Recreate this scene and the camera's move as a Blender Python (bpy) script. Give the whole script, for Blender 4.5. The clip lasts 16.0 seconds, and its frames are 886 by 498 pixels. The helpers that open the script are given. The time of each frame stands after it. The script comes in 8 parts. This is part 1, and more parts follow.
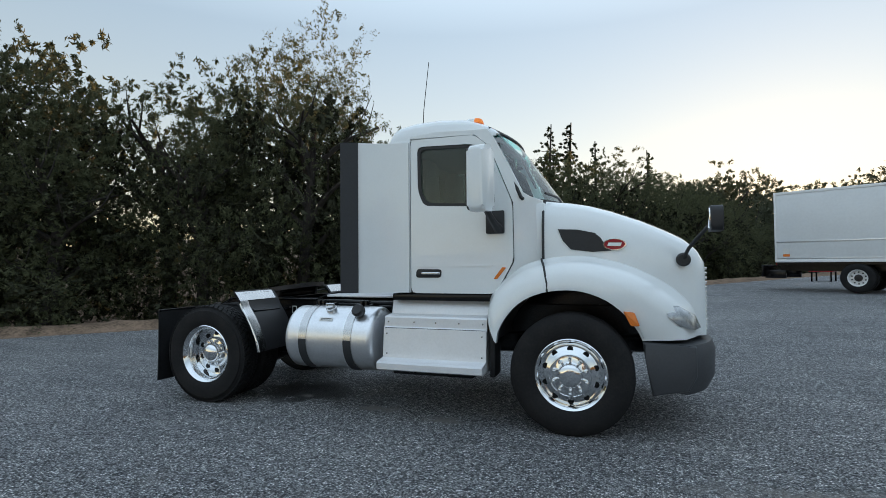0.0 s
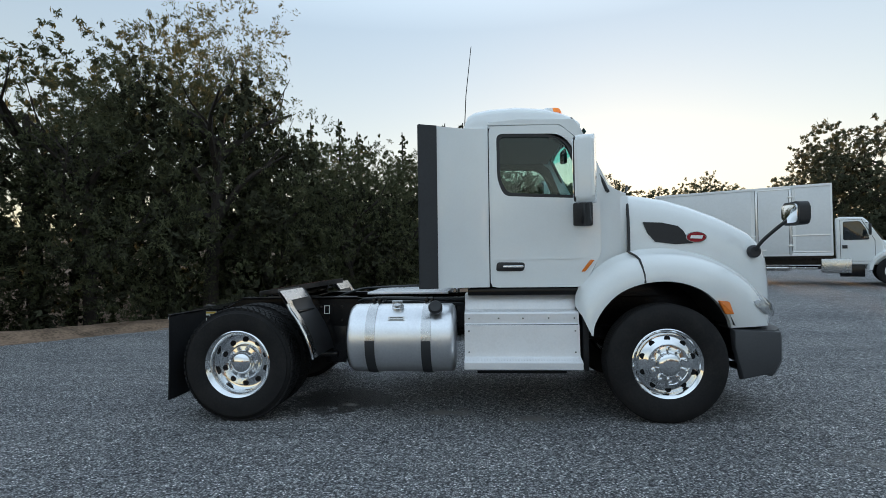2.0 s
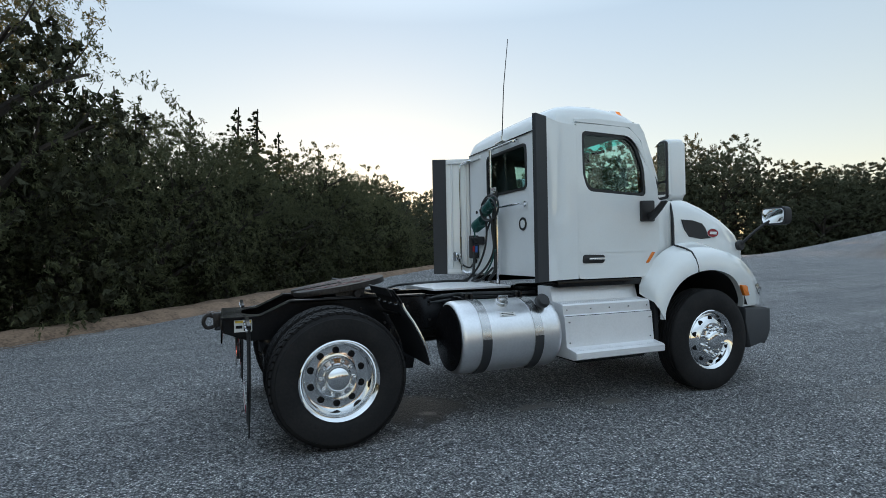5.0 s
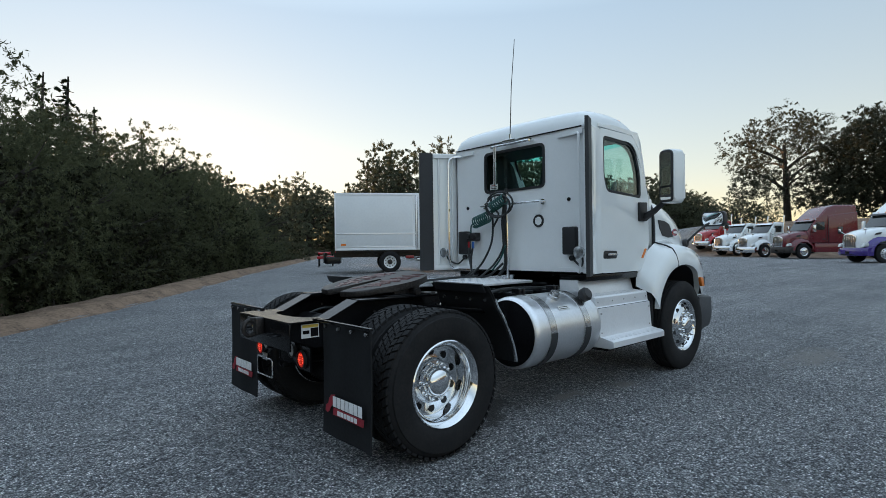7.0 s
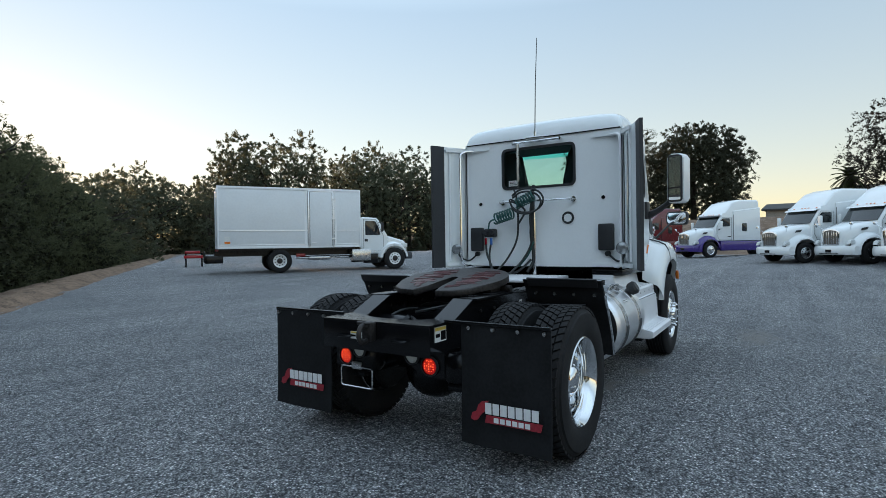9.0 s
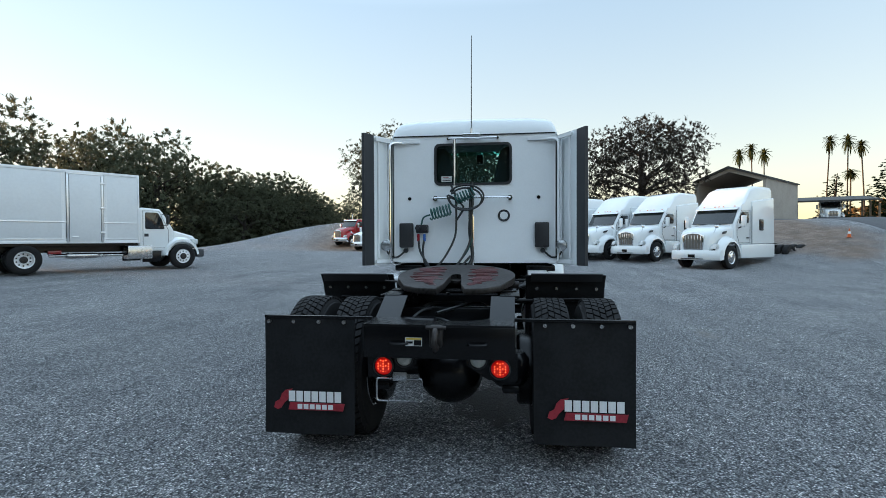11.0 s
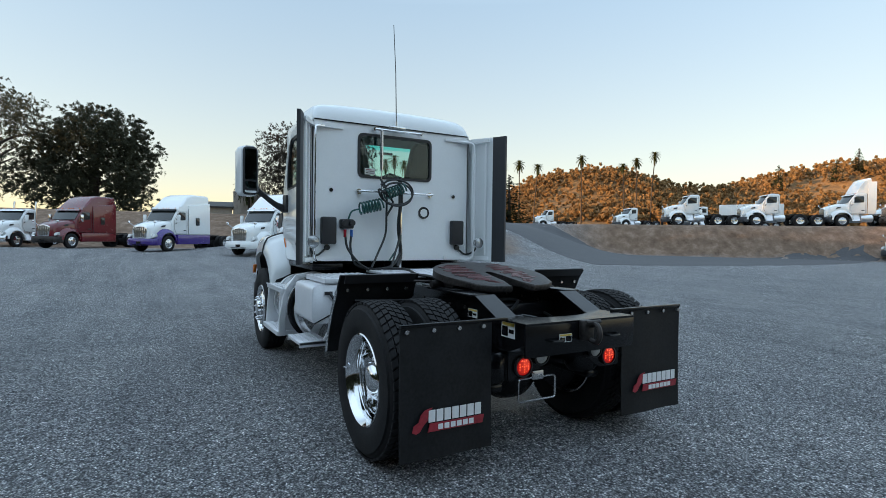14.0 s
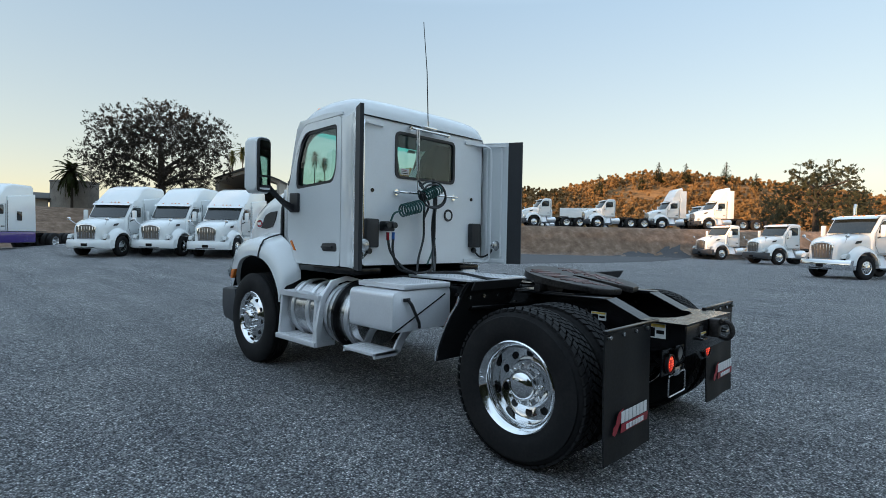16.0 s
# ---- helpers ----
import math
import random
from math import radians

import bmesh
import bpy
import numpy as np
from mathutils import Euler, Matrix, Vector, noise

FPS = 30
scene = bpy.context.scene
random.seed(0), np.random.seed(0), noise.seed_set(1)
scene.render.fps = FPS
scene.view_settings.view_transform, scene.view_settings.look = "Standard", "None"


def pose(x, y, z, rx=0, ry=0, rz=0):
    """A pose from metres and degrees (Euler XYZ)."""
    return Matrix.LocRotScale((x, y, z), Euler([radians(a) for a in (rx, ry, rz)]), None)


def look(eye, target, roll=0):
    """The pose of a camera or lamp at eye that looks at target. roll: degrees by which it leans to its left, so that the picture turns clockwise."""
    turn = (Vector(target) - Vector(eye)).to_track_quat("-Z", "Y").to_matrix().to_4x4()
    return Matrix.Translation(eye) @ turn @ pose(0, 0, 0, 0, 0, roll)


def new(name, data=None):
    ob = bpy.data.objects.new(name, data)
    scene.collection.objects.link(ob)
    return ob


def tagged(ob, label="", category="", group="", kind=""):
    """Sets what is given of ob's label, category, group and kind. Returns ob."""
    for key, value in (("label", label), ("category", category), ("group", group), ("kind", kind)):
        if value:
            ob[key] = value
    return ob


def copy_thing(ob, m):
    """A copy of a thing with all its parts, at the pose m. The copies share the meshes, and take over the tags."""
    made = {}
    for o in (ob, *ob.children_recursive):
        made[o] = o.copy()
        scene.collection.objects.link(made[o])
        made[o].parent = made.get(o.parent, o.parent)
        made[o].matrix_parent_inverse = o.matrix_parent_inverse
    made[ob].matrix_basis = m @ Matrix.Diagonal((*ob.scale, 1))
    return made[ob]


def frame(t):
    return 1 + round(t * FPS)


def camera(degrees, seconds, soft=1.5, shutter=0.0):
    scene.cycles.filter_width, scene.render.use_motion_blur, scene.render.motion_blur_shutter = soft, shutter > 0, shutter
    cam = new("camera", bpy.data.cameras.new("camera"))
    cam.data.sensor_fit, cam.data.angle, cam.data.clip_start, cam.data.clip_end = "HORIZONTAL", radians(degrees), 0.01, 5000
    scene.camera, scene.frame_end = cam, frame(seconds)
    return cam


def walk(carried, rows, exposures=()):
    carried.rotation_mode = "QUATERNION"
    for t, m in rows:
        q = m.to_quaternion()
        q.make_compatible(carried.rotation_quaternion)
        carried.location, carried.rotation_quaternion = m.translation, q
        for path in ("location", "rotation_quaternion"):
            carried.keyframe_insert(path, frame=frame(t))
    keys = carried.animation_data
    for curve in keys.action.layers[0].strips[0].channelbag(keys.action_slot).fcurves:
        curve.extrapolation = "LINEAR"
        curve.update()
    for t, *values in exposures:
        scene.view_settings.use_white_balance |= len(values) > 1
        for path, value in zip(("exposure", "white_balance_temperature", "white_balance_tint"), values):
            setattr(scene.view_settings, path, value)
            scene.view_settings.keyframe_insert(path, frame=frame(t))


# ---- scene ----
cam = camera(80.2, 16.0, soft=0.7)
METRES, EYE, TURN = 16.304, 1.5, 19.4
ROWS = [
    (0.0, -0.0002, 0.0002, -0.0008, -0.01, 1.52, 0.46),
    (0.5, -0.0304, 0.0081, -0.0014, -4.05, 1.10, 0.62),
    (1.0, -0.0615, 0.0156, -0.0018, -6.66, 1.07, 0.65),
    (1.5, -0.0925, 0.0241, -0.0021, -10.31, 1.13, 0.70),
    (2.0, -0.1231, 0.0342, -0.0022, -14.97, 1.12, 0.75),
    (2.5, -0.1529, 0.0463, -0.0023, -18.92, 1.14, 0.75),
    (3.0, -0.1817, 0.0606, -0.0022, -23.52, 0.61, 0.86),
    (3.5, -0.2093, 0.0771, -0.0022, -27.61, 0.58, 0.87),
    (4.0, -0.2357, 0.0958, -0.0020, -32.63, 0.49, 0.93),
    (4.5, -0.2607, 0.1165, -0.0019, -37.09, 0.51, 0.99),
    (7.0, -0.3575, 0.2420, -0.0011, -60.75, -0.14, 0.74),
    (7.5, -0.3699, 0.2702, -0.0010, -65.08, -0.11, 0.77),
    (8.0, -0.3795, 0.2990, -0.0009, -69.08, -0.50, 0.66),
    (8.5, -0.3862, 0.3283, -0.0008, -72.51, -0.58, 0.74),
    (11.0, -0.3747, 0.4756, -0.0010, -101.87, -1.00, 0.24),
    (11.5, -0.3639, 0.5040, -0.0011, -109.10, -1.27, -0.25),
    (12.0, -0.3506, 0.5316, -0.0012, -114.72, -1.05, -0.52),
    (12.5, -0.3351, 0.5582, -0.0012, -120.31, -0.92, -0.46),
    (13.0, -0.3176, 0.5834, -0.0013, -126.42, -1.13, -0.68),
    (13.5, -0.2982, 0.6071, -0.0013, -132.64, -1.09, -0.65),
    (14.0, -0.2769, 0.6290, -0.0012, -138.83, -1.26, -0.77),
    (14.5, -0.2539, 0.6488, -0.0011, -143.45, -1.03, -1.00),
    (15.0, -0.2290, 0.6665, -0.0008, -147.16, -0.74, -1.12),
    (15.5, -0.2019, 0.6816, -0.0005, -151.14, -1.02, -1.14),
    (16.0, -0.1723, 0.6942, 0.0000, -155.28, -1.18, -1.07),
]
walk(cam, [(t, pose(4.352, -5.735, EYE, 0, 0, TURN) @ pose(METRES * x, METRES * y, METRES * z, 90 + pitch, roll, yaw)) for t, x, y, z, yaw, pitch, roll in ROWS],
     exposures=[(0, 1.88, 6500, 10), (4.7, 1.9, 6450, 10), (8.0, 1.88, 6250, 9), (11.0, 2.27, 6180, 8), (13.0, 2.21, 6150, 8), (16.0, 1.94, 6120, 8)])

# ---------------------------------------------------------------- world and sun
SUN_AZ, SUN_EL = 76.0, 4.2          # degrees, azimuth counter-clockwise from +x
world = bpy.data.worlds.new("dusk_sky")
scene.world = world
world.use_nodes = True
wn = world.node_tree.nodes
sky = wn.new("ShaderNodeTexSky")
sky.sky_type = "NISHITA"
sky.sun_disc = False
sky.sun_elevation = radians(SUN_EL)
sky.sun_rotation = radians(90 - SUN_AZ)
sky.air_density, sky.dust_density, sky.ozone_density = 1.0, 0.2, 1.0
wn["Background"].inputs["Strength"].default_value = 0.15
# hazy dusk air evens out the sky: the glow round the sun spreads, the far side pales
wl = world.node_tree.links
coord, parts_xyz, even, rise, tint = wn.new("ShaderNodeTexCoord"), wn.new("ShaderNodeSeparateXYZ"), wn.new("ShaderNodeGamma"), wn.new("ShaderNodeValToRGB"), wn.new("ShaderNodeMix")
even.inputs["Gamma"].default_value = 0.42
wl.new(sky.outputs["Color"], even.inputs["Color"])
wl.new(coord.outputs["Generated"], parts_xyz.inputs[0])
wl.new(parts_xyz.outputs["Z"], rise.inputs["Fac"])
els = rise.color_ramp.elements
for k in range(4):
    els.new(0.5)
for el, (at, c) in zip(els, ((0.0, (1.1, 0.99, 0.89)), (0.14, (1.01, 0.98, 0.96)), (0.4, (0.87, 0.95, 1.06)), (0.58, (1.6, 1.7, 1.83)), (0.8, (2.05, 2.17, 2.32)), (1.0, (2.05, 2.17, 2.32)))):
    el.position, el.color = at, (*c, 1)
tint.data_type, tint.blend_type, tint.clamp_factor = "RGBA", "MULTIPLY", False
tint.inputs[0].default_value = 1.0
wl.new(even.outputs["Color"], tint.inputs[6])
wl.new(rise.outputs["Color"], tint.inputs[7])
wl.new(tint.outputs[2], wn["Background"].inputs["Color"])

sun_data = bpy.data.lights.new("sun", "SUN")
sun_data.energy, sun_data.angle, sun_data.color = 3.4, radians(0.6), (1.0, 0.56, 0.26)
sun = new("sun", sun_data)
sa, se = radians(SUN_AZ), radians(SUN_EL)
sun.matrix_world = look((0, 0, 60), (-math.cos(sa) * math.cos(se) * 10, -math.sin(sa) * math.cos(se) * 10, 60 - math.sin(se) * 10))

# ---------------------------------------------------------------- mesh helpers
def grid_mesh(bm, rings, close=False, cap=False):
    """Quads between successive rows of points; close joins each row's ends."""
    rows = [[bm.verts.new(p) for p in ring] for ring in rings]
    n = len(rows[0])
    for a, b in zip(rows, rows[1:]):
        for i in range(n if close else n - 1):
            j = (i + 1) % n
            bm.faces.new((a[i], a[j], b[j], b[i]))
    if cap:
        bm.faces.new(rows[0][::-1])
        bm.faces.new(rows[-1])
    return rows


def box(bm, lo, hi, bev=0.0, m=None, seg=2):
    made = bmesh.ops.create_cube(bm, size=1.0)["verts"]
    for v in made:
        v.co = Vector([lo[k] + (v.co[k] + 0.5) * (hi[k] - lo[k]) for k in range(3)])
    if bev:
        edges = list({e for v in made for e in v.link_edges})
        out = bmesh.ops.bevel(bm, geom=edges, offset=bev, segments=seg, affect="EDGES", profile=0.5)
        made = list({v for f in out["faces"] for v in f.verts} | {v for v in made if v.is_valid})
    if m is not None:
        for v in made:
            v.co = m @ v.co
    return bm


AXIS = {"x": Matrix.Rotation(radians(90), 4, "Y"), "y": Matrix.Rotation(radians(-90), 4, "X"), "z": Matrix.Identity(4)}


def lathe(bm, profile, centre=(0, 0, 0), axis="z", seg=32):
    """Revolve (radius, along) pairs about an axis through centre."""
    m = Matrix.Translation(centre) @ AXIS[axis]
    rows = []
    for r, h in profile:
        if r < 1e-5:
            rows.append([bm.verts.new(m @ Vector((0, 0, h)))])
        else:
            rows.append([bm.verts.new(m @ Vector((r * math.cos(2 * math.pi * i / seg), r * math.sin(2 * math.pi * i / seg), h))) for i in range(seg)])
    for a, b in zip(rows, rows[1:]):
        for i in range(seg):
            j = (i + 1) % seg
            if len(a) == 1 and len(b) == 1:
                continue
            if len(a) == 1:
                bm.faces.new((a[0], b[j], b[i]))
            elif len(b) == 1:
                bm.faces.new((a[i], a[j], b[0]))
            else:
                bm.faces.new((a[i], a[j], b[j], b[i]))
    return bm


def rod(bm, centre, axis, r, h0, h1, seg=16, bev=0.0):
    if bev:
        return lathe(bm, [(0, h0), (r - bev, h0), (r, h0 + bev), (r, h1 - bev), (r - bev, h1), (0, h1)], centre, axis, seg)
    return lathe(bm, [(0, h0), (r, h0), (r, h1), (0, h1)], centre, axis, seg)


def tube(bm, points, r, seg=8, ends=True):
    pts = [Vector(p) for p in points]
    rings, up = [], None
    for i, p in enumerate(pts):
        d = (pts[min(i + 1, len(pts) - 1)] - pts[max(i - 1, 0)]).normalized()
        if up is None:
            up = d.orthogonal().normalized()
        up = (up - d * up.dot(d)).normalized()
        side = d.cross(up)
        rr = r[i] if isinstance(r, (list, tuple)) else r
        rings.append([p + (up * math.cos(a) + side * math.sin(a)) * rr for a in [2 * math.pi * k / seg for k in range(seg)]])
    grid_mesh(bm, rings, close=True, cap=ends)
    return bm


def curve_points(pts, n=8):
    """Catmull-Rom through the points."""
    p = [Vector(q) for q in pts]
    p = [2 * p[0] - p[1]] + p + [2 * p[-1] - p[-2]]
    out = []
    for i in range(1, len(p) - 2):
        for k in range(n):
            t = k / n
            a, b, c, d = p[i - 1], p[i], p[i + 1], p[i + 2]
            out.append(0.5 * ((2 * b) + (c - a) * t + (2 * a - 5 * b + 4 * c - d) * t * t + (3 * b - a - 3 * c + d) * t ** 3))
    out.append(p[-2])
    return out


def prism(bm, poly, a, b, axis="y", bev=0.0, seg=2):
    """A polygon extruded along an axis from a to b: poly in (x, z) for y, (y, z) for x, (x, y) for z."""
    def at(p, h):
        return {"y": (p[0], h, p[1]), "x": (h, p[0], p[1]), "z": (p[0], p[1], h)}[axis]
    lo = [bm.verts.new(at(p, a)) for p in poly]
    hi = [bm.verts.new(at(p, b)) for p in poly]
    n = len(poly)
    f1, f2 = bm.faces.new(lo), bm.faces.new(hi[::-1])
    for i in range(n):
        j = (i + 1) % n
        bm.faces.new((lo[j], lo[i], hi[i], hi[j]))
    if bev:
        bmesh.ops.bevel(bm, geom=list(f1.edges) + list(f2.edges), offset=bev, segments=seg, affect="EDGES", profile=0.5)
    return bm


def rounded(poly, r, n=4):
    """Round a polygon's corners."""
    out = []
    m = len(poly)
    for i in range(m):
        p, a, b = Vector(poly[i]), Vector(poly[i - 1]), Vector(poly[(i + 1) % m])
        q = min(r, (a - p).length * 0.45, (b - p).length * 0.45)
        s, e = p + (a - p).normalized() * q, p + (b - p).normalized() * q
        for k in range(n + 1):
            t = k / n
            out.append(tuple((1 - t) ** 2 * s + 2 * t * (1 - t) * p + t * t * e))
    return out


def resample(loop, n, start):
    """n points evenly along a closed 2D loop, from the point nearest to start."""
    p = np.array(loop)
    k = int(np.argmin(((p - np.array(start)) ** 2).sum(1)))
    p = np.vstack([p[k:], p[:k], p[k:k + 1]])
    d = np.r_[0, np.cumsum(np.linalg.norm(np.diff(p, axis=0), axis=1))]
    s = np.linspace(0, d[-1], n, endpoint=False)
    return [(float(np.interp(v, d, p[:, 0])), float(np.interp(v, d, p[:, 1]))) for v in s]


def holed(bm, outer, inner, place, thick, n=64, start=None):
    """A sheet with an opening; place maps a 2D point and a depth into space."""
    st = start or outer[0]
    o, i = resample(outer, n, st), resample(inner, n, st)
    grid_mesh(bm, [[place(p, 0) for p in o], [place(p, 0) for p in i], [place(p, thick) for p in i], [place(p, thick) for p in o], [place(p, 0) for p in o]], close=True)
    bmesh.ops.remove_doubles(bm, verts=bm.verts, dist=1e-5)
    return bm


def thicken(bm, thickness):
    """Give an open sheet its thickness."""
    bm.normal_update()
    bmesh.ops.solidify(bm, geom=bm.faces[:], thickness=thickness)


def part(name, bm, material, parent=None, label="", angle=38, m=None):
    bmesh.ops.recalc_face_normals(bm, faces=bm.faces)
    me = bpy.data.meshes.new(name)
    bm.to_mesh(me)
    bm.free()
    me.materials.append(material)
    me.polygons.foreach_set("use_smooth", [True] * len(me.polygons))
    me.set_sharp_from_angle(angle=radians(angle))
    ob = new(name, me)
    if parent is not None:
        ob.parent = parent
    if m is not None:
        ob.matrix_basis = m
    if label:
        tagged(ob, label)
    return ob


def loose_parts(name, bm, material, parent=None, label="", angle=38):
    """Each separate island of the bmesh becomes a part of its own."""
    left, made = set(bm.faces), []
    bm.faces.index_update()
    while left:
        seed = left.pop()
        island, stack = {seed}, [seed]
        while stack:
            for e in stack.pop().edges:
                for f in e.link_faces:
                    if f not in island:
                        island.add(f)
                        stack.append(f)
        left -= island
        made.append(sorted(island, key=lambda f: f.index))
    made.sort(key=lambda isl: isl[0].index)
    for isl in made:
        b2, seen = bmesh.new(), {}
        for f in isl:
            for v in f.verts:
                if v not in seen:
                    seen[v] = b2.verts.new(v.co)
            b2.faces.new([seen[v] for v in f.verts])
        ob = part(name, b2, material, parent, label, angle)
    bm.free()
    return ob


def thing(name, label, category, m=None, group="", kind=""):
    ob = new(name)
    ob.empty_display_size = 0.2
    if m is not None:
        ob.matrix_basis = m
    return tagged(ob, label, category, group, kind)


def raw_mesh(name, verts, faces, material, parent=None, smooth=False):
    """Large meshes from arrays: faces is an (n, 3) or (n, 4) array."""
    me = bpy.data.meshes.new(name)
    k = faces.shape[1]
    me.vertices.add(len(verts))
    me.vertices.foreach_set("co", np.asarray(verts, dtype=np.float32).ravel())
    me.loops.add(faces.size)
    me.loops.foreach_set("vertex_index", faces.astype(np.int32).ravel())
    me.polygons.add(len(faces))
    me.polygons.foreach_set("loop_start", np.arange(0, faces.size, k, dtype=np.int32))
    if smooth:
        me.polygons.foreach_set("use_smooth", [True] * len(faces))
    me.update(calc_edges=True)
    me.materials.append(material)
    ob = new(name, me)
    if parent is not None:
        ob.parent = parent
    return ob


# ---------------------------------------------------------------- materials
def mat(name, base, rough=0.5, metal=0.0, vary=0.08, scale=6.0, bump=0.0, bump_scale=60.0, coat=0.0, rough_vary=0.08, second=None, coords="Object", transmission=0.0, spec=0.5):
    """A principled surface with two scales of colour variation, rough wear and fine relief."""
    ma = bpy.data.materials.new(name)
    ma.use_nodes = True
    nt = ma.node_tree
    nd, ln = nt.nodes, nt.links
    b = nd["Principled BSDF"]
    tc = nd.new("ShaderNodeTexCoord")
    n1, n2 = nd.new("ShaderNodeTexNoise"), nd.new("ShaderNodeTexNoise")
    n1.inputs["Scale"].default_value, n1.inputs["Detail"].default_value = scale, 5.0
    n2.inputs["Scale"].default_value, n2.inputs["Detail"].default_value = scale * 9.0, 4.0
    ln.new(tc.outputs[coords], n1.inputs["Vector"])
    ln.new(tc.outputs[coords], n2.inputs["Vector"])
    add = nd.new("ShaderNodeMath")
    add.operation = "ADD"
    ln.new(n1.outputs["Fac"], add.inputs[0])
    ln.new(n2.outputs["Fac"], add.inputs[1])
    half = nd.new("ShaderNodeMath")
    half.operation = "MULTIPLY"
    half.inputs[1].default_value = 0.5
    ln.new(add.outputs[0], half.inputs[0])
    ramp = nd.new("ShaderNodeValToRGB")
    other = second or tuple(max(0.0, c * (1 - 2.5 * vary)) for c in base)
    ramp.color_ramp.elements[0].position, ramp.color_ramp.elements[1].position = 0.36, 0.58
    ramp.color_ramp.elements[0].color = (*other, 1)
    ramp.color_ramp.elements[1].color = (*base, 1)
    ln.new(half.outputs[0], ramp.inputs["Fac"])
    ln.new(ramp.outputs["Color"], b.inputs["Base Color"])
    rr = nd.new("ShaderNodeMapRange")
    rr.inputs["To Min"].default_value, rr.inputs["To Max"].default_value = max(0.0, rough - rough_vary), min(1.0, rough + rough_vary)
    ln.new(n1.outputs["Fac"], rr.inputs["Value"])
    ln.new(rr.outputs["Result"], b.inputs["Roughness"])
    b.inputs["Metallic"].default_value = metal
    b.inputs["Coat Weight"].default_value = coat
    b.inputs["Coat Roughness"].default_value = 0.04
    b.inputs["Transmission Weight"].default_value = transmission
    b.inputs["Specular IOR Level"].default_value = spec
    if bump:
        n3 = nd.new("ShaderNodeTexNoise")
        n3.inputs["Scale"].default_value, n3.inputs["Detail"].default_value = bump_scale, 6.0
        ln.new(tc.outputs[coords], n3.inputs["Vector"])
        bp = nd.new("ShaderNodeBump")
        bp.inputs["Strength"].default_value, bp.inputs["Distance"].default_value = bump, 0.01
        ln.new(n3.outputs["Fac"], bp.inputs["Height"])
        ln.new(bp.outputs["Normal"], b.inputs["Normal"])
    return ma


def glass(name, tint, gloss=1.0):
    ma = bpy.data.materials.new(name)
    ma.use_nodes = True
    nd, ln = ma.node_tree.nodes, ma.node_tree.links
    nd.remove(nd["Principled BSDF"])
    tr, gl, mx = nd.new("ShaderNodeBsdfTransparent"), nd.new("ShaderNodeBsdfGlossy"), nd.new("ShaderNodeMixShader")
    lw, pw, fr = nd.new("ShaderNodeLayerWeight"), nd.new("ShaderNodeMath"), nd.new("ShaderNodeMapRange")
    lw.inputs["Blend"].default_value = 0.5
    pw.operation = "POWER"
    pw.inputs[1].default_value = 4.0
    fr.inputs["To Min"].default_value, fr.inputs["To Max"].default_value = 0.04, 0.9
    ln.new(lw.outputs["Facing"], pw.inputs[0])
    ln.new(pw.outputs[0], fr.inputs["Value"])
    tr.inputs["Color"].default_value = (*tint, 1)
    gl.inputs["Roughness"].default_value = 0.02
    ln.new(fr.outputs["Result"], mx.inputs["Fac"])
    ln.new(tr.outputs["BSDF"], mx.inputs[1])
    ln.new(gl.outputs["BSDF"], mx.inputs[2])
    ln.new(mx.outputs["Shader"], nd["Material Output"].inputs["Surface"])
    return ma


def glow(name, colour, strength, rough=0.3):
    ma = mat(name, colour, rough)
    b = ma.node_tree.nodes["Principled BSDF"]
    b.inputs["Emission Color"].default_value = (*colour, 1)
    b.inputs["Emission Strength"].default_value = strength
    return ma


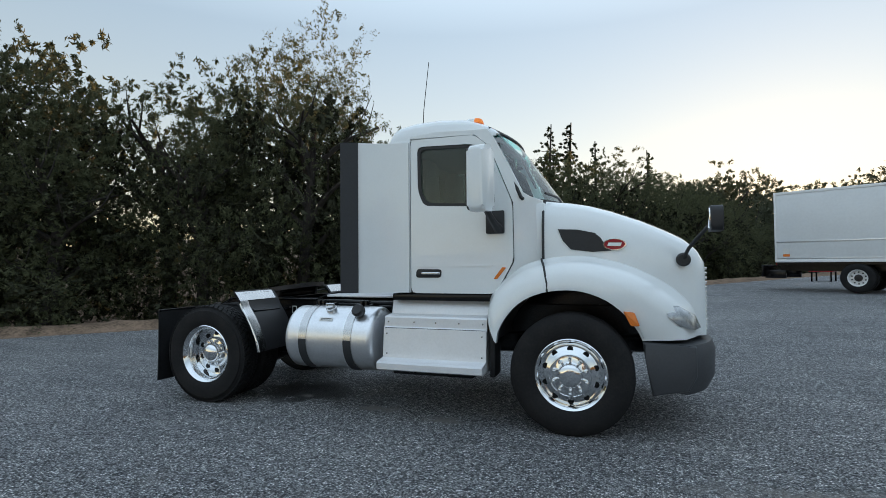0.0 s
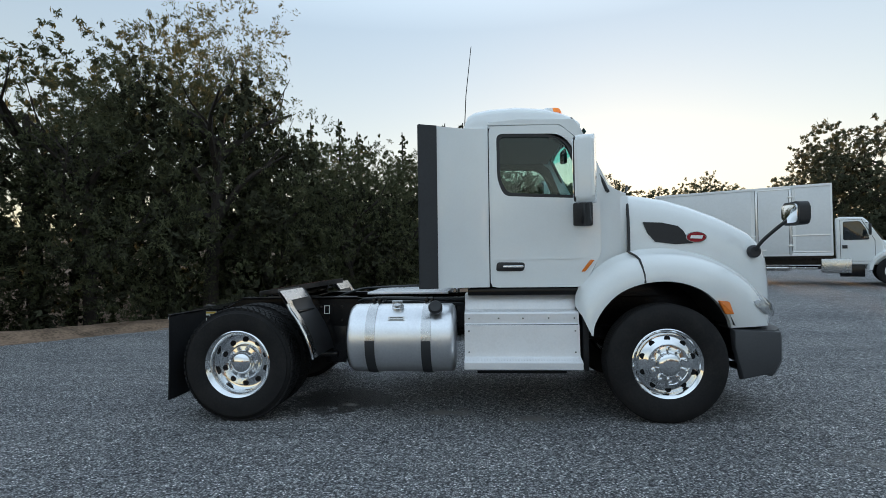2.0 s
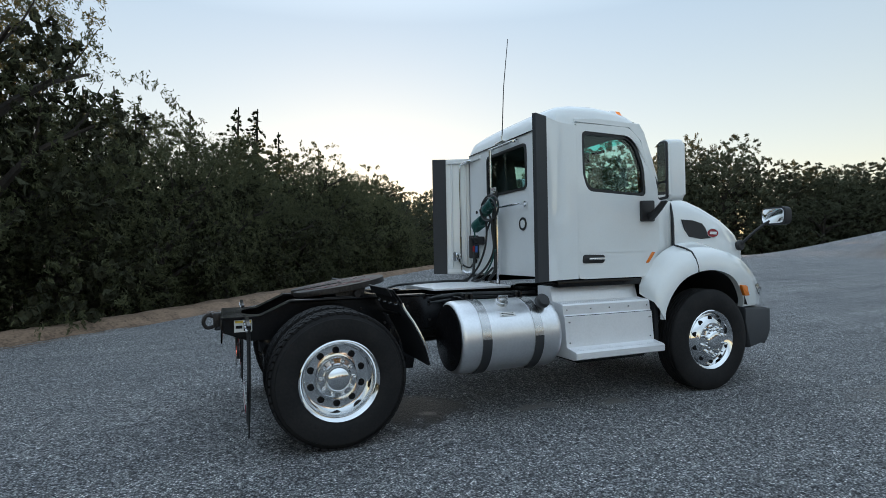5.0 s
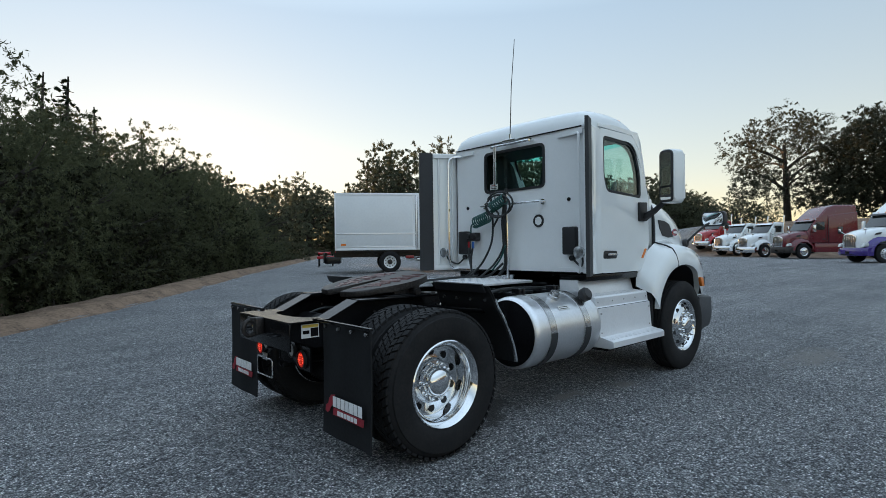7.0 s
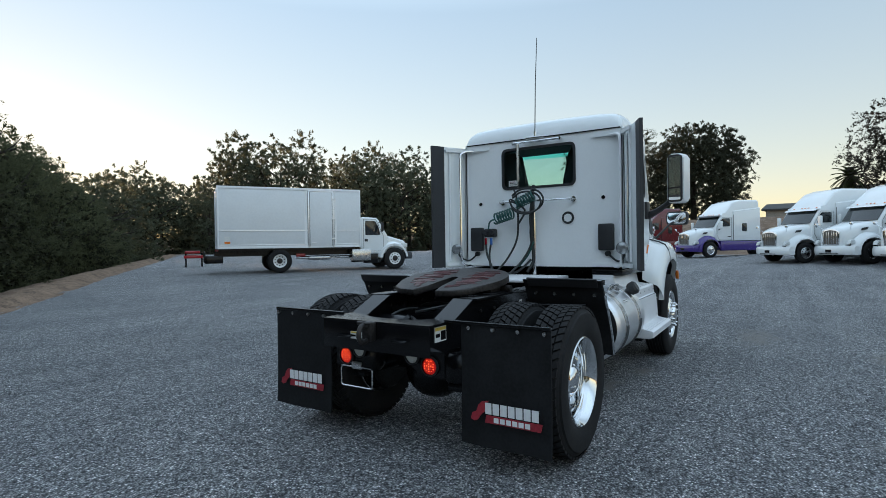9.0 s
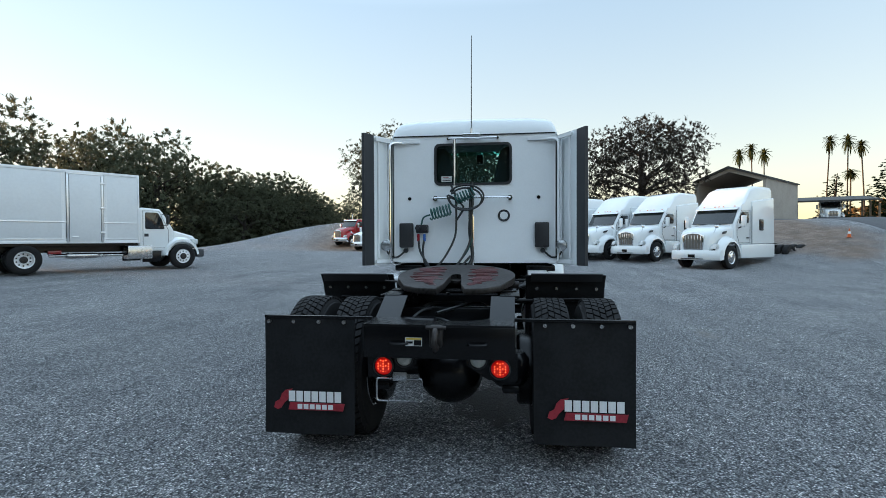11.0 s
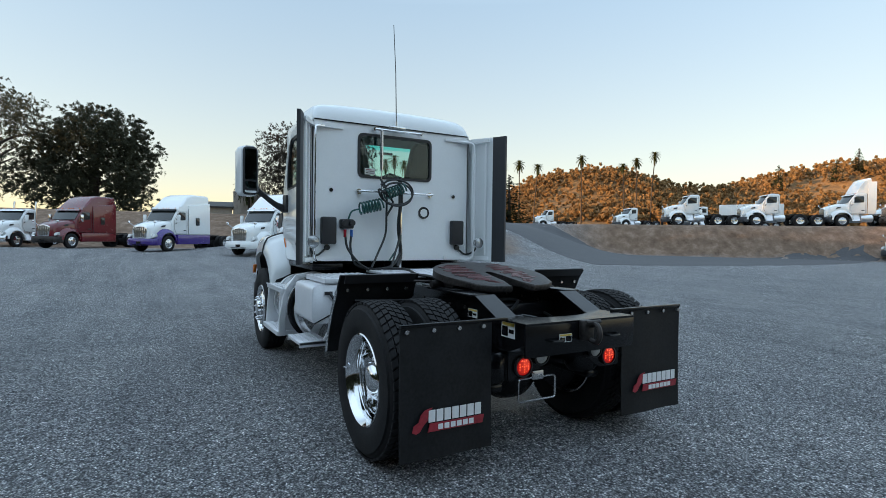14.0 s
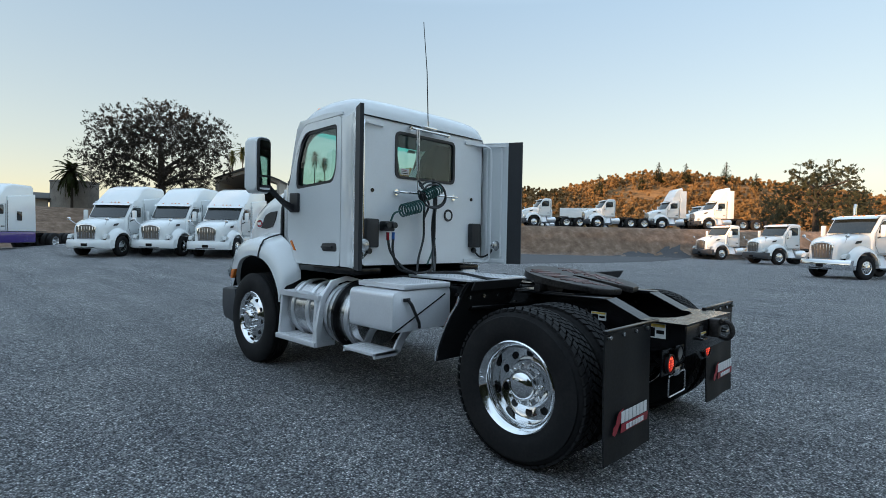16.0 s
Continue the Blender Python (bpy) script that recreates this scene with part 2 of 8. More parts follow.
def leafy(name, dark, light, brown=None):
    """Foliage: each leaf its own shade, some light passing through."""
    ma = bpy.data.materials.new(name)
    ma.use_nodes = True
    nd, ln = ma.node_tree.nodes, ma.node_tree.links
    b = nd["Principled BSDF"]
    ge, ob = nd.new("ShaderNodeNewGeometry"), nd.new("ShaderNodeObjectInfo")
    ramp = nd.new("ShaderNodeValToRGB")
    ramp.color_ramp.elements[0].color, ramp.color_ramp.elements[1].color = (*dark, 1), (*light, 1)
    if brown:
        e = ramp.color_ramp.elements.new(0.9)
        e.color = (*brown, 1)
    ln.new(ge.outputs["Random Per Island"], ramp.inputs["Fac"])
    hs = nd.new("ShaderNodeHueSaturation")
    mr = nd.new("ShaderNodeMapRange")
    mr.inputs["To Min"].default_value, mr.inputs["To Max"].default_value = 0.75, 1.25
    ln.new(ob.outputs["Random"], mr.inputs["Value"])
    ln.new(mr.outputs["Result"], hs.inputs["Value"])
    ln.new(ramp.outputs["Color"], hs.inputs["Color"])
    ln.new(hs.outputs["Color"], b.inputs["Base Color"])
    b.inputs["Roughness"].default_value = 0.8
    b.inputs["Specular IOR Level"].default_value = 0.1
    # a curled blade turns part of itself to the sky whatever way it hangs
    curl, unit = nd.new("ShaderNodeVectorMath"), nd.new("ShaderNodeVectorMath")
    curl.operation, unit.operation = "MULTIPLY_ADD", "NORMALIZE"
    curl.inputs[1].default_value, curl.inputs[2].default_value = (0.5, 0.5, 0.5), (0.0, 0.0, 0.55)
    ln.new(ge.outputs["Normal"], curl.inputs[0])
    ln.new(curl.outputs["Vector"], unit.inputs[0])
    ln.new(unit.outputs["Vector"], b.inputs["Normal"])
    tl, mx = nd.new("ShaderNodeBsdfTranslucent"), nd.new("ShaderNodeMixShader")
    mx.inputs["Fac"].default_value = 0.35
    ln.new(hs.outputs["Color"], tl.inputs["Color"])
    ln.new(b.outputs["BSDF"], mx.inputs[1])
    ln.new(tl.outputs["BSDF"], mx.inputs[2])
    ln.new(mx.outputs["Shader"], nd["Material Output"].inputs["Surface"])
    return ma


WHITE = mat("white_paint", (0.8, 0.83, 0.835), 0.22, vary=0.01, coat=0.9, rough_vary=0.04)
WHITE_IN = mat("white_inner_panel", (0.83, 0.845, 0.85), 0.34, vary=0.012, rough_vary=0.1)
BLACK = mat("black_frame_paint", (0.007, 0.007, 0.008), 0.22, vary=0.15, bump=0.05, spec=0.3)
PLASTIC = mat("black_plastic", (0.02, 0.02, 0.022), 0.5, vary=0.1, bump=0.08, bump_scale=200)
RUBBER = mat("rubber", (0.012, 0.012, 0.013), 0.75, vary=0.2, bump=0.12, bump_scale=90, second=(0.019, 0.018, 0.018), spec=0.22)
FLAPRUB = mat("flap_rubber", (0.014, 0.0145, 0.016), 0.6, spec=0.25, vary=0.2, bump=0.06, bump_scale=40)
GREYPL = mat("grey_bumper_plastic", (0.045, 0.048, 0.054), 0.55, vary=0.06, bump=0.1, bump_scale=180)
EDGEPL = mat("dark_grey_edge_rubber", (0.028, 0.03, 0.034), 0.6, vary=0.08, bump=0.05)
CHROME = mat("polished_chrome", (0.8, 0.81, 0.82), 0.07, 1.0, vary=0.02, rough_vary=0.03)
ALU = mat("brushed_aluminium", (0.8, 0.81, 0.83), 0.33, 0.92, vary=0.04, rough_vary=0.06, bump=0.03, bump_scale=140)
ALUSTEP = mat("satin_aluminium_step", (0.8, 0.81, 0.83), 0.4, 0.35, vary=0.025, rough_vary=0.05, bump=0.012, bump_scale=60)
STEEL = mat("stainless_steel", (0.6, 0.6, 0.6), 0.25, 1.0, vary=0.06, rough_vary=0.1)
DARKSTEEL = mat("dark_greasy_steel", (0.05, 0.044, 0.042), 0.5, 0.5, vary=0.3, bump=0.2, bump_scale=30)
GREASE = mat("red_grease", (0.1, 0.01, 0.014), 0.4, vary=0.35, scale=18, bump=0.3, bump_scale=50, second=(0.05, 0.016, 0.015))
ORANGE = glow("amber_lens", (0.85, 0.22, 0.02), 0.1)
AMBERDULL = mat("amber_reflector", (0.75, 0.2, 0.03), 0.25, vary=0.05)
REDLAMP = glow("lit_red_lens", (0.75, 0.008, 0.006), 0.05)
LED = glow("led_points", (1.0, 0.1, 0.03), 0.8)
CLEAR = mat("clear_lamp_lens", (0.62, 0.64, 0.63), 0.12, vary=0.1, scale=30)
HOSE = mat("black_hose", (0.014, 0.016, 0.017), 0.4, vary=0.1)
TEALHOSE = mat("dark_green_coil", (0.012, 0.085, 0.075), 0.35, vary=0.1)
BLUE = mat("blue_coupling", (0.03, 0.12, 0.4), 0.4)
RED = mat("red_mark", (0.34, 0.025, 0.04), 0.55, vary=0.15)
REDBADGE = mat("red_badge", (0.28, 0.01, 0.02), 0.25, vary=0.02, coat=0.5)
PALE = mat("white_mark", (0.8, 0.8, 0.8), 0.55, vary=0.03)
STICKER = mat("sticker_white", (0.72, 0.72, 0.7), 0.5, vary=0.05)
YELLOW = mat("sticker_yellow", (0.7, 0.5, 0.08), 0.5)
INNER = mat("dark_cab_interior", (0.03, 0.03, 0.033), 0.8, vary=0.1)
SEATMAT = mat("grey_seat_cloth", (0.05, 0.05, 0.055), 0.9, vary=0.15, bump=0.1)
GLASS = glass("side_glass", (0.68, 0.8, 0.79))
WIND = glass("windshield_glass", (0.78, 0.97, 0.94))
BAND = glass("windshield_shade_band", (0.22, 0.85, 0.8))
HEADLENS = mat("headlamp_lens", (0.5, 0.52, 0.53), 0.12, 0.6, vary=0.3, scale=14, rough_vary=0.05)
MIRROR = mat("mirror_glass", (0.85, 0.86, 0.87), 0.02, 1.0, vary=0.0, rough_vary=0.01)
DARKGLASS = mat("dark_vehicle_glass", (0.02, 0.025, 0.027), 0.06, vary=0.1, rough_vary=0.02, spec=0.7)
# darker leaf colour that paints the shade inside the broad trees' crowns
SHADELEAF = mat("shaded_inner_leaves", (0.06, 0.063, 0.04), 0.95, vary=0.3, scale=5, bump=0.8, bump_scale=9, spec=0.05)
BARK = mat("bark", (0.045, 0.036, 0.029), 0.9, vary=0.25, bump=0.5, bump_scale=14)
LEAF = leafy("oak_leaves", (0.07, 0.077, 0.04), (0.112, 0.118, 0.06))
LEAFFAR = leafy("far_oak_leaves", (0.07, 0.076, 0.048), (0.1, 0.11, 0.068))
LEAFDRY = leafy("dry_oak_leaves", (0.02, 0.0185, 0.014), (0.06, 0.049, 0.038))
DARKLEAF = leafy("dark_oak_leaves", (0.03, 0.032, 0.021), (0.056, 0.059, 0.037))
CONIFER = leafy("conifer_needles", (0.018, 0.03, 0.014), (0.05, 0.07, 0.032))
PALMLEAF = leafy("palm_fronds", (0.025, 0.035, 0.012), (0.075, 0.085, 0.03))
STONES = leafy("loose_stones", (0.16, 0.162, 0.166), (0.5, 0.5, 0.49))
SCRUB = leafy("hill_scrub", (0.2, 0.128, 0.056), (0.32, 0.195, 0.084))

# ---------------------------------------------------------------- the ground, one sheet
def smooth(a, b, v):
    t = np.clip((v - a) / (b - a), 0, 1)
    return t * t * (3 - 2 * t)


def wavy(x, y, s, k=0.0):
    """Cheap smooth noise from sines, for arrays."""
    return (np.sin(x * s + 1.3 + k) * np.cos(y * s * 1.17 - 0.7 * k) + np.sin(x * s * 2.3 + y * s * 1.9 + k * 2.1) * 0.5 + np.cos(y * s * 3.7 - x * s * 2.9 + k) * 0.25) / 1.75


# the edge of the yard under the trees: dirt berm beyond this line
EDGE = [(-60.0, -40.0), (-22.0, -11.0), (-7.9, 1.5), (-5.6, 4.4), (-3.3, 6.7), (-0.5, 10.1), (2.8, 14.7), (14.0, 31.0), (29.0, 53.0), (60.0, 60.0), (75.0, 34.0), (130.0, 30.0)]


def edge_distance(x, y):
    """Signed distance to the yard's edge, positive on the trees' side."""
    best, sign = np.full(np.shape(x), 1e9), np.ones(np.shape(x))
    for (x0, y0), (x1, y1) in zip(EDGE, EDGE[1:]):
        dx, dy = x1 - x0, y1 - y0
        t = np.clip(((x - x0) * dx + (y - y0) * dy) / (dx * dx + dy * dy), 0, 1)
        d = np.hypot(x - x0 - t * dx, y - y0 - t * dy)
        s = np.sign(dx * (y - y0) - dy * (x - x0))
        near = d < best
        best, sign = np.where(near, d, best), np.where(near, s, sign)
    return best * sign


def upper_lot(x, y):
    """Distances across and along the line of the bank below the upper lot."""
    rx, ry = x - 31.0, y + 26.0
    return rx * 0.75 - ry * 0.66, -rx * 0.66 - ry * 0.75


def height(x, y):
    x, y = np.asarray(x, float), np.asarray(y, float)
    z = 0.0140 * np.clip(x - 4, 0, 27) + 0.02 * np.clip(y - 5, 0, 15) * smooth(48, 30, x) + 0.08 * smooth(8, 24, -y) * smooth(40, 12, x)
    e = edge_distance(x, y)
    z = z + 0.12 * smooth(0.1, 0.9, e) - 1.34 * smooth(0.95, 4.5, e) + 0.3 * np.clip(e - 9, 0, 12)
    z = z + smooth(0.2, 0.9, e) * 0.05 * wavy(x, y, 2.1)
    s, u = upper_lot(x, y)
    bank = smooth(-3.2, 0.0, s + 0.35 * wavy(x, y, 0.7))
    ramp = smooth(-20, -3, s)
    w = smooth(-3, 7, u)
    lot = (bank * w + ramp * (1 - w)) * smooth(-26, -12, u)
    z = z * (1 - lot) + (2.72 + 0.012 * np.clip(s, 0, 60)) * lot
    east = smooth(44, 60, x - 0.1 * y) * smooth(44, 20, y) * smooth(-38, -16, y)
    z = z + 3.4 * east * (1 - 0.6 * lot)
    for hx, hy, hr, hh in HILLS:
        d = np.hypot(x - hx, y - hy) / hr
        z = z + hh * np.exp(-d * d * 1.6) * (1 + 0.12 * wavy(x, y, 0.05, hx))
    z = z + smooth(250, 600, np.hypot(x, y)) * (6 + 6 * wavy(x, y, 0.008))
    return z


HILLS = [(150.0, -146.0, 56.0, 21.5), (100.0, -118.0, 30.0, 2.5), (115.0, -235.0, 70.0, 20.5), (60.0, -260.0, 78.0, 12.5), (10.0, -240.0, 70.0, 6.0), (-120.0, 160.0, 70.0, 10.0)]


def ground_material():
    ma = bpy.data.materials.new("gravel_yard")
    ma.use_nodes = True
    nd, ln = ma.node_tree.nodes, ma.node_tree.links
    b = nd["Principled BSDF"]
    tc = nd.new("ShaderNodeTexCoord")
    at = nd.new("ShaderNodeVertexColor")
    at.layer_name = "cover"
    sep = nd.new("ShaderNodeSeparateColor")
    ln.new(at.outputs["Color"], sep.inputs["Color"])

    def noise_node(scale, detail=5.0, rough=0.6):
        n = nd.new("ShaderNodeTexNoise")
        n.inputs["Scale"].default_value, n.inputs["Detail"].default_value, n.inputs["Roughness"].default_value = scale, detail, rough
        ln.new(tc.outputs["Object"], n.inputs["Vector"])
        return n

    def ramp_of(fac, stops):
        r = nd.new("ShaderNodeValToRGB")
        els = r.color_ramp.elements
        while len(els) < len(stops):
            els.new(0.5)
        for el, (p, c) in zip(els, stops):
            el.position, el.color = p, (*c, 1)
        ln.new(fac, r.inputs["Fac"])
        return r.outputs["Color"]

    def mix(fac, a, c, mode="MIX"):
        m = nd.new("ShaderNodeMix")
        m.data_type, m.blend_type = "RGBA", mode
        if isinstance(fac, float):
            m.inputs[0].default_value = fac
        else:
            ln.new(fac, m.inputs[0])
        ln.new(a, m.inputs[6])
        ln.new(c, m.inputs[7])
        return m.outputs[2]

    stones = nd.new("ShaderNodeTexVoronoi")
    stones.inputs["Scale"].default_value = 78.0
    ln.new(tc.outputs["Object"], stones.inputs["Vector"])
    sc = nd.new("ShaderNodeSeparateColor")
    ln.new(stones.outputs["Color"], sc.inputs["Color"])
    gravel = ramp_of(sc.outputs["Red"], [(0.0, (0.075, 0.077, 0.08)), (0.4, (0.25, 0.254, 0.26)), (0.85, (0.48, 0.485, 0.49)), (1.0, (0.95, 0.95, 0.94))])
    big = noise_node(0.55, 6.0)
    tone = ramp_of(big.outputs["Fac"], [(0.3, (0.84, 0.85, 0.87)), (0.7, (1.14, 1.14, 1.13))])
    gravel = mix(1.0, gravel, tone, "MULTIPLY")
    lumps = nd.new("ShaderNodeTexVoronoi")
    lumps.inputs["Scale"].default_value = 34.0
    ln.new(tc.outputs["Object"], lumps.inputs["Vector"])
    lc = nd.new("ShaderNodeSeparateColor")
    ln.new(lumps.outputs["Color"], lc.inputs["Color"])
    gravel = mix(1.0, gravel, ramp_of(lc.outputs["Green"], [(0.0, (0.75, 0.75, 0.76)), (0.6, (0.98, 0.98, 0.98)), (1.0, (1.35, 1.35, 1.34))]), "MULTIPLY")
    # crevice shade painted dark between the stones, their tops painted lighter
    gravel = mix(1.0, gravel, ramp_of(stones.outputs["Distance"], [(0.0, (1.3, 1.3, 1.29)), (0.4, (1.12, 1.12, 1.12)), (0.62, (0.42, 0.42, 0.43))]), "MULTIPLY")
    # long faint tyre tracks across the yard
    tm = nd.new("ShaderNodeMapping")
    tm.inputs["Rotation"].default_value = (0, 0, radians(-72))
    tm.inputs["Scale"].default_value = (0.12, 1.9, 1)
    ln.new(tc.outputs["Object"], tm.inputs["Vector"])
    tracks = noise_node(1.0, 4.0, 0.55)
    ln.new(tm.outputs["Vector"], tracks.inputs["Vector"])
    gravel = mix(1.0, gravel, ramp_of(tracks.outputs["Fac"], [(0.35, (0.86, 0.86, 0.865)), (0.65, (1.1, 1.09, 1.08))]), "MULTIPLY")
    sand = noise_node(0.9, 4.0)
    sandm = nd.new("ShaderNodeMapRange")
    sandm.inputs["From Min"].default_value, sandm.inputs["From Max"].default_value = 0.62, 0.74
    sandm.inputs["To Max"].default_value = 0.45
    ln.new(sand.outputs["Fac"], sandm.inputs["Value"])
    fine = noise_node(45.0, 8.0, 0.75)
    dust = ramp_of(fine.outputs["Fac"], [(0.3, (0.2, 0.19, 0.178)), (0.7, (0.32, 0.305, 0.285))])
    gravel = mix(sandm.outputs["Result"], gravel, dust)
    dirt = ramp_of(noise_node(1.4, 10.0, 0.7).outputs["Fac"], [(0.3, (0.12, 0.078, 0.052)), (0.5, (0.22, 0.15, 0.104)), (0.7, (0.36, 0.265, 0.2))])
    asphalt = ramp_of(noise_node(24.0, 8.0, 0.7).outputs["Fac"], [(0.35, (0.065, 0.065, 0.068)), (0.65, (0.1, 0.1, 0.103))])
    dry = ramp_of(noise_node(0.25, 10.0, 0.7).outputs["Fac"], [(0.35, (0.1, 0.06, 0.025)), (0.6, (0.24, 0.14, 0.055))])
    colour = mix(sep.outputs["Red"], gravel, dirt)
    colour = mix(sep.outputs["Green"], colour, asphalt)
    colour = mix(sep.outputs["Blue"], colour, dry)
    # an oil-dark wet stain beside the fuel tank, and pale packed spots
    def blot(cx, cy, rx, ry, soft):
        mp = nd.new("ShaderNodeMapping")
        mp.vector_type = "POINT"
        mp.inputs["Location"].default_value = (-cx / rx, -cy / ry, 0)
        mp.inputs["Scale"].default_value = (1 / rx, 1 / ry, 0)
        ln.new(tc.outputs["Object"], mp.inputs["Vector"])
        le = nd.new("ShaderNodeVectorMath")
        le.operation = "LENGTH"
        ln.new(mp.outputs["Vector"], le.inputs[0])
        ad = nd.new("ShaderNodeMath")
        ad.operation = "MULTIPLY_ADD"
        ad.inputs[1].default_value = 2.8
        ln.new(edge.outputs["Fac"], ad.inputs[0])
        ln.new(le.outputs["Value"], ad.inputs[2])
        mr = nd.new("ShaderNodeMapRange")
        mr.inputs["From Min"].default_value, mr.inputs["From Max"].default_value = 2.4, 2.4 - soft
        ln.new(ad.outputs[0], mr.inputs["Value"])
        return mr.outputs["Result"]
    edge = noise_node(5.0, 8.0, 0.7)
    wet = blot(0.78, -0.38, 0.62, 0.5, 0.25)
    colour = mix(wet, colour, ramp_of(fine.outputs["Fac"], [(0.3, (0.016, 0.016, 0.017)), (0.7, (0.05, 0.05, 0.052))]))
    for cx, cy, rx, ry in PALE_SPOTS:
        colour = mix(blot(cx, cy, rx, ry, 0.8), colour, dust)
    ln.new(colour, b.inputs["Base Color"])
    rg = nd.new("ShaderNodeMapRange")
    rg.inputs["To Min"].default_value, rg.inputs["To Max"].default_value = 0.9, 0.35
    ln.new(wet, rg.inputs["Value"])
    ln.new(rg.outputs["Result"], b.inputs["Roughness"])
    b.inputs["Specular IOR Level"].default_value = 0.3
    bp = nd.new("ShaderNodeBump")
    bp.inputs["Strength"].default_value, bp.inputs["Distance"].default_value = 1.0, 0.022
    inv = nd.new("ShaderNodeMath")
    inv.operation = "SUBTRACT"
    inv.inputs[0].default_value = 1.0
    ln.new(stones.outputs["Distance"], inv.inputs[1])
    ln.new(inv.outputs[0], bp.inputs["Height"])
    bp2 = nd.new("ShaderNodeBump")
    bp2.inputs["Strength"].default_value, bp2.inputs["Distance"].default_value = 0.5, 0.03
    ln.new(fine.outputs["Fac"], bp2.inputs["Height"])
    ln.new(bp.outputs["Normal"], bp2.inputs["Normal"])
    ln.new(bp2.outputs["Normal"], b.inputs["Normal"])
    return ma


PALE_SPOTS = [(0.9, -0.6, 0.1, 0.07), (1.88, -0.82, 0.3, 0.16), (2.7, -1.0, 0.25, 0.14), (5.6, -2.0, 0.9, 0.35), (4.6, -3.4, 0.5, 0.2)]


def ground_sheet():
    n = 420
    k = np.linspace(-1, 1, n)
    line = np.sinh(k * 5.2) / np.sinh(5.2) * 1500
    gx, gy = np.meshgrid(line + 8, line - 4, indexing="ij")
    gz = height(gx, gy)
    verts = np.stack([gx, gy, gz], -1).reshape(-1, 3)
    i = np.arange(n * n).reshape(n, n)
    faces = np.stack([i[:-1, :-1], i[1:, :-1], i[1:, 1:], i[:-1, 1:]], -1).reshape(-1, 4)
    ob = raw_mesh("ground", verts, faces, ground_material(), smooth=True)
    x, y = verts[:, 0], verts[:, 1]
    e = edge_distance(x, y)
    s, u = upper_lot(x, y)
    dirt = np.maximum(smooth(-0.1, 0.4, e + 0.15 * wavy(x, y, 1.7)), smooth(-3.8, -2.6, s) * smooth(2.0, -0.2, s) * smooth(-2, 6, u))
    dirt = np.maximum(dirt, smooth(38, 43, x - 0.35 * y) * smooth(26, 16, y) * smooth(-30, -18, y))
    dirt = np.maximum(dirt, 0.8 * smooth(1.15, 0.55, np.hypot((x - 29) / 10, (y + 15.4) / 3.0) + 0.25 * wavy(x, y, 0.9)))
    road = np.zeros_like(x)
    dry = smooth(28, 60, s) * smooth(0, 20, -y)
    cols = np.stack([dirt, road, dry, np.ones_like(x)], -1)
    layer = ob.data.color_attributes.new("cover", "FLOAT_COLOR", "POINT")
    layer.data.foreach_set("color", cols.astype(np.float32).ravel())
    return tagged(ob, "grey crushed gravel yard with tyre marks, dirt banks and asphalt ramp", "ground", kind="structure")


ground = ground_sheet()


def berm():
    """The low dirt bank along the yard's edge, under the trees."""
    rows = []
    across = [-0.3, -0.12, 0.0, 0.06, 0.12, 0.2, 0.3, 0.42, 0.56, 0.72, 0.9, 1.1, 1.35, 1.65, 2.0]
    for (x0, y0), (x1, y1) in zip(EDGE[1:8], EDGE[2:9]):
        L = math.hypot(x1 - x0, y1 - y0)
        nx, ny = -(y1 - y0) / L, (x1 - x0) / L
        n = max(2, int(L / 0.2))
        for k in range(n):
            t = k / n
            row = []
            for e in across:
                bx, by = x0 + (x1 - x0) * t, y0 + (y1 - y0) * t
                off = e + 0.1 * noise.noise(Vector((bx * 0.7, by * 0.7, 1))) + 0.04 * noise.noise(Vector((bx * 3.1, by * 3.1, 4)))
                x, y = bx + nx * off, by + ny * off
                rise = float(smooth(-0.02, 0.42, e)) * (0.14 + 0.06 * noise.noise(Vector((x * 0.8, y * 0.8, 7)))) - 0.3 * float(smooth(0.7, 2.0, e))
                lump = 0.05 * noise.noise(Vector((x * 3.3, y * 3.3, 0))) + 0.025 * noise.noise(Vector((x * 9, y * 9, 3)))
                base = float(height(bx - nx * 0.5, by - ny * 0.5))
                z = base + rise + lump * float(smooth(0.0, 0.25, e)) - (0.06 if e < -0.2 else 0.0) + (0.006 if -0.2 < e < 0.02 else 0.0)
                row.append((x, y, z))
            rows.append(row)
    bm = bmesh.new()
    grid_mesh(bm, rows)
    ob = part("dirt_bank", bm, BANKDIRT, None, "low brown dirt bank along the yard's edge")
    return tagged(ob, category="dirt bank", kind="structure")


BANKDIRT = mat("bank_dirt", (0.26, 0.18, 0.128), 0.95, vary=0.2, scale=2.2, bump=0.9, bump_scale=22, second=(0.09, 0.066, 0.048), spec=0.1)
berm()


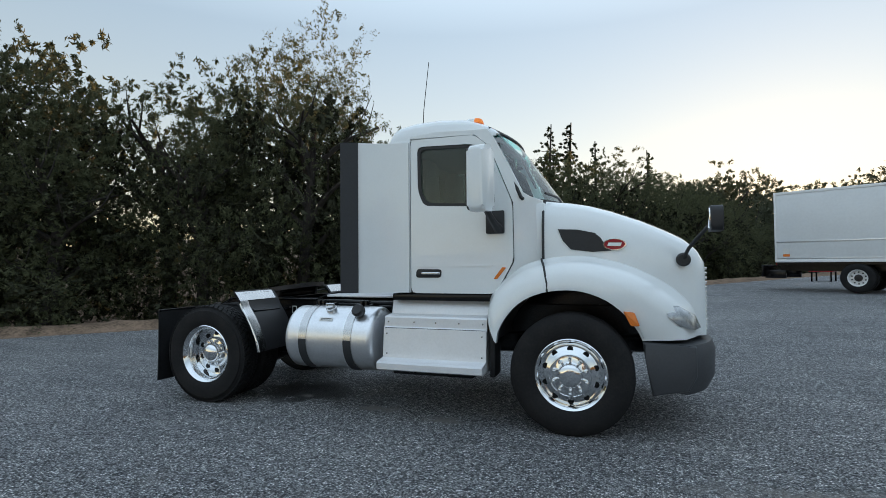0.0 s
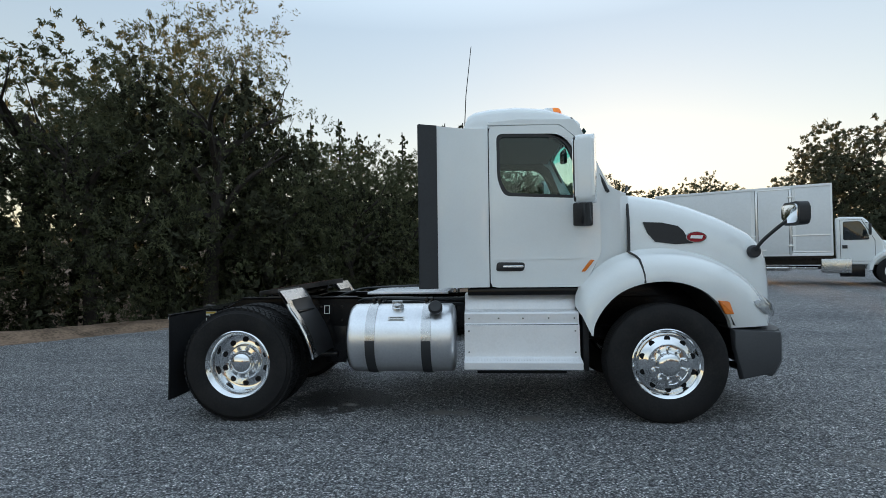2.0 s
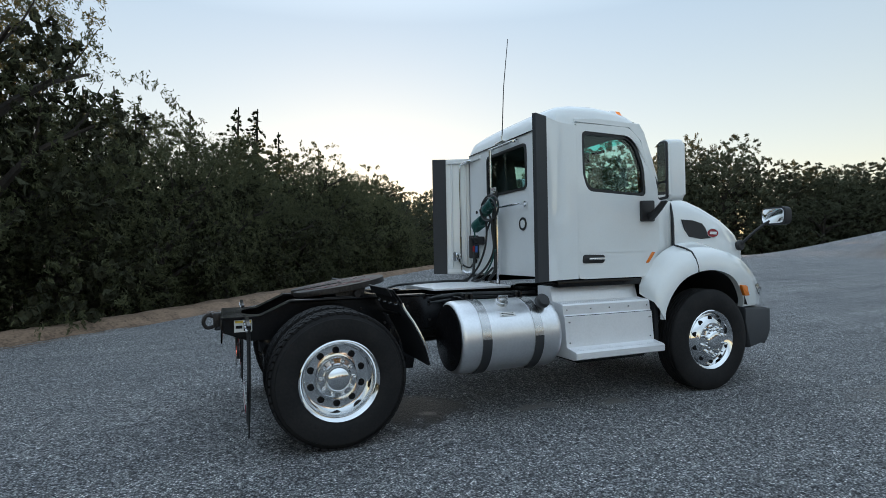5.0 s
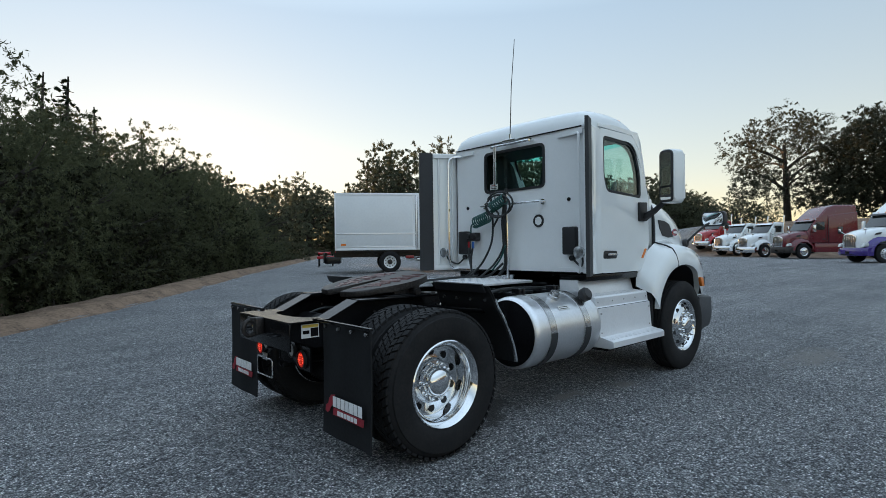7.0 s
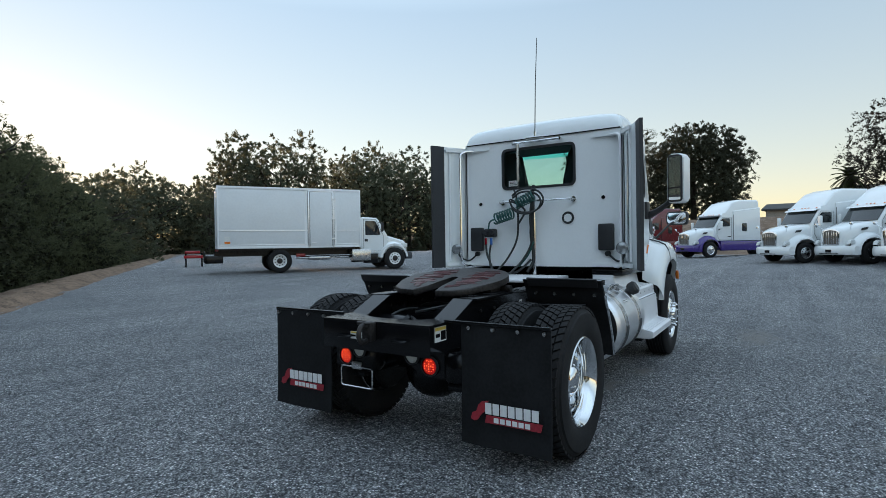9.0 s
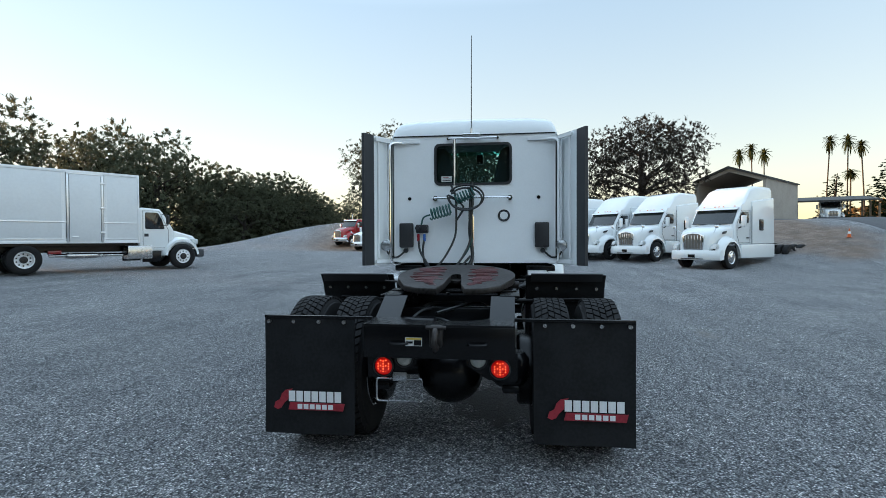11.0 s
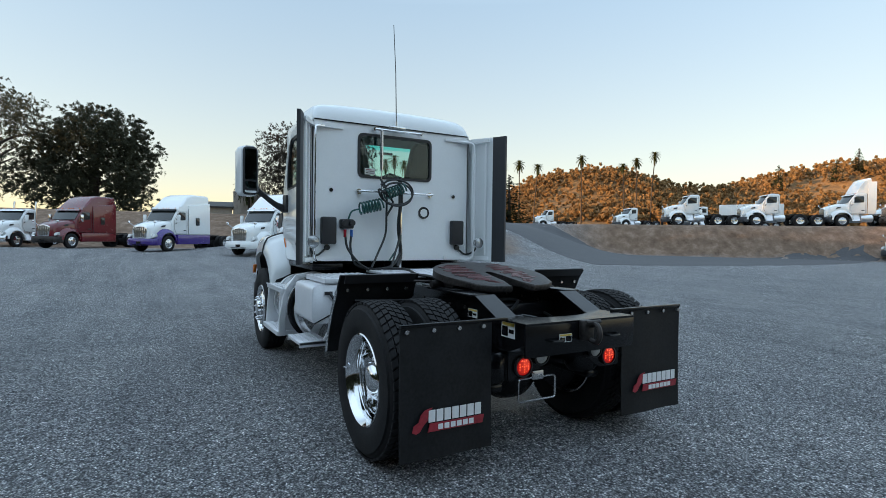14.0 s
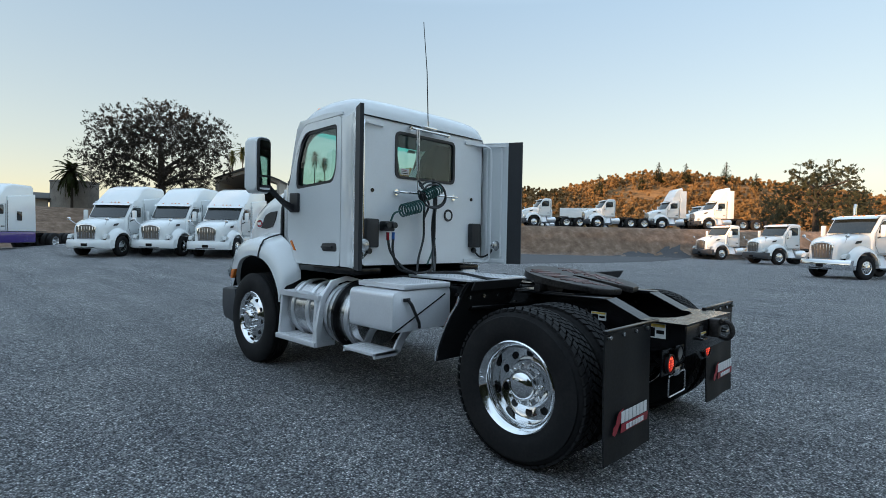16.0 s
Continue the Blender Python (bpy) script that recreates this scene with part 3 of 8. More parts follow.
def ramp_road():
    """The asphalt ramp up to the lot: a thin sheet laid over the slope."""
    left = curve_points([(15.2, -16.2, 0), (18.5, -17.2, 0), (24, -18.6, 0), (30, -19.2, 0), (38, -19.8, 0), (52, -22, 0)], 8)
    right = curve_points([(13.8, -43.0, 0), (16.4, -39.2, 0), (20.4, -33.2, 0), (26.4, -27.4, 0), (36, -26.6, 0), (52, -30, 0)], 8)
    n = 30
    rows = []
    for k, (a, b) in enumerate(zip(left, right)):
        row = []
        for j in range(n + 1):
            t = j / n
            p = a.lerp(b, t)
            bulge = 2.4 * math.sin(math.pi * t) * max(0.0, 1 - k / 10)
            x, y = p.x - bulge + 0.15 * math.sin(j * 1.9) * (k == 0), p.y
            row.append((x, y, float(height(x, y)) + (0.035 if 0 < j < n and k else -0.03)))
        rows.append(row)
    bm = bmesh.new()
    grid_mesh(bm, rows)
    ob = part("road", bm, ASPHALT, None, "dark asphalt ramp up to the upper lot")
    return tagged(ob, category="road", kind="structure")


ASPHALT = mat("asphalt", (0.08, 0.08, 0.085), 0.85, vary=0.12, scale=1.2, bump=0.3, bump_scale=60)
ramp_road()


def loose_gravel():
    """Loose stones lying round the truck, far too many to count."""
    g = np.random.default_rng(3)
    n = 42000
    a = g.uniform(0, 2 * math.pi, n)
    x, y = 1.0 + np.cos(a) * 8.5 * np.sqrt(g.random(n)), -0.5 + np.sin(a) * 7.5 * np.sqrt(g.random(n))
    keep = edge_distance(x, y) < -0.3
    x, y = x[keep], y[keep]
    n = len(x)
    r = 0.005 + 0.010 * g.random(n) ** 2.2
    unit = np.array([(1, 0, 0), (0, 1, 0), (-1, 0, 0), (0, -1, 0), (0, 0, 0.8), (0, 0, -0.5)], float)
    v = unit[None] * r[:, None, None] * (0.6 + 0.8 * g.random((n, 6, 1)))
    t = g.uniform(0, 2 * math.pi, n)
    rot = np.stack([np.stack([np.cos(t), -np.sin(t)], -1), np.stack([np.sin(t), np.cos(t)], -1)], 1)
    v[:, :, :2] = np.einsum("nij,nkj->nki", rot, v[:, :, :2])
    v[:, :, 0] += x[:, None]
    v[:, :, 1] += y[:, None]
    v[:, :, 2] += (height(x, y) + r * 0.25)[:, None]
    tri = np.array([(0, 1, 4), (1, 2, 4), (2, 3, 4), (3, 0, 4), (1, 0, 5), (2, 1, 5), (3, 2, 5), (0, 3, 5)])
    f = (tri[None] + (np.arange(n) * 6)[:, None, None]).reshape(-1, 3)
    ob = raw_mesh("loose_gravel", v.reshape(-1, 3), f, STONES)
    tagged(ob, "loose grey crushed stones scattered on the yard", "gravel", kind="stuff")


loose_gravel()


def zat(x, y):
    return float(height(x, y))

# ---------------------------------------------------------------- the white day cab truck
def tread_tyre(r, w, drive):
    """Tyre about the y axis, carcass and separate tread blocks."""
    h = w / 2
    bm = bmesh.new()
    rb = r - (0.02 if drive else 0.0)
    prof = [(0.296, -h * 0.72), (0.31, -h * 0.86), (0.36, -h * 0.98), (0.42, -h), (0.47, -h * 0.96), (rb - 0.03, -h * 0.86), (rb - 0.008, -h * 0.78), (rb, -h * 0.68)]
    if drive:
        prof += [(rb, 0)]
    else:
        for g in (-0.62, -0.3, 0.0, 0.3, 0.62):
            prof += [(rb, h * (g - 0.07) * 0.85), (rb - 0.011, h * (g - 0.05) * 0.85), (rb - 0.011, h * (g + 0.05) * 0.85), (rb, h * (g + 0.07) * 0.85)]
    prof += [(a, -b) for a, b in prof[7::-1]]
    prof += [(0.285, h * 0.5), (0.285, -h * 0.5), (0.296, -h * 0.72)]
    lathe(bm, prof, axis="y", seg=72)
    return bm


def tread_blocks(r, w):
    bm = bmesh.new()
    n = 54
    h = w / 2 * 0.8
    rows = [(-1.0, -0.64, 0.0), (-0.57, -0.22, 0.5), (-0.16, 0.16, 0.0), (0.22, 0.57, 0.5), (0.64, 1.0, 0.0)]
    for i in range(n):
        for y0, y1, off in rows:
            a0 = (i + off) * 2 * math.pi / n
            da = 2 * math.pi / n * 0.37
            sk = 0.35 * 2 * math.pi / n * (1 if y0 < 0 else -1)
            top, base = [], []
            for yy, aa in ((y0, a0 - da - sk / 2), (y1, a0 - da + sk / 2), (y1, a0 + da + sk / 2), (y0, a0 + da - sk / 2)):
                drop = 0.006 if abs(yy) > 0.9 else 0.0
                for rr, lst in ((r - drop, top), (r - 0.022, base)):
                    lst.append(bm.verts.new((rr * math.sin(aa), yy * h, rr * math.cos(aa))))
            bm.faces.new(top)
            for k in range(4):
                bm.faces.new((top[k], top[(k + 1) % 4], base[(k + 1) % 4], base[k]))
    return bm


def ring_of(bm, n, rad, h0, h1, r, axis_y=True, seg=12, point=0.0, phase=0.0):
    for k in range(n):
        a = 2 * math.pi * k / n + phase
        c = (rad * math.sin(a), 0, rad * math.cos(a))
        if point:
            lathe(bm, [(0, h0), (r, h0), (r, h0 + (h1 - h0) * 0.5), (r * 0.55, h1 - point), (0, h1)], c, "y", seg)
        else:
            rod(bm, c, "y", r, h0, h1, seg)
    return bm


def drive_wheel(parent):
    """Outer dual with its deep chrome rim; +y is outwards."""
    wh = part("wheel", lathe(bmesh.new(), [(0.255, -0.12), (0.255, 0.02), (0.262, 0.06), (0.285, 0.085), (0.305, 0.1), (0.31, 0.118), (0.302, 0.124), (0.288, 0.112), (0.272, 0.09), (0.262, 0.075), (0.258, 0.02), (0.25, -0.055), (0.22, -0.062), (0.165, -0.05), (0.155, -0.035), (0.15, -0.03), (0, -0.03)], axis="y", seg=64), CHROME, parent, "deep-dish polished chrome wheel")
    part("tyre", tread_tyre(0.525, 0.27, True), RUBBER, wh, "black drive tyre with block tread")
    tagged(part("tread", tread_blocks(0.525, 0.27), RUBBER, wh), kind="stuff")
    loose_parts("vent_hole", ring_of(bmesh.new(), 10, 0.205, -0.07, -0.054, 0.028), BLACK, wh)
    part("hub_cap", lathe(bmesh.new(), [(0.15, -0.035), (0.148, -0.01), (0.112, -0.005), (0.108, 0.02), (0.1, 0.045), (0.08, 0.065), (0.045, 0.078), (0, 0.082)], axis="y", seg=40), CHROME, wh)
    loose_parts("lug_nut", ring_of(bmesh.new(), 10, 0.13, -0.012, 0.03, 0.017, point=0.008, phase=0.31), CHROME, wh)
    bm = bmesh.new()
    tube(bm, [(0.26, 0.1215, 0.02), (0.27, 0.15, 0.03)], 0.005, 6)
    part("valve", bm, CHROME, wh)
    return wh


def steer_wheel(parent):
    wh = part("wheel", lathe(bmesh.new(), [(0.255, -0.1), (0.258, 0.04), (0.268, 0.075), (0.288, 0.098), (0.305, 0.105), (0.31, 0.12), (0.302, 0.126), (0.285, 0.116), (0.268, 0.098), (0.262, 0.085), (0.255, 0.08), (0.24, 0.098), (0.2, 0.116), (0.18, 0.126), (0.172, 0.12), (0, 0.12)], axis="y", seg=64), CHROME, parent, "polished aluminium front wheel with round vents")
    part("tyre", tread_tyre(0.525, 0.28, False), RUBBER, wh, "black ribbed steer tyre")
    loose_parts("vent_hole", ring_of(bmesh.new(), 10, 0.222, 0.09, 0.1105, 0.026), BLACK, wh)
    part("hub_cap", lathe(bmesh.new(), [(0.172, 0.118), (0.17, 0.13), (0.118, 0.134), (0.108, 0.14), (0.1, 0.165), (0.085, 0.178), (0.05, 0.185), (0, 0.187)], axis="y", seg=40), CHROME, wh)
    loose_parts("lug_nut", ring_of(bmesh.new(), 10, 0.142, 0.13, 0.192, 0.017, point=0.01), CHROME, wh)
    return wh


truck = thing("semi_truck", "white day cab semi tractor with chrome wheels parked on gravel", "truck")


# wheels
w0 = drive_wheel(truck)
w0.matrix_basis = pose(0, -1.065, 0.521, 0, 0, 180)
copy_thing(w0, pose(0, 1.065, 0.521))
copy_thing(w0, pose(0, 0.715, 0.521, 0, 20, 180))
copy_thing(w0, pose(0, -0.715, 0.521, 0, 35, 0))
w1 = steer_wheel(truck)
w1.matrix_basis = pose(3.867, -1.0, 0.521, 0, 0, 180)
copy_thing(w1, pose(3.867, 1.0, 0.521, 0, 12, 0))

# frame
for s in (-1, 1):
    bm = bmesh.new()
    web = [(-0.62, 0.76), (-0.82, 0.84), (-0.82, 0.955), (-0.52, 0.955), (-0.28, 1.07), (4.55, 1.07), (4.55, 0.8), (-0.3, 0.76)]
    prism(bm, web, s * 0.42, s * 0.43, "y")
    box(bm, (-0.28, min(s * 0.34, s * 0.43), 1.062), (4.5, max(s * 0.34, s * 0.43), 1.072))
    box(bm, (-0.3, min(s * 0.34, s * 0.43), 0.758), (4.5, max(s * 0.34, s * 0.43), 0.768))
    rail = part("frame_rail", bm, BLACK, truck, "glossy black steel frame rail")
    bm = bmesh.new()
    for x in [-0.1 + 0.22 * k for k in range(14)]:
        for z in (0.84, 0.98):
            rod(bm, (x, s * 0.43, z), "y", 0.013, -0.012, 0.012, 6)
    loose_parts("bolt", bm, DARKSTEEL, rail)
    bm = bmesh.new()
    prism(bm, [(-0.53, 0.958), (-0.27, 1.076), (-0.27, 1.084), (-0.53, 0.966)], s * 0.3, s * 0.465, "y")
    part("ramp_plate", bm, BLACK, rail)
    bm = bmesh.new()
    box(bm, (-0.27, min(s * 0.36, s * 0.5), 1.074), (0.95, max(s * 0.36, s * 0.5), 1.09), 0.003)
    part("rail_angle", bm, BLACK, rail)
    # suspension bits under the rail
    bm = bmesh.new()
    lathe(bm, [(0, -0.12), (0.1, -0.12), (0.13, -0.08), (0.13, 0.06), (0.1, 0.1), (0, 0.1)], (-0.38, s * 0.43, 0.62), "z", 20)
    box(bm, (-0.5, min(s * 0.38, s * 0.5), 0.46), (0.75, max(s * 0.38, s * 0.5), 0.52), 0.02)
    prism(bm, [(0.62, 0.4), (0.82, 0.4), (0.9, 0.78), (0.6, 0.78)], s * 0.36, s * 0.46, "y", 0.01)
    part("air_suspension", bm, BLACK, truck)
bm = bmesh.new()
for x in (-0.1, 0.85, 1.6, 2.5, 3.3):
    box(bm, (x, -0.42, 0.82), (x + 0.12, 0.42, 0.98), 0.01)
loose_parts("crossmember", bm, BLACK, truck)
bm = bmesh.new()
rod(bm, (0, 0, 0.52), "y", 0.075, -0.95, 0.95, 20)
lathe(bm, [(0, -0.26), (0.12, -0.24), (0.21, -0.16), (0.25, -0.05), (0.25, 0.05), (0.2, 0.16), (0.1, 0.26), (0, 0.28)], (0, 0.02, 0.5), "x", 28)
tube(bm, [(0.2, 0, 0.55), (2.6, 0, 0.72)], 0.06, 14)
part("rear_axle", bm, BLACK, truck, "black drive axle with differential housing")
bm = bmesh.new()
box(bm, (3.8, -0.85, 0.4), (3.94, 0.85, 0.52), 0.02)
part("front_axle", bm, BLACK, truck)
bm = bmesh.new()
rod(bm, (-0.3, 0.22, 0.84), "y", 0.1, -0.14, 0.14, 20, 0.02)
rod(bm, (1.0, 0, 0.72), "x", 0.13, -0.3, 0.3, 24, 0.03)
loose_parts("air_tank", bm, BLACK, truck)
# engine and gearbox bulk under cab and hood
bm = bmesh.new()
box(bm, (2.3, -0.3, 0.55), (3.3, 0.3, 1.1), 0.06)
box(bm, (3.3, -0.4, 0.62), (4.6, 0.4, 1.5), 0.06)
part("engine", bm, BLACK, truck)

# rear end plates, lamps, hook
bm = bmesh.new()
prism(bm, [(-0.835, -0.465), (-0.835, 0.465), (-0.52, 0.465), (-0.52, 0.3), (-0.6, 0.26), (-0.655, 0.16), (-0.67, 0.0), (-0.655, -0.16), (-0.6, -0.26), (-0.52, -0.3), (-0.52, -0.465)], 0.955, 0.967, "z")
tail = part("tail_plate", bm, BLACK, truck, "black tail plate with a curved cut-out")
bm = bmesh.new()
box(bm, (-0.835, -0.465, 0.76), (-0.822, 0.465, 0.955), 0.003)
for s in (-1, 1):
    prism(bm, [(s * 0.48, 0.77), (s * 0.48, 0.6), (s * 0.3, 0.6), (s * 0.16, 0.69), (s * 0.16, 0.77)], -0.688, -0.676, "x")
    box(bm, (-0.7, s * 0.2 - 0.05, 0.755), (-0.58, s * 0.2 + 0.05, 0.8), 0.01)
part("rear_panel", bm, BLACK, tail)
bm = bmesh.new()
for sx in (-0.24, 0.24):
    tube(bm, curve_points([(-0.836, sx - 0.05, 0.86), (-0.87, sx - 0.045, 0.855), (-0.875, sx + 0.045, 0.855), (-0.836, sx + 0.05, 0.86)], 3), 0.009, 6)
loose_parts("tow_loop", bm, BLACK, tail)
bm = bmesh.new()
box(bm, (-0.9, -0.035, 0.84), (-0.836, 0.045, 0.97), 0.012)
tube(bm, curve_points([(-0.88, 0.0, 0.93), (-0.95, 0.0, 0.95), (-0.98, 0.0, 0.89), (-0.95, 0, 0.84), (-0.89, 0, 0.85)], 5), 0.017, 8)
rod(bm, (-0.92, 0, 0.965), "y", 0.012, -0.06, 0.06, 8)
part("pintle_hook", bm, DARKSTEEL, tail, "dark steel pintle hook")
for s in (-1, 1):
    bm = bmesh.new()
    lathe(bm, [(0.058, 0.0), (0.066, 0.0), (0.068, -0.02), (0.058, -0.022)], (-0.69, s * 0.372, 0.676), "x", 28)
    lamp = part("tail_lamp", bm, PLASTIC, truck, "round red tail lamp, lit")
    bm = bmesh.new()
    lathe(bm, [(0, -0.024), (0.03, -0.022), (0.055, -0.014), (0.058, 0.0), (0, 0.0)], (-0.69, s * 0.372, 0.676), "x", 28)
    part("red_lens", bm, REDLAMP, lamp)
    bm = bmesh.new()
    for i in range(-2, 3):
        for j in range(-2, 3):
            if abs(i) + abs(j) < 4:
                rod(bm, (-0.713 + 0.0015 * (abs(i) + abs(j)), s * 0.372 + 0.0165 * i, 0.676 + 0.0165 * j + 0.004 * (i % 2)), "x", 0.0042, -0.002, 0.002, 6)
    tagged(part("led", bm, LED, lamp), kind="stuff")
    bm = bmesh.new()
    lathe(bm, [(0.05, 0.0), (0.058, 0.0), (0.06, -0.02), (0.05, -0.022)], (-0.7, s * 0.235, 0.732), "x", 28)
    lamp = part("reverse_lamp", bm, PLASTIC, truck, "round clear reverse lamp, off")
    bm = bmesh.new()
    lathe(bm, [(0, -0.026), (0.03, -0.023), (0.048, -0.014), (0.05, 0.0), (0, 0.0)], (-0.7, s * 0.235, 0.732), "x", 28)
    part("clear_lens", bm, CLEAR, lamp)
bm = bmesh.new()
loop = rounded([(0.415, 0.6), (0.12, 0.6), (0.12, 0.455), (0.415, 0.455)], 0.02, 3)
tube(bm, [(-0.71, p[0], p[1]) for p in loop] + [(-0.71, *loop[0])], 0.006, 6)
box(bm, (-0.715, 0.22, 0.585), (-0.705, 0.31, 0.64), 0.003)
part("plate_bracket", bm, STEEL, truck, "empty bright wire plate bracket")
# small labels on the frame: plain marks, no readable words
def decal(parent, x, y, z, w, h, face, base=STICKER, marks=()):
    """A thin sticker; face is x or y; marks: (u0, v0, u1, v1, material) in its own 0..1."""
    bm = bmesh.new()
    t = 0.0015
    if face == "x":
        box(bm, (x - t, y - w / 2, z - h / 2), (x, y + w / 2, z + h / 2))
    else:
        box(bm, (x - w / 2, y - t / 2, z - h / 2), (x + w / 2, y + t / 2, z + h / 2))
    st = part("sticker", bm, base, parent)
    for u0, v0, u1, v1, ma in marks:
        bm = bmesh.new()
        if face == "x":
            box(bm, (x - t * 2.2, y + w / 2 - u1 * w, z - h / 2 + v0 * h), (x - t, y + w / 2 - u0 * w, z - h / 2 + v1 * h))
        else:
            box(bm, (x - w / 2 + u0 * w, y - t * 1.5, z - h / 2 + v0 * h), (x - w / 2 + u1 * w, y + t * 1.5, z - h / 2 + v1 * h))
        part("printed_mark", bm, ma, st)
    return st


warn = [(0.05, 0.75, 0.95, 0.95, YELLOW), (0.52, 0.08, 0.95, 0.7, BLACK), (0.08, 0.3, 0.45, 0.55, BLACK)]
decal(tail, -0.836, 0.15, 0.862, 0.105, 0.052, "x", marks=warn)
decal(rail, -0.62, 0.4345, 0.9, 0.14, 0.1, "y", marks=warn)
decal(rail, -0.66, -0.4345, 0.89, 0.14, 0.1, "y", marks=warn)
decal(rail, 0.62, -0.4345, 0.95, 0.06, 0.09, "y", marks=[(0.15, 0.1, 0.85, 0.9, BLACK)])
decal(rail, -0.2, 0.4345, 0.95, 0.12, 0.06, "y", marks=warn)

# mud flaps with plain red and white marks
for s in (-1, 1):
    bm = bmesh.new()
    rows = []
    for k in range(9):
        t = k / 8
        bend = 0.012 * math.sin(t * 2.2) - 0.02 * t
        rows.append([(-0.64 + bend + 0.006 * math.sin(j * 1.4 + s), s * (1.2 - 0.62 * j / 6), 0.972 - 0.775 * t) for j in range(7)])
    fr = grid_mesh(bm, rows)
    thicken(bm, 0.009)
    flap = part("mud_flap", bm, FLAPRUB, truck, "black rubber mud flap with red and white printed mark")
    bm = bmesh.new()
    box(bm, (-0.655, min(s * 0.46, s * 1.2), 0.965), (-0.625, max(s * 0.46, s * 1.2), 0.985), 0.004)
    part("hanger_bar", bm, BLACK, flap)
    bm = bmesh.new()
    for j in range(4):
        rod(bm, (-0.652, s * (1.165 - 0.172 * j), 0.945), "x", 0.013, -0.012, 0.006, 10)
    loose_parts("hanger_bolt", bm, STEEL, flap)
    ox = -0.667
    yl = (1.03 if s > 0 else -0.765)        # left end of the wording as seen from behind
    def bar(u0, u1, z0, z1, ma, name, d=0.0, slant=0.0):
        b2 = bmesh.new()
        prism(b2, [(yl - u0, z0), (yl - u1, z0), (yl - u1 - slant, z1), (yl - u0 - slant, z1)], ox - 0.003 - d, ox - d, "x")
        part(name, b2, ma, flap)
    bar(0.0, 0.375, 0.36, 0.409, RED, "red_mark_bar", 0.0, 0.012)
    for k in range(7):
        bar(0.004 + 0.0525 * k, 0.0475 + 0.0525 * k, 0.416, 0.486, PALE, "white_mark_bar", 0.001)
    for k in range(6):
        bar(0.066 + 0.042 * k, 0.098 + 0.042 * k, 0.369, 0.4, PALE, "white_mark_bar", 0.005)
    b2 = bmesh.new()
    prism(b2, [(yl + 0.1, 0.372), (yl + 0.09, 0.41), (yl + 0.06, 0.425), (yl + 0.045, 0.465), (yl + 0.02, 0.49), (yl - 0.03, 0.5), (yl - 0.005, 0.47), (yl + 0.0, 0.43), (yl + 0.03, 0.4), (yl + 0.05, 0.37), (yl + 0.075, 0.36)], ox - 0.003, ox, "x")
    part("red_mark_shape", b2, RED, flap)

# quarter fenders ahead of the drive tyres: steel outside, black flap behind
for s in (-1, 1):
    bm = bmesh.new()
    arc = [(0.405, 1.19), (0.47, 1.1), (0.5, 1.03), (0.57, 0.93), (0.64, 0.8), (0.69, 0.68), (0.715, 0.575)]
    arc = [(p.x, p.z) for p in curve_points([(a, 0, b) for a, b in arc], 3)]
    grid_mesh(bm, [[(x + (0.012 if j in (0, 4) else 0), s * y, z) for j, y in enumerate((0.56, 0.6, 0.88, 1.16, 1.2))] for x, z in arc])
    thicken(bm, 0.004)
    q = part("quarter_fender", bm, PLASTIC, truck, "black quarter fender with bright steel trim ahead of drive tyres")
    for y0, y1, sect, nm in ((1.075, 1.197, arc[3:], "steel_strip"), (0.6, 1.197, arc[:4], "steel_top")):
        bm = bmesh.new()
        grid_mesh(bm, [[(x + 0.008 + 0.004 * (j == 1), s * (y0 + (y1 - y0) * j / 2), z + 0.004) for j in range(3)] for x, z in sect])
        thicken(bm, 0.003)
        part(nm, bm, STEEL, q)
    bm = bmesh.new()
    grid_mesh(bm, [[(x - 0.012, s * y, z) for y in (0.56, 0.88, 1.198)] for x, z in arc])
    thicken(bm, 0.004)
    part("rubber_backing", bm, FLAPRUB, q, "black rubber backing")
    bm = bmesh.new()
    tube(bm, [(x + 0.006, s * 1.2, z) for x, z in arc[4:]], 0.013, 8)
    part("rolled_edge", bm, CHROME, q)
    bm = bmesh.new()
    grid_mesh(bm, [[(0.372, s * y, 1.2), (0.408, s * y, 1.135)] for y in (0.6, 1.17)])
    thicken(bm, 0.012)
    part("top_plate", bm, PLASTIC, q)
    bm = bmesh.new()
    for k in range(9):
        box(bm, (0.424, min(s * (0.66 + 0.048 * k), s * (0.695 + 0.048 * k)), 1.15), (0.43, max(s * (0.66 + 0.048 * k), s * (0.695 + 0.048 * k)), 1.178), m=None)
    part("printed_mark", bm, STICKER, q)
    bm = bmesh.new()
    tube(bm, [(0.52, s * 0.43, 0.96), (0.52, s * 1.05, 0.985)], 0.022, 10)
    part("fender_bracket", bm, BLACK, q)
    bm = bmesh.new()
    for k in range(4):
        rod(bm, (0.462, s * (0.65 + 0.16 * k), 1.075), "x", 0.013, -0.02, 0.012, 8)
    loose_parts("fender_bolt", bm, STEEL, q)

# fifth wheel coupling
FW = pose(0.235, 0, 1.2, 0, -8.5, 0)
fifth = part("fifth_wheel", lathe(bmesh.new(), [(0, 0), (0.05, 0), (0.05, 0.02), (0, 0.02)], (0, 0, -0.06), "z", 12), DARKSTEEL, truck, "greasy fifth wheel coupling plate tilted to the rear", m=FW)
out = [(0.46 * math.cos(a), 0.47 * math.sin(a)) for a in np.radians(np.linspace(-118, 118, 30))]
out = [(x if x < 0 else x * 0.92, y) for x, y in out]
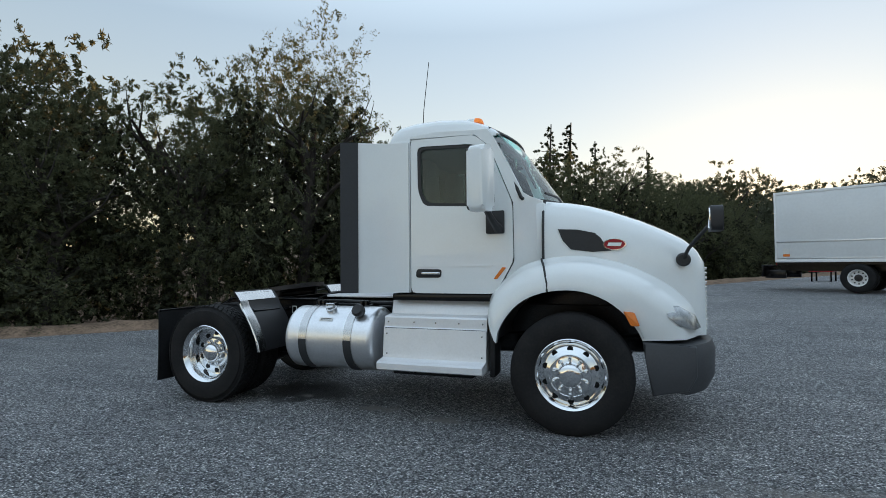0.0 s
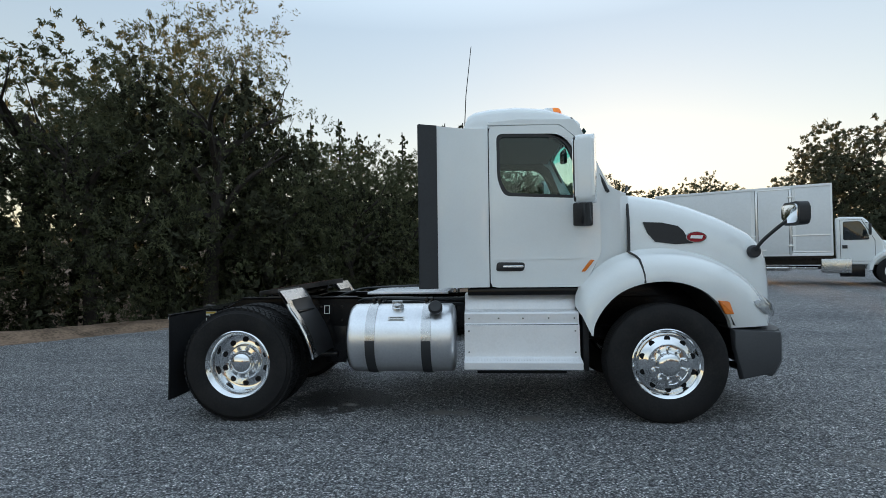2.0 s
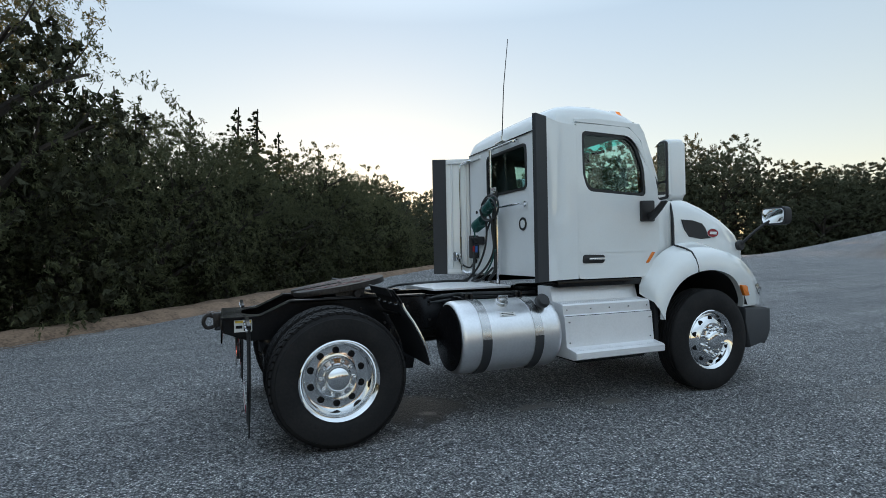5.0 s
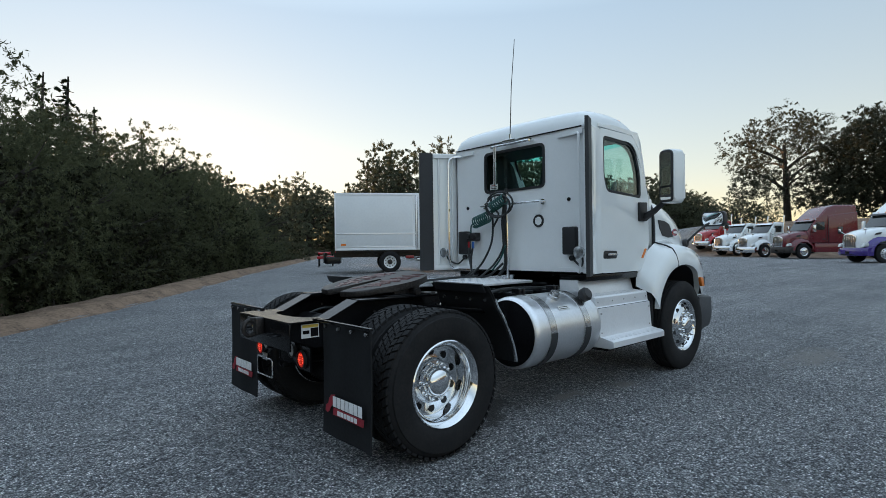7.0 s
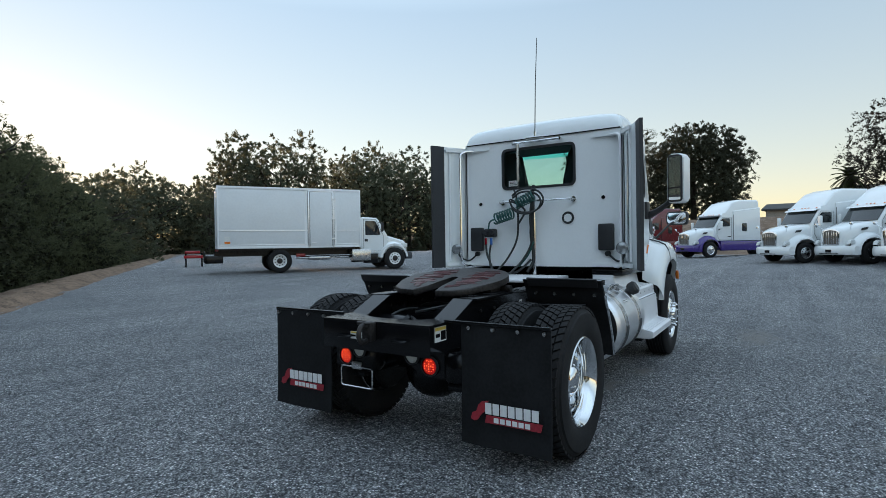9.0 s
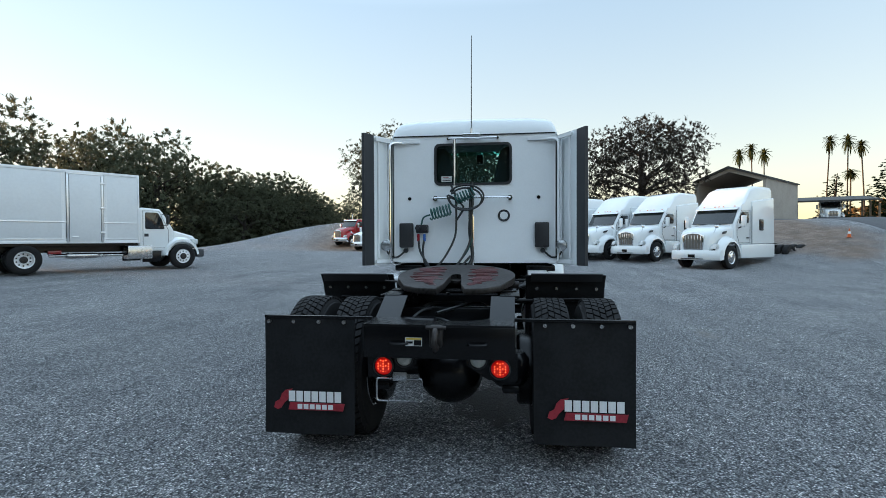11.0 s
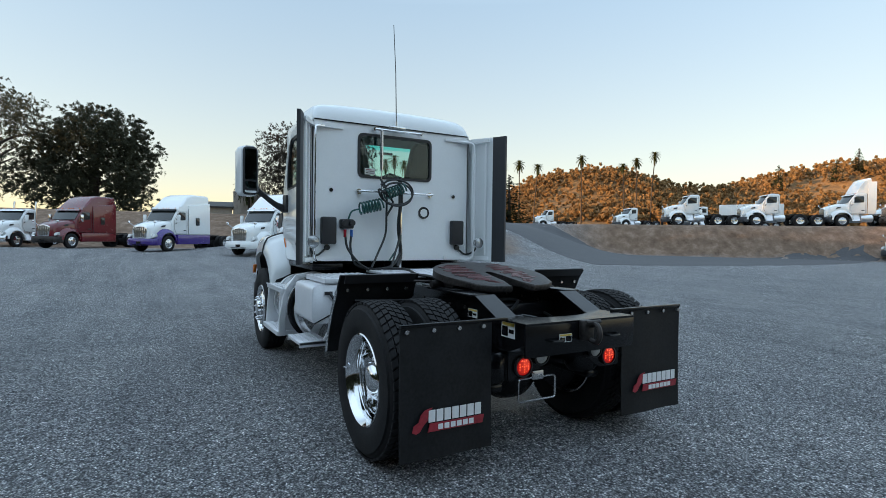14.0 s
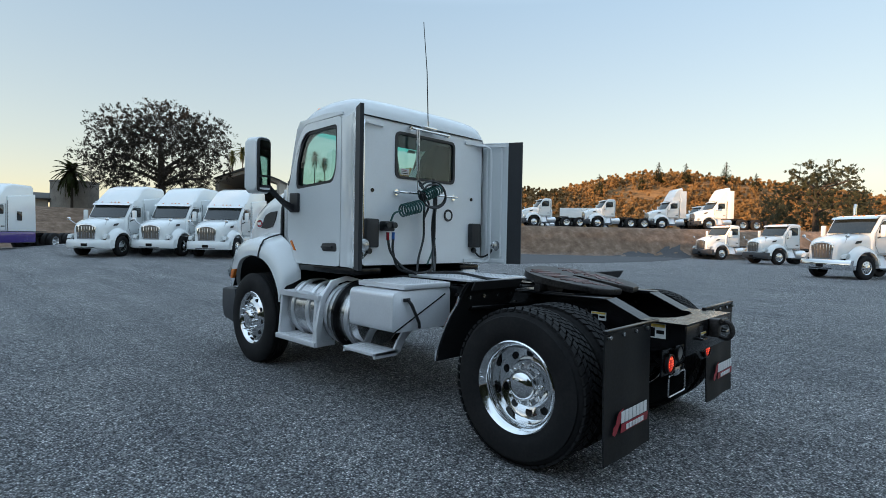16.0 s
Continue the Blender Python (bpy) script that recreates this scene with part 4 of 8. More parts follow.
out += [(-0.36, 0.36), (-0.44, 0.25), (-0.46, 0.1), (-0.3, 0.065), (-0.1, 0.05), (0.02, 0.045), (0.05, 0), (0.02, -0.045), (-0.1, -0.05), (-0.3, -0.065), (-0.46, -0.1), (-0.44, -0.25), (-0.36, -0.36)]
bm = bmesh.new()
prism(bm, out, -0.05, 0.0, "z", 0.012)
part("top_plate", bm, DARKSTEEL, fifth)
for s in (-1, 1):
    bm = bmesh.new()
    gs = random.Random(17 + s)
    for k in range(20):
        x0 = -0.36 + 0.033 * k + gs.uniform(-0.008, 0.008)
        y1 = min(0.4, math.sqrt(max(0.02, 0.43 ** 2 - x0 * x0)) - 0.03) * gs.uniform(0.7, 1.0)
        y0, w0 = 0.09 + gs.uniform(0, 0.08), gs.uniform(0.008, 0.026)
        prism(bm, [(x0, s * y0), (x0 + w0, s * y0), (x0 + w0 + 0.02, s * y1), (x0 + 0.022, s * y1)], 0.0005, 0.003 + 0.001 * (k % 3), "z")
    loose_parts("grease_streak", bm, GREASE, fifth)
    bm = bmesh.new()
    prism(bm, [(-0.14, -0.04), (0.16, -0.04), (0.1, -0.16), (-0.1, -0.16)], s * 0.36, s * 0.41, "y", 0.01)
    part("support_bracket", bm, DARKSTEEL, fifth)
bm = bmesh.new()
rod(bm, (0.05, 0, -0.09), "y", 0.03, -0.5, 0.5, 12)
tube(bm, [(0.1, 0.1, -0.1), (0.12, 0.62, -0.08)], 0.01, 6)
part("release_rod", bm, DARKSTEEL, fifth)
bm = bmesh.new()
box(bm, (0.0, -0.48, 1.085), (0.5, 0.48, 1.1), 0.003)
part("mounting_plate", bm, BLACK, truck)

# deck plate behind the cab
bm = bmesh.new()
box(bm, (1.05, -0.42, 1.105), (1.9, 0.42, 1.13), 0.006)
deck = part("deck_plate", bm, ALUSTEP, truck, "aluminium tread deck plate behind the cab")
bm = bmesh.new()
for i in range(16):
    for j in range(15):
        x, y = 1.08 + i * 0.052, -0.39 + j * 0.056
        a = 0.6 if (i + j) % 2 else -0.6
        box(bm, (-0.017, -0.004, 0), (0.017, 0.004, 0.003), m=pose(x, y, 1.13, 0, 0, math.degrees(a)))
tagged(part("tread_bar", bm, ALUSTEP, deck), kind="stuff")

# fuel tank
bm = bmesh.new()
lathe(bm, [(0, 0), (0.26, 0.0), (0.3, 0.012), (0.317, 0.035), (0.32, 0.06), (0.32, 0.93), (0.317, 0.955), (0.3, 0.978), (0.26, 0.99), (0, 0.99)], (1.01, -0.865, 0.725), "x", 56)
tank = part("fuel_tank", bm, ALU, truck, "brushed aluminium cylindrical fuel tank")
bm = bmesh.new()
lathe(bm, [(0.0, -0.004), (0.272, -0.004), (0.29, 0.0), (0.27, 0.006)], (1.01, -0.865, 0.725), "x", 48)
part("end_cover", bm, BLACK, tank)
for x in (1.235, 1.745):
    bm = bmesh.new()
    lathe(bm, [(0.3205, -0.045), (0.3265, -0.043), (0.3265, 0.043), (0.3205, 0.045)], (x, -0.865, 0.725), "x", 56)
    part("tank_strap", bm, STEEL, tank)
    bm = bmesh.new()
    arc = [(x, -0.865 + 0.328 * math.cos(a), 0.725 + 0.328 * math.sin(a)) for a in np.radians(np.linspace(178, 268, 18))]
    grid_mesh(bm, [[(px - 0.043, py, pz), (px + 0.043, py, pz)] for px, py, pz in arc])
    thicken(bm, 0.003)
    part("strap_rubber", bm, EDGEPL, tank)
    bm = bmesh.new()
    box(bm, (x - 0.05, -0.8, 1.0), (x + 0.05, -0.43, 1.06), 0.01)
    box(bm, (x - 0.04, -0.84, 1.02), (x - 0.012, -0.74, 1.1), 0.006)
    box(bm, (x + 0.012, -0.84, 1.02), (x + 0.04, -0.74, 1.1), 0.006)
    loose_parts("tank_bracket", bm, BLACK, tank)
bm = bmesh.new()
lathe(bm, [(0.055, 0), (0.055, 0.03), (0.045, 0.035), (0.045, 0.06), (0.02, 0.068), (0, 0.068)], (0, 0, 0), "z", 24)
box(bm, (-0.05, -0.008, 0.06), (0.05, 0.008, 0.085), 0.004)
part("filler_cap", bm, STEEL, tank, m=pose(1.47, -1.0, 1.01, 28, 0, 0))
bm = bmesh.new()
lathe(bm, [(0.045, 0), (0.062, 0.02), (0.065, 0.07), (0.05, 0.09), (0, 0.095)], (0, 0, 0), "z", 24)
tube(bm, [(0, 0.0, 0.02), (0.0, -0.01, -0.05)], 0.03, 10)
part("vent_knob", bm, PLASTIC, tank, m=pose(1.83, -1.06, 1.0, 62, 0, 0))
bm = bmesh.new()
box(bm, (-0.075, -0.02, 0), (0.075, 0.02, 0.002))
part("sticker", bm, STICKER, tank, m=pose(1.47, -1.115, 0.93, 52, 0, 0))
bm = bmesh.new()
for z in (-0.009, 0.008):
    box(bm, (-0.06, z - 0.003, 0.002), (0.06, z + 0.003, 0.003))
part("printed_mark", bm, BLACK, tank, m=pose(1.47, -1.115, 0.93, 52, 0, 0))
bm = bmesh.new()
tube(bm, curve_points([(0.98, -0.5, 1.04), (1.1, -0.62, 1.075), (1.4, -0.6, 1.08), (1.8, -0.66, 1.07), (2.1, -0.55, 1.06)], 5), 0.016, 8)
tube(bm, curve_points([(1.0, -0.46, 1.0), (1.35, -0.56, 1.04), (1.75, -0.58, 1.03), (2.2, -0.5, 1.0)], 5), 0.012, 8)
loose_parts("hose", bm, HOSE, tank)

# right-hand step box
bm = bmesh.new()
prof = [(-0.62, 1.13), (-0.83, 1.13), (-0.845, 1.115), (-0.87, 0.985), (-1.03, 0.975), (-1.045, 0.96), (-1.045, 0.875), (-1.075, 0.86), (-1.09, 0.58), (-1.22, 0.565), (-1.24, 0.55), (-1.24, 0.495), (-1.2, 0.48), (-0.62, 0.48)]
prism(bm, prof, 2.09, 3.12, "x", 0.006)
stp = part("step_box", bm, ALUSTEP, truck, "satin aluminium cab entry step box")
bm = bmesh.new()
for y, z in ((-1.11, 0.573), (-1.14, 0.571), (-1.17, 0.569), (-1.2, 0.567), (-0.9, 0.984), (-0.94, 0.981), (-0.98, 0.979), (-1.01, 0.977)):
    for k in range(40):
        rod(bm, (2.12 + 0.025 * k, y, z), "z", 0.008, -0.002, 0.004, 6)
tagged(part("tread_stud", bm, ALUSTEP, stp), kind="stuff")
# thin black strip painting the shade line under the upper ledge
bm = bmesh.new()
box(bm, (2.1, -1.072, 0.848), (3.11, -1.0, 0.866))
part("step_seam", bm, BLACK, stp)
bm = bmesh.new()
for x in (2.13, 2.4, 2.62, 2.85, 3.08):
    rod(bm, (x, -1.046, 0.92), "y", 0.008, -0.005, 0.004, 8)
for x in (2.13, 3.08):
    for z in (0.62, 0.81):
        rod(bm, (x, -1.085, z), "y", 0.008, -0.008, 0.006, 8)
loose_parts("rivet", bm, STEEL, stp)
bm = bmesh.new()
box(bm, (2.2, -1.1, 0.43), (3.0, -0.5, 0.478), 0.01)
part("step_bracket", bm, BLACK, stp)

# left-hand side: steps, exhaust can, battery box
bm = bmesh.new()
rod(bm, (2.2, 0.84, 0.73), "x", 0.3, -0.36, 0.85, 40, 0.04)
can = part("exhaust_can", bm, STEEL, truck, "stainless exhaust treatment can under the cab")
bm = bmesh.new()
for x in (1.95, 2.28, 2.62, 2.9):
    lathe(bm, [(0.3005, -0.03), (0.312, -0.027), (0.312, 0.027), (0.3005, 0.03)], (x, 0.84, 0.73), "x", 40)
loose_parts("can_band", bm, ALU, can)
bm = bmesh.new()
lathe(bm, [(0.3, -0.02), (0.345, -0.018), (0.345, 0.018), (0.3, 0.02)], (2.12, 0.84, 0.73), "x", 40)
part("black_band", bm, BLACK, can)
bm = bmesh.new()
prism(bm, [(1.22, 0.42), (1.22, 0.6), (1.17, 0.9), (1.05, 1.06), (0.86, 1.1), (0.7, 1.06), (0.7, 1.02), (0.86, 1.06), (1.02, 1.02), (1.12, 0.88), (1.16, 0.6), (1.16, 0.42)], 2.32, 2.36, "x", 0.004)
prism(bm, [(1.22, 0.42), (1.2, 0.88), (1.0, 1.05), (0.92, 1.0), (1.1, 0.8), (1.0, 0.42)], 2.36, 2.4, "x", 0.004)
prism(bm, [(1.22, 0.42), (1.18, 0.92), (1.1, 0.92), (1.02, 0.42)], 3.03, 3.07, "x", 0.004)
lst = loose_parts("step_frame", bm, ALUSTEP, truck, "aluminium step frame round the exhaust can")
for z, y0, y1 in ((0.42, 1.0, 1.24), (0.87, 1.02, 1.2)):
    bm = bmesh.new()
    box(bm, (2.33, y0, z), (3.08, y1, z + 0.05), 0.006)
    tr = part("step_tread", bm, ALUSTEP, lst)
    bm = bmesh.new()
    for i in range(4):
        for k in range(24):
            rod(bm, (2.37 + 0.029 * k, y0 + 0.045 + 0.048 * i, z + 0.05), "z", 0.009, -0.002, 0.005, 6)
    tagged(part("tread_stud", bm, ALUSTEP, tr), kind="stuff")
bm = bmesh.new()
prism(bm, rounded([(0.48, 0.7), (1.17, 0.7), (1.17, 1.04), (0.48, 1.06)], 0.05, 4), 1.26, 1.86, "x", 0.006)
bat = part("battery_box", bm, ALUSTEP, truck, "plain aluminium battery box with tread top")
bm = bmesh.new()
box(bm, (1.24, 0.5, 1.055), (1.88, 1.06, 1.1), 0.006)
topp = part("tread_top", bm, ALUSTEP, bat)
bm = bmesh.new()
for i in range(9):
    for k in range(20):
        rod(bm, (1.28 + 0.03 * k, 0.54 + 0.06 * i, 1.1), "z", 0.01, -0.002, 0.007, 6)
tagged(part("tread_stud", bm, ALUSTEP, topp), kind="stuff")
bm = bmesh.new()
tube(bm, [(1.25, 1.02, 0.98), (1.225, 0.99, 0.93), (1.225, 0.9, 0.77), (1.25, 0.87, 0.72)], 0.014, 6)
box(bm, (1.24, 0.99, 0.955), (1.256, 1.06, 0.985), 0.003)
part("rubber_latch", bm, PLASTIC, bat)
bm = bmesh.new()
prism(bm, [(1.15, 0.71), (0.55, 1.0), (0.55, 0.99), (1.15, 0.70)], 1.252, 1.26, "x")
part("lid_seam", bm, BLACK, bat)
bm = bmesh.new()
prof = [(0.82, 0.7), (0.92, 0.68), (0.98, 0.6), (1.02, 0.525), (1.24, 0.515), (1.24, 0.47), (1.0, 0.47), (0.95, 0.5), (0.9, 0.6), (0.82, 0.66)]
prism(bm, prof, 1.4, 1.425, "x", 0.003)
prism(bm, prof, 1.83, 1.855, "x", 0.003)
box(bm, (1.4, 0.98, 0.49), (1.855, 1.24, 0.52), 0.004)
hst = part("hanging_step", bm, ALUSTEP, bat)
bm = bmesh.new()
for i in range(4):
    for k in range(14):
        rod(bm, (1.44 + 0.029 * k, 1.04 + 0.05 * i, 0.52), "z", 0.009, -0.002, 0.005, 6)
tagged(part("tread_stud", bm, ALUSTEP, hst), kind="stuff")

# brake drums inside the rear wheels
for s in (-1, 1):
    bm = bmesh.new()
    rod(bm, (0.0, s * 0.58, 0.515), "y", 0.26, -0.1, 0.1, 28, 0.02)
    part("brake_drum", bm, BLACK, truck)

# cab shell
def on_side(s, y=0.945):
    return lambda p, d: (p[0], s * (y - d), p[1])


DOOR = rounded([(2.335, 1.195), (3.18, 1.195), (3.35, 1.5), (3.345, 2.04), (3.235, 2.31), (3.13, 2.58), (2.99, 2.7), (2.335, 2.7)], 0.05, 5)
DWIN = rounded([(2.47, 2.045), (3.19, 2.01), (3.17, 2.3), (3.08, 2.53), (2.98, 2.615), (2.405, 2.63), (2.41, 2.2)], 0.06, 5)
DWIN_IN = rounded([(2.5, 2.075), (3.16, 2.04), (3.14, 2.3), (3.05, 2.51), (2.96, 2.585), (2.435, 2.6), (2.44, 2.2)], 0.05, 5)
for s in (-1, 1):
    door = part("door", holed(bmesh.new(), DOOR, DWIN, on_side(s, 0.957), 0.03, 96, (2.335, 2.7)), WHITE, truck, "white cab door with black window seal")
    part("window_seal", holed(bmesh.new(), DWIN, DWIN_IN, on_side(s, 0.95), 0.03, 80, (2.405, 2.63)), PLASTIC, door)
    bm = bmesh.new()
    prism(bm, DWIN_IN, s * 0.932, s * 0.936, "y")
    pane = part("side_window", bm, GLASS, door)
    pane.visible_shadow = False
    part("door_liner", holed(bmesh.new(), DOOR, DWIN_IN, on_side(s, 0.915), 0.03, 96, (2.335, 2.7)), INNER, door)
    # handle set in a dark recess
    bm = bmesh.new()
    prism(bm, rounded([(2.385, 1.345), (2.645, 1.345), (2.655, 1.425), (2.395, 1.43)], 0.03, 4), s * 0.95, s * 0.962, "y", 0.003)
    hd = part("door_handle", bm, PLASTIC, door)
    bm = bmesh.new()
    box(bm, (2.45, min(s * 0.962, s * 0.985), 1.375), (2.64, max(s * 0.962, s * 0.985), 1.4), 0.008)
    part("handle_bar", bm, CHROME if s < 0 else PLASTIC, hd)
    bm = bmesh.new()
    prism(bm, rounded([(3.165, 1.335), (3.2, 1.335), (3.285, 1.44), (3.25, 1.445)], 0.008, 2), s * 0.955, s * 0.968, "y", 0.003)
    part("marker_reflector", bm, AMBERDULL, door, "slanted amber door marker")
    bm = bmesh.new()
    prism(bm, [(2.36, 1.46), (3.2, 1.47), (3.12, 1.452), (2.36, 1.445)], s * 0.956, s * 0.961, "y")
    part("door_crease", bm, WHITE, door)
    # rear quarter, sill, front pillar and cowl side
    bm = bmesh.new()
    prism(bm, [(2.1, 1.2), (2.327, 1.2), (2.327, 2.7), (2.1, 2.7)], s * 0.93, s * 0.955, "y", 0.004)
    part("rear_quarter", bm, WHITE, truck)
    bm = bmesh.new()
    prism(bm, [(2.327, 2.708), (2.995, 2.708), (3.138, 2.587), (3.243, 2.315), (3.354, 2.045), (3.36, 1.5), (3.19, 1.19), (3.3, 1.22), (3.45, 1.34), (3.61, 1.39), (3.61, 2.06), (3.5, 2.1), (3.425, 2.14), (3.3, 2.42), (3.18, 2.66), (3.12, 2.75), (2.6, 2.76), (2.327, 2.74)], s * 0.9, s * 0.955, "y", 0.006)
    for v in bm.verts:
        if v.co.x > 3.2:
            v.co.y -= s * 0.27 * (v.co.x - 3.2)
    part("pillar", bm, WHITE, truck)
    bm = bmesh.new()
    box(bm, (2.12, min(s * 0.6, s * 0.93), 1.12), (3.2, max(s * 0.6, s * 0.93), 1.187), 0.01)
    part("sill", bm, BLACK, truck)
    # side extender: flaring panel with a dark rubber trailing edge
    bm = bmesh.new()
    grid_mesh(bm, [[(2.32, s * 0.96, z), (2.25, s * 0.966, z), (2.17, s * 0.982, z), (2.09, s * 1.008, z), (2.0, s * 1.05, z), (1.92, s * 1.095, z), (1.85, s * 1.137, z)] for z in (1.2, 1.9, 2.6, 2.672)])
    thicken(bm, 0.02)
    ext = part("side_extender", bm, WHITE, truck, "white flared side extender with dark rubber edge")
    bm = bmesh.new()
    grid_mesh(bm, [[(1.852, s * 1.137, z), (1.77, s * 1.172, z), (1.695, s * 1.207, z)] for z in (1.2, 1.9, 2.672)])
    thicken(bm, 0.035)
    part("edge_rubber", bm, EDGEPL, ext)
    bm = bmesh.new()
    for y, x in ((1.1, 1.9), (1.02, 2.06)):
        tube(bm, [(x, s * (y - 0.03), 1.28), (x, s * (y - 0.03), 2.62)], 0.012, 8)
    loose_parts("stiffener", bm, WHITE_IN, ext)
    for z in (1.24, 2.63):
        bm = bmesh.new()
        prism(bm, [(2.08, s * 0.62), (2.1, s * 0.62), (2.1, s * 0.96), (1.86, s * 1.1), (1.84, s * 1.08), (2.05, s * 0.95)], z - 0.02, z + 0.02, "z", 0.004)
        part("extender_bracket", bm, WHITE_IN, ext)
    bm = bmesh.new()
    tube(bm, curve_points([(2.08, s * 0.86, 1.22), (2.0, s * 0.93, 1.23), (1.97, s * 0.955, 1.35), (1.97, s * 0.955, 2.0), (1.97, s * 0.955, 2.5), (2.0, s * 0.93, 2.6), (2.08, s * 0.82, 2.62)], 6), 0.013, 8)
    part("grab_pipe", bm, CHROME if s > 0 else WHITE_IN, ext)
    # work lamp
    bm = bmesh.new()
    lathe(bm, [(0, 0.06), (0.03, 0.055), (0.058, 0.03), (0.064, 0.0), (0.06, -0.008)], (1.9, s * 0.985, 1.42), "x", 24)
    wl = part("work_lamp", bm, CHROME, truck, "round chrome work lamp behind the cab")
    bm = bmesh.new()
    lathe(bm, [(0, -0.018), (0.035, -0.014), (0.06, -0.004), (0.06, 0.0), (0, 0.0)], (1.9, s * 0.985, 1.42), "x", 24)
    part("clear_lens", bm, HEADLENS, wl)
    bm = bmesh.new()
    tube(bm, curve_points([(1.95, s * 0.985, 1.42), (1.98, s * 0.98, 1.33), (2.06, s * 0.9, 1.28), (2.08, s * 0.79, 1.36)], 5), 0.011, 6)
    rod(bm, (2.08, s * 0.79, 1.36), "x", 0.028, -0.02, 0.02, 12)
    part("lamp_cable", bm, HOSE, wl)
    # black vent cover on the back wall
    bm = bmesh.new()
    prism(bm, rounded([(s * 0.7, 1.395), (s * 0.86, 1.395), (s * 0.86, 1.68), (s * 0.7, 1.68)], 0.02, 3), 2.03, 2.1, "x", 0.012)
    part("vent_cover", bm, PLASTIC, truck, "black plastic vent cover on the cab's back")
    bm = bmesh.new()
    rod(bm, (2.098, s * 0.745, 1.965), "x", 0.02, -0.008, 0.004, 14)
    part("grommet", bm, BLACK, truck)

REARWALL = rounded([(-0.955, 1.215), (0.955, 1.215), (0.955, 2.69), (-0.955, 2.69)], 0.03, 3)
RWIN = rounded([(-0.445, 2.115), (0.455, 2.115), (0.455, 2.6), (-0.445, 2.6)], 0.07, 5)
RWIN_IN = rounded([(-0.418, 2.142), (0.428, 2.142), (0.428, 2.573), (-0.418, 2.573)], 0.055, 5)
rear = part("back_wall", holed(bmesh.new(), REARWALL, RWIN, lambda p, d: (2.1 + d, p[0], p[1]), 0.03, 120, (-0.955, 1.215)), WHITE_IN, truck, "white cab back wall with rounded window")
part("window_seal", holed(bmesh.new(), RWIN, RWIN_IN, lambda p, d: (2.09 + d, p[0], p[1]), 0.03, 100, (-0.445, 2.115)), PLASTIC, rear)
part("wall_liner", holed(bmesh.new(), REARWALL, RWIN_IN, lambda p, d: (2.135 + d, p[0], p[1]), 0.02, 120, (-0.955, 1.215)), INNER, rear)
bm = bmesh.new()
prism(bm, RWIN_IN, 2.108, 2.112, "x")
pane = part("rear_window", bm, GLASS, rear)
pane.visible_shadow = False
decal(rear, 2.107, 0.31, 2.19, 0.12, 0.065, "x", marks=[(0.1, 0.2, 0.9, 0.3, BLACK), (0.1, 0.5, 0.9, 0.58, BLACK), (0.1, 0.72, 0.7, 0.82, RED)])
bm = bmesh.new()
tube(bm, curve_points([(2.095, 0.44, 1.965), (2.03, 0.435, 1.965), (2.02, 0.4, 1.965), (2.02, 0.0, 1.965), (2.02, -0.38, 1.965), (2.03, -0.415, 1.965), (2.095, -0.42, 1.965)], 4), 0.013, 10)
for y in (0.44, -0.42):
    rod(bm, (2.09, y, 1.965), "x", 0.03, -0.01, 0.008, 14)
part("grab_bar", bm, CHROME, rear, "chrome grab bar under the rear window")
bm = bmesh.new()
tube(bm, [(2.04, 0.28, 2.645), (2.04, -0.28, 2.645)], 0.013, 10)
for y in (0.28, -0.28):
    tube(bm, [(2.04, y, 2.645), (2.1, y, 2.65)], 0.018, 8)
part("hose_rail", bm, CHROME, rear)
bm = bmesh.new()
lathe(bm, [(0.045, -0.004), (0.068, -0.008), (0.07, 0.002), (0.045, 0.002)], (2.096, -0.352, 1.76), "x", 28)
pt = part("round_port", bm, PLASTIC, rear)
bm = bmesh.new()
for k in range(6):
    box(bm, (2.09, -0.352 - 0.04, 1.727 + 0.012 * k), (2.096, -0.352 + 0.04, 1.733 + 0.012 * k))
loose_parts("port_slat", bm, WHITE_IN, pt)
part("port_face", lathe(bmesh.new(), [(0, -0.006), (0.046, -0.006), (0.046, 0.0)], (2.098, -0.352, 1.76), "x", 24), WHITE_IN, pt)
bm = bmesh.new()
box(bm, (2.03, -0.085, 2.675), (2.12, 0.115, 2.7), 0.006)
rod(bm, (2.07, 0.017, 2.7), "z", 0.014, 0.0, 0.06, 10)
ant = part("antenna", bm, CHROME, truck, "tall thin black whip antenna on the cab's back")
bm = bmesh.new()
tube(bm, [(2.07, 0.017, 2.74), (2.1, 0.017, 3.3), (2.165, 0.019, 3.857)], [0.006, 0.005, 0.004], 6)
part("whip", bm, BLACK, ant)
bm = bmesh.new()
box(bm, (2.085, -0.93, 2.685), (2.12, 0.93, 2.697), 0.003)
part("roof_seam", bm, BLACK, rear)

# roof
bm = bmesh.new()
rows = []
for x, zt, w in ((2.105, 2.695, 0.945), (2.112, 2.76, 0.945), (2.14, 2.845, 0.94), (2.2, 2.892, 0.935), (2.35, 2.922, 0.935), (2.6, 2.935, 0.935), (2.85, 2.913, 0.93), (3.0, 2.87, 0.925), (3.1, 2.82, 0.915), (3.17, 2.77, 0.9), (3.19, 2.735, 0.895)):
    ring = []
    e = max(0.003, zt - 2.69)
    for y, q in ((1, 0.0), (1.0, 0.25), (0.985, 0.55), (0.95, 0.76), (0.88, 0.88), (0.7, 0.95), (0.35, 0.99), (0, 1.0)):
        ring.append((x, w * y, 2.69 + e * q))
    rows.append(ring + [(a, -b, c) for a, b, c in ring[-2::-1]])
grid_mesh(bm, rows)
thicken(bm, 0.015)
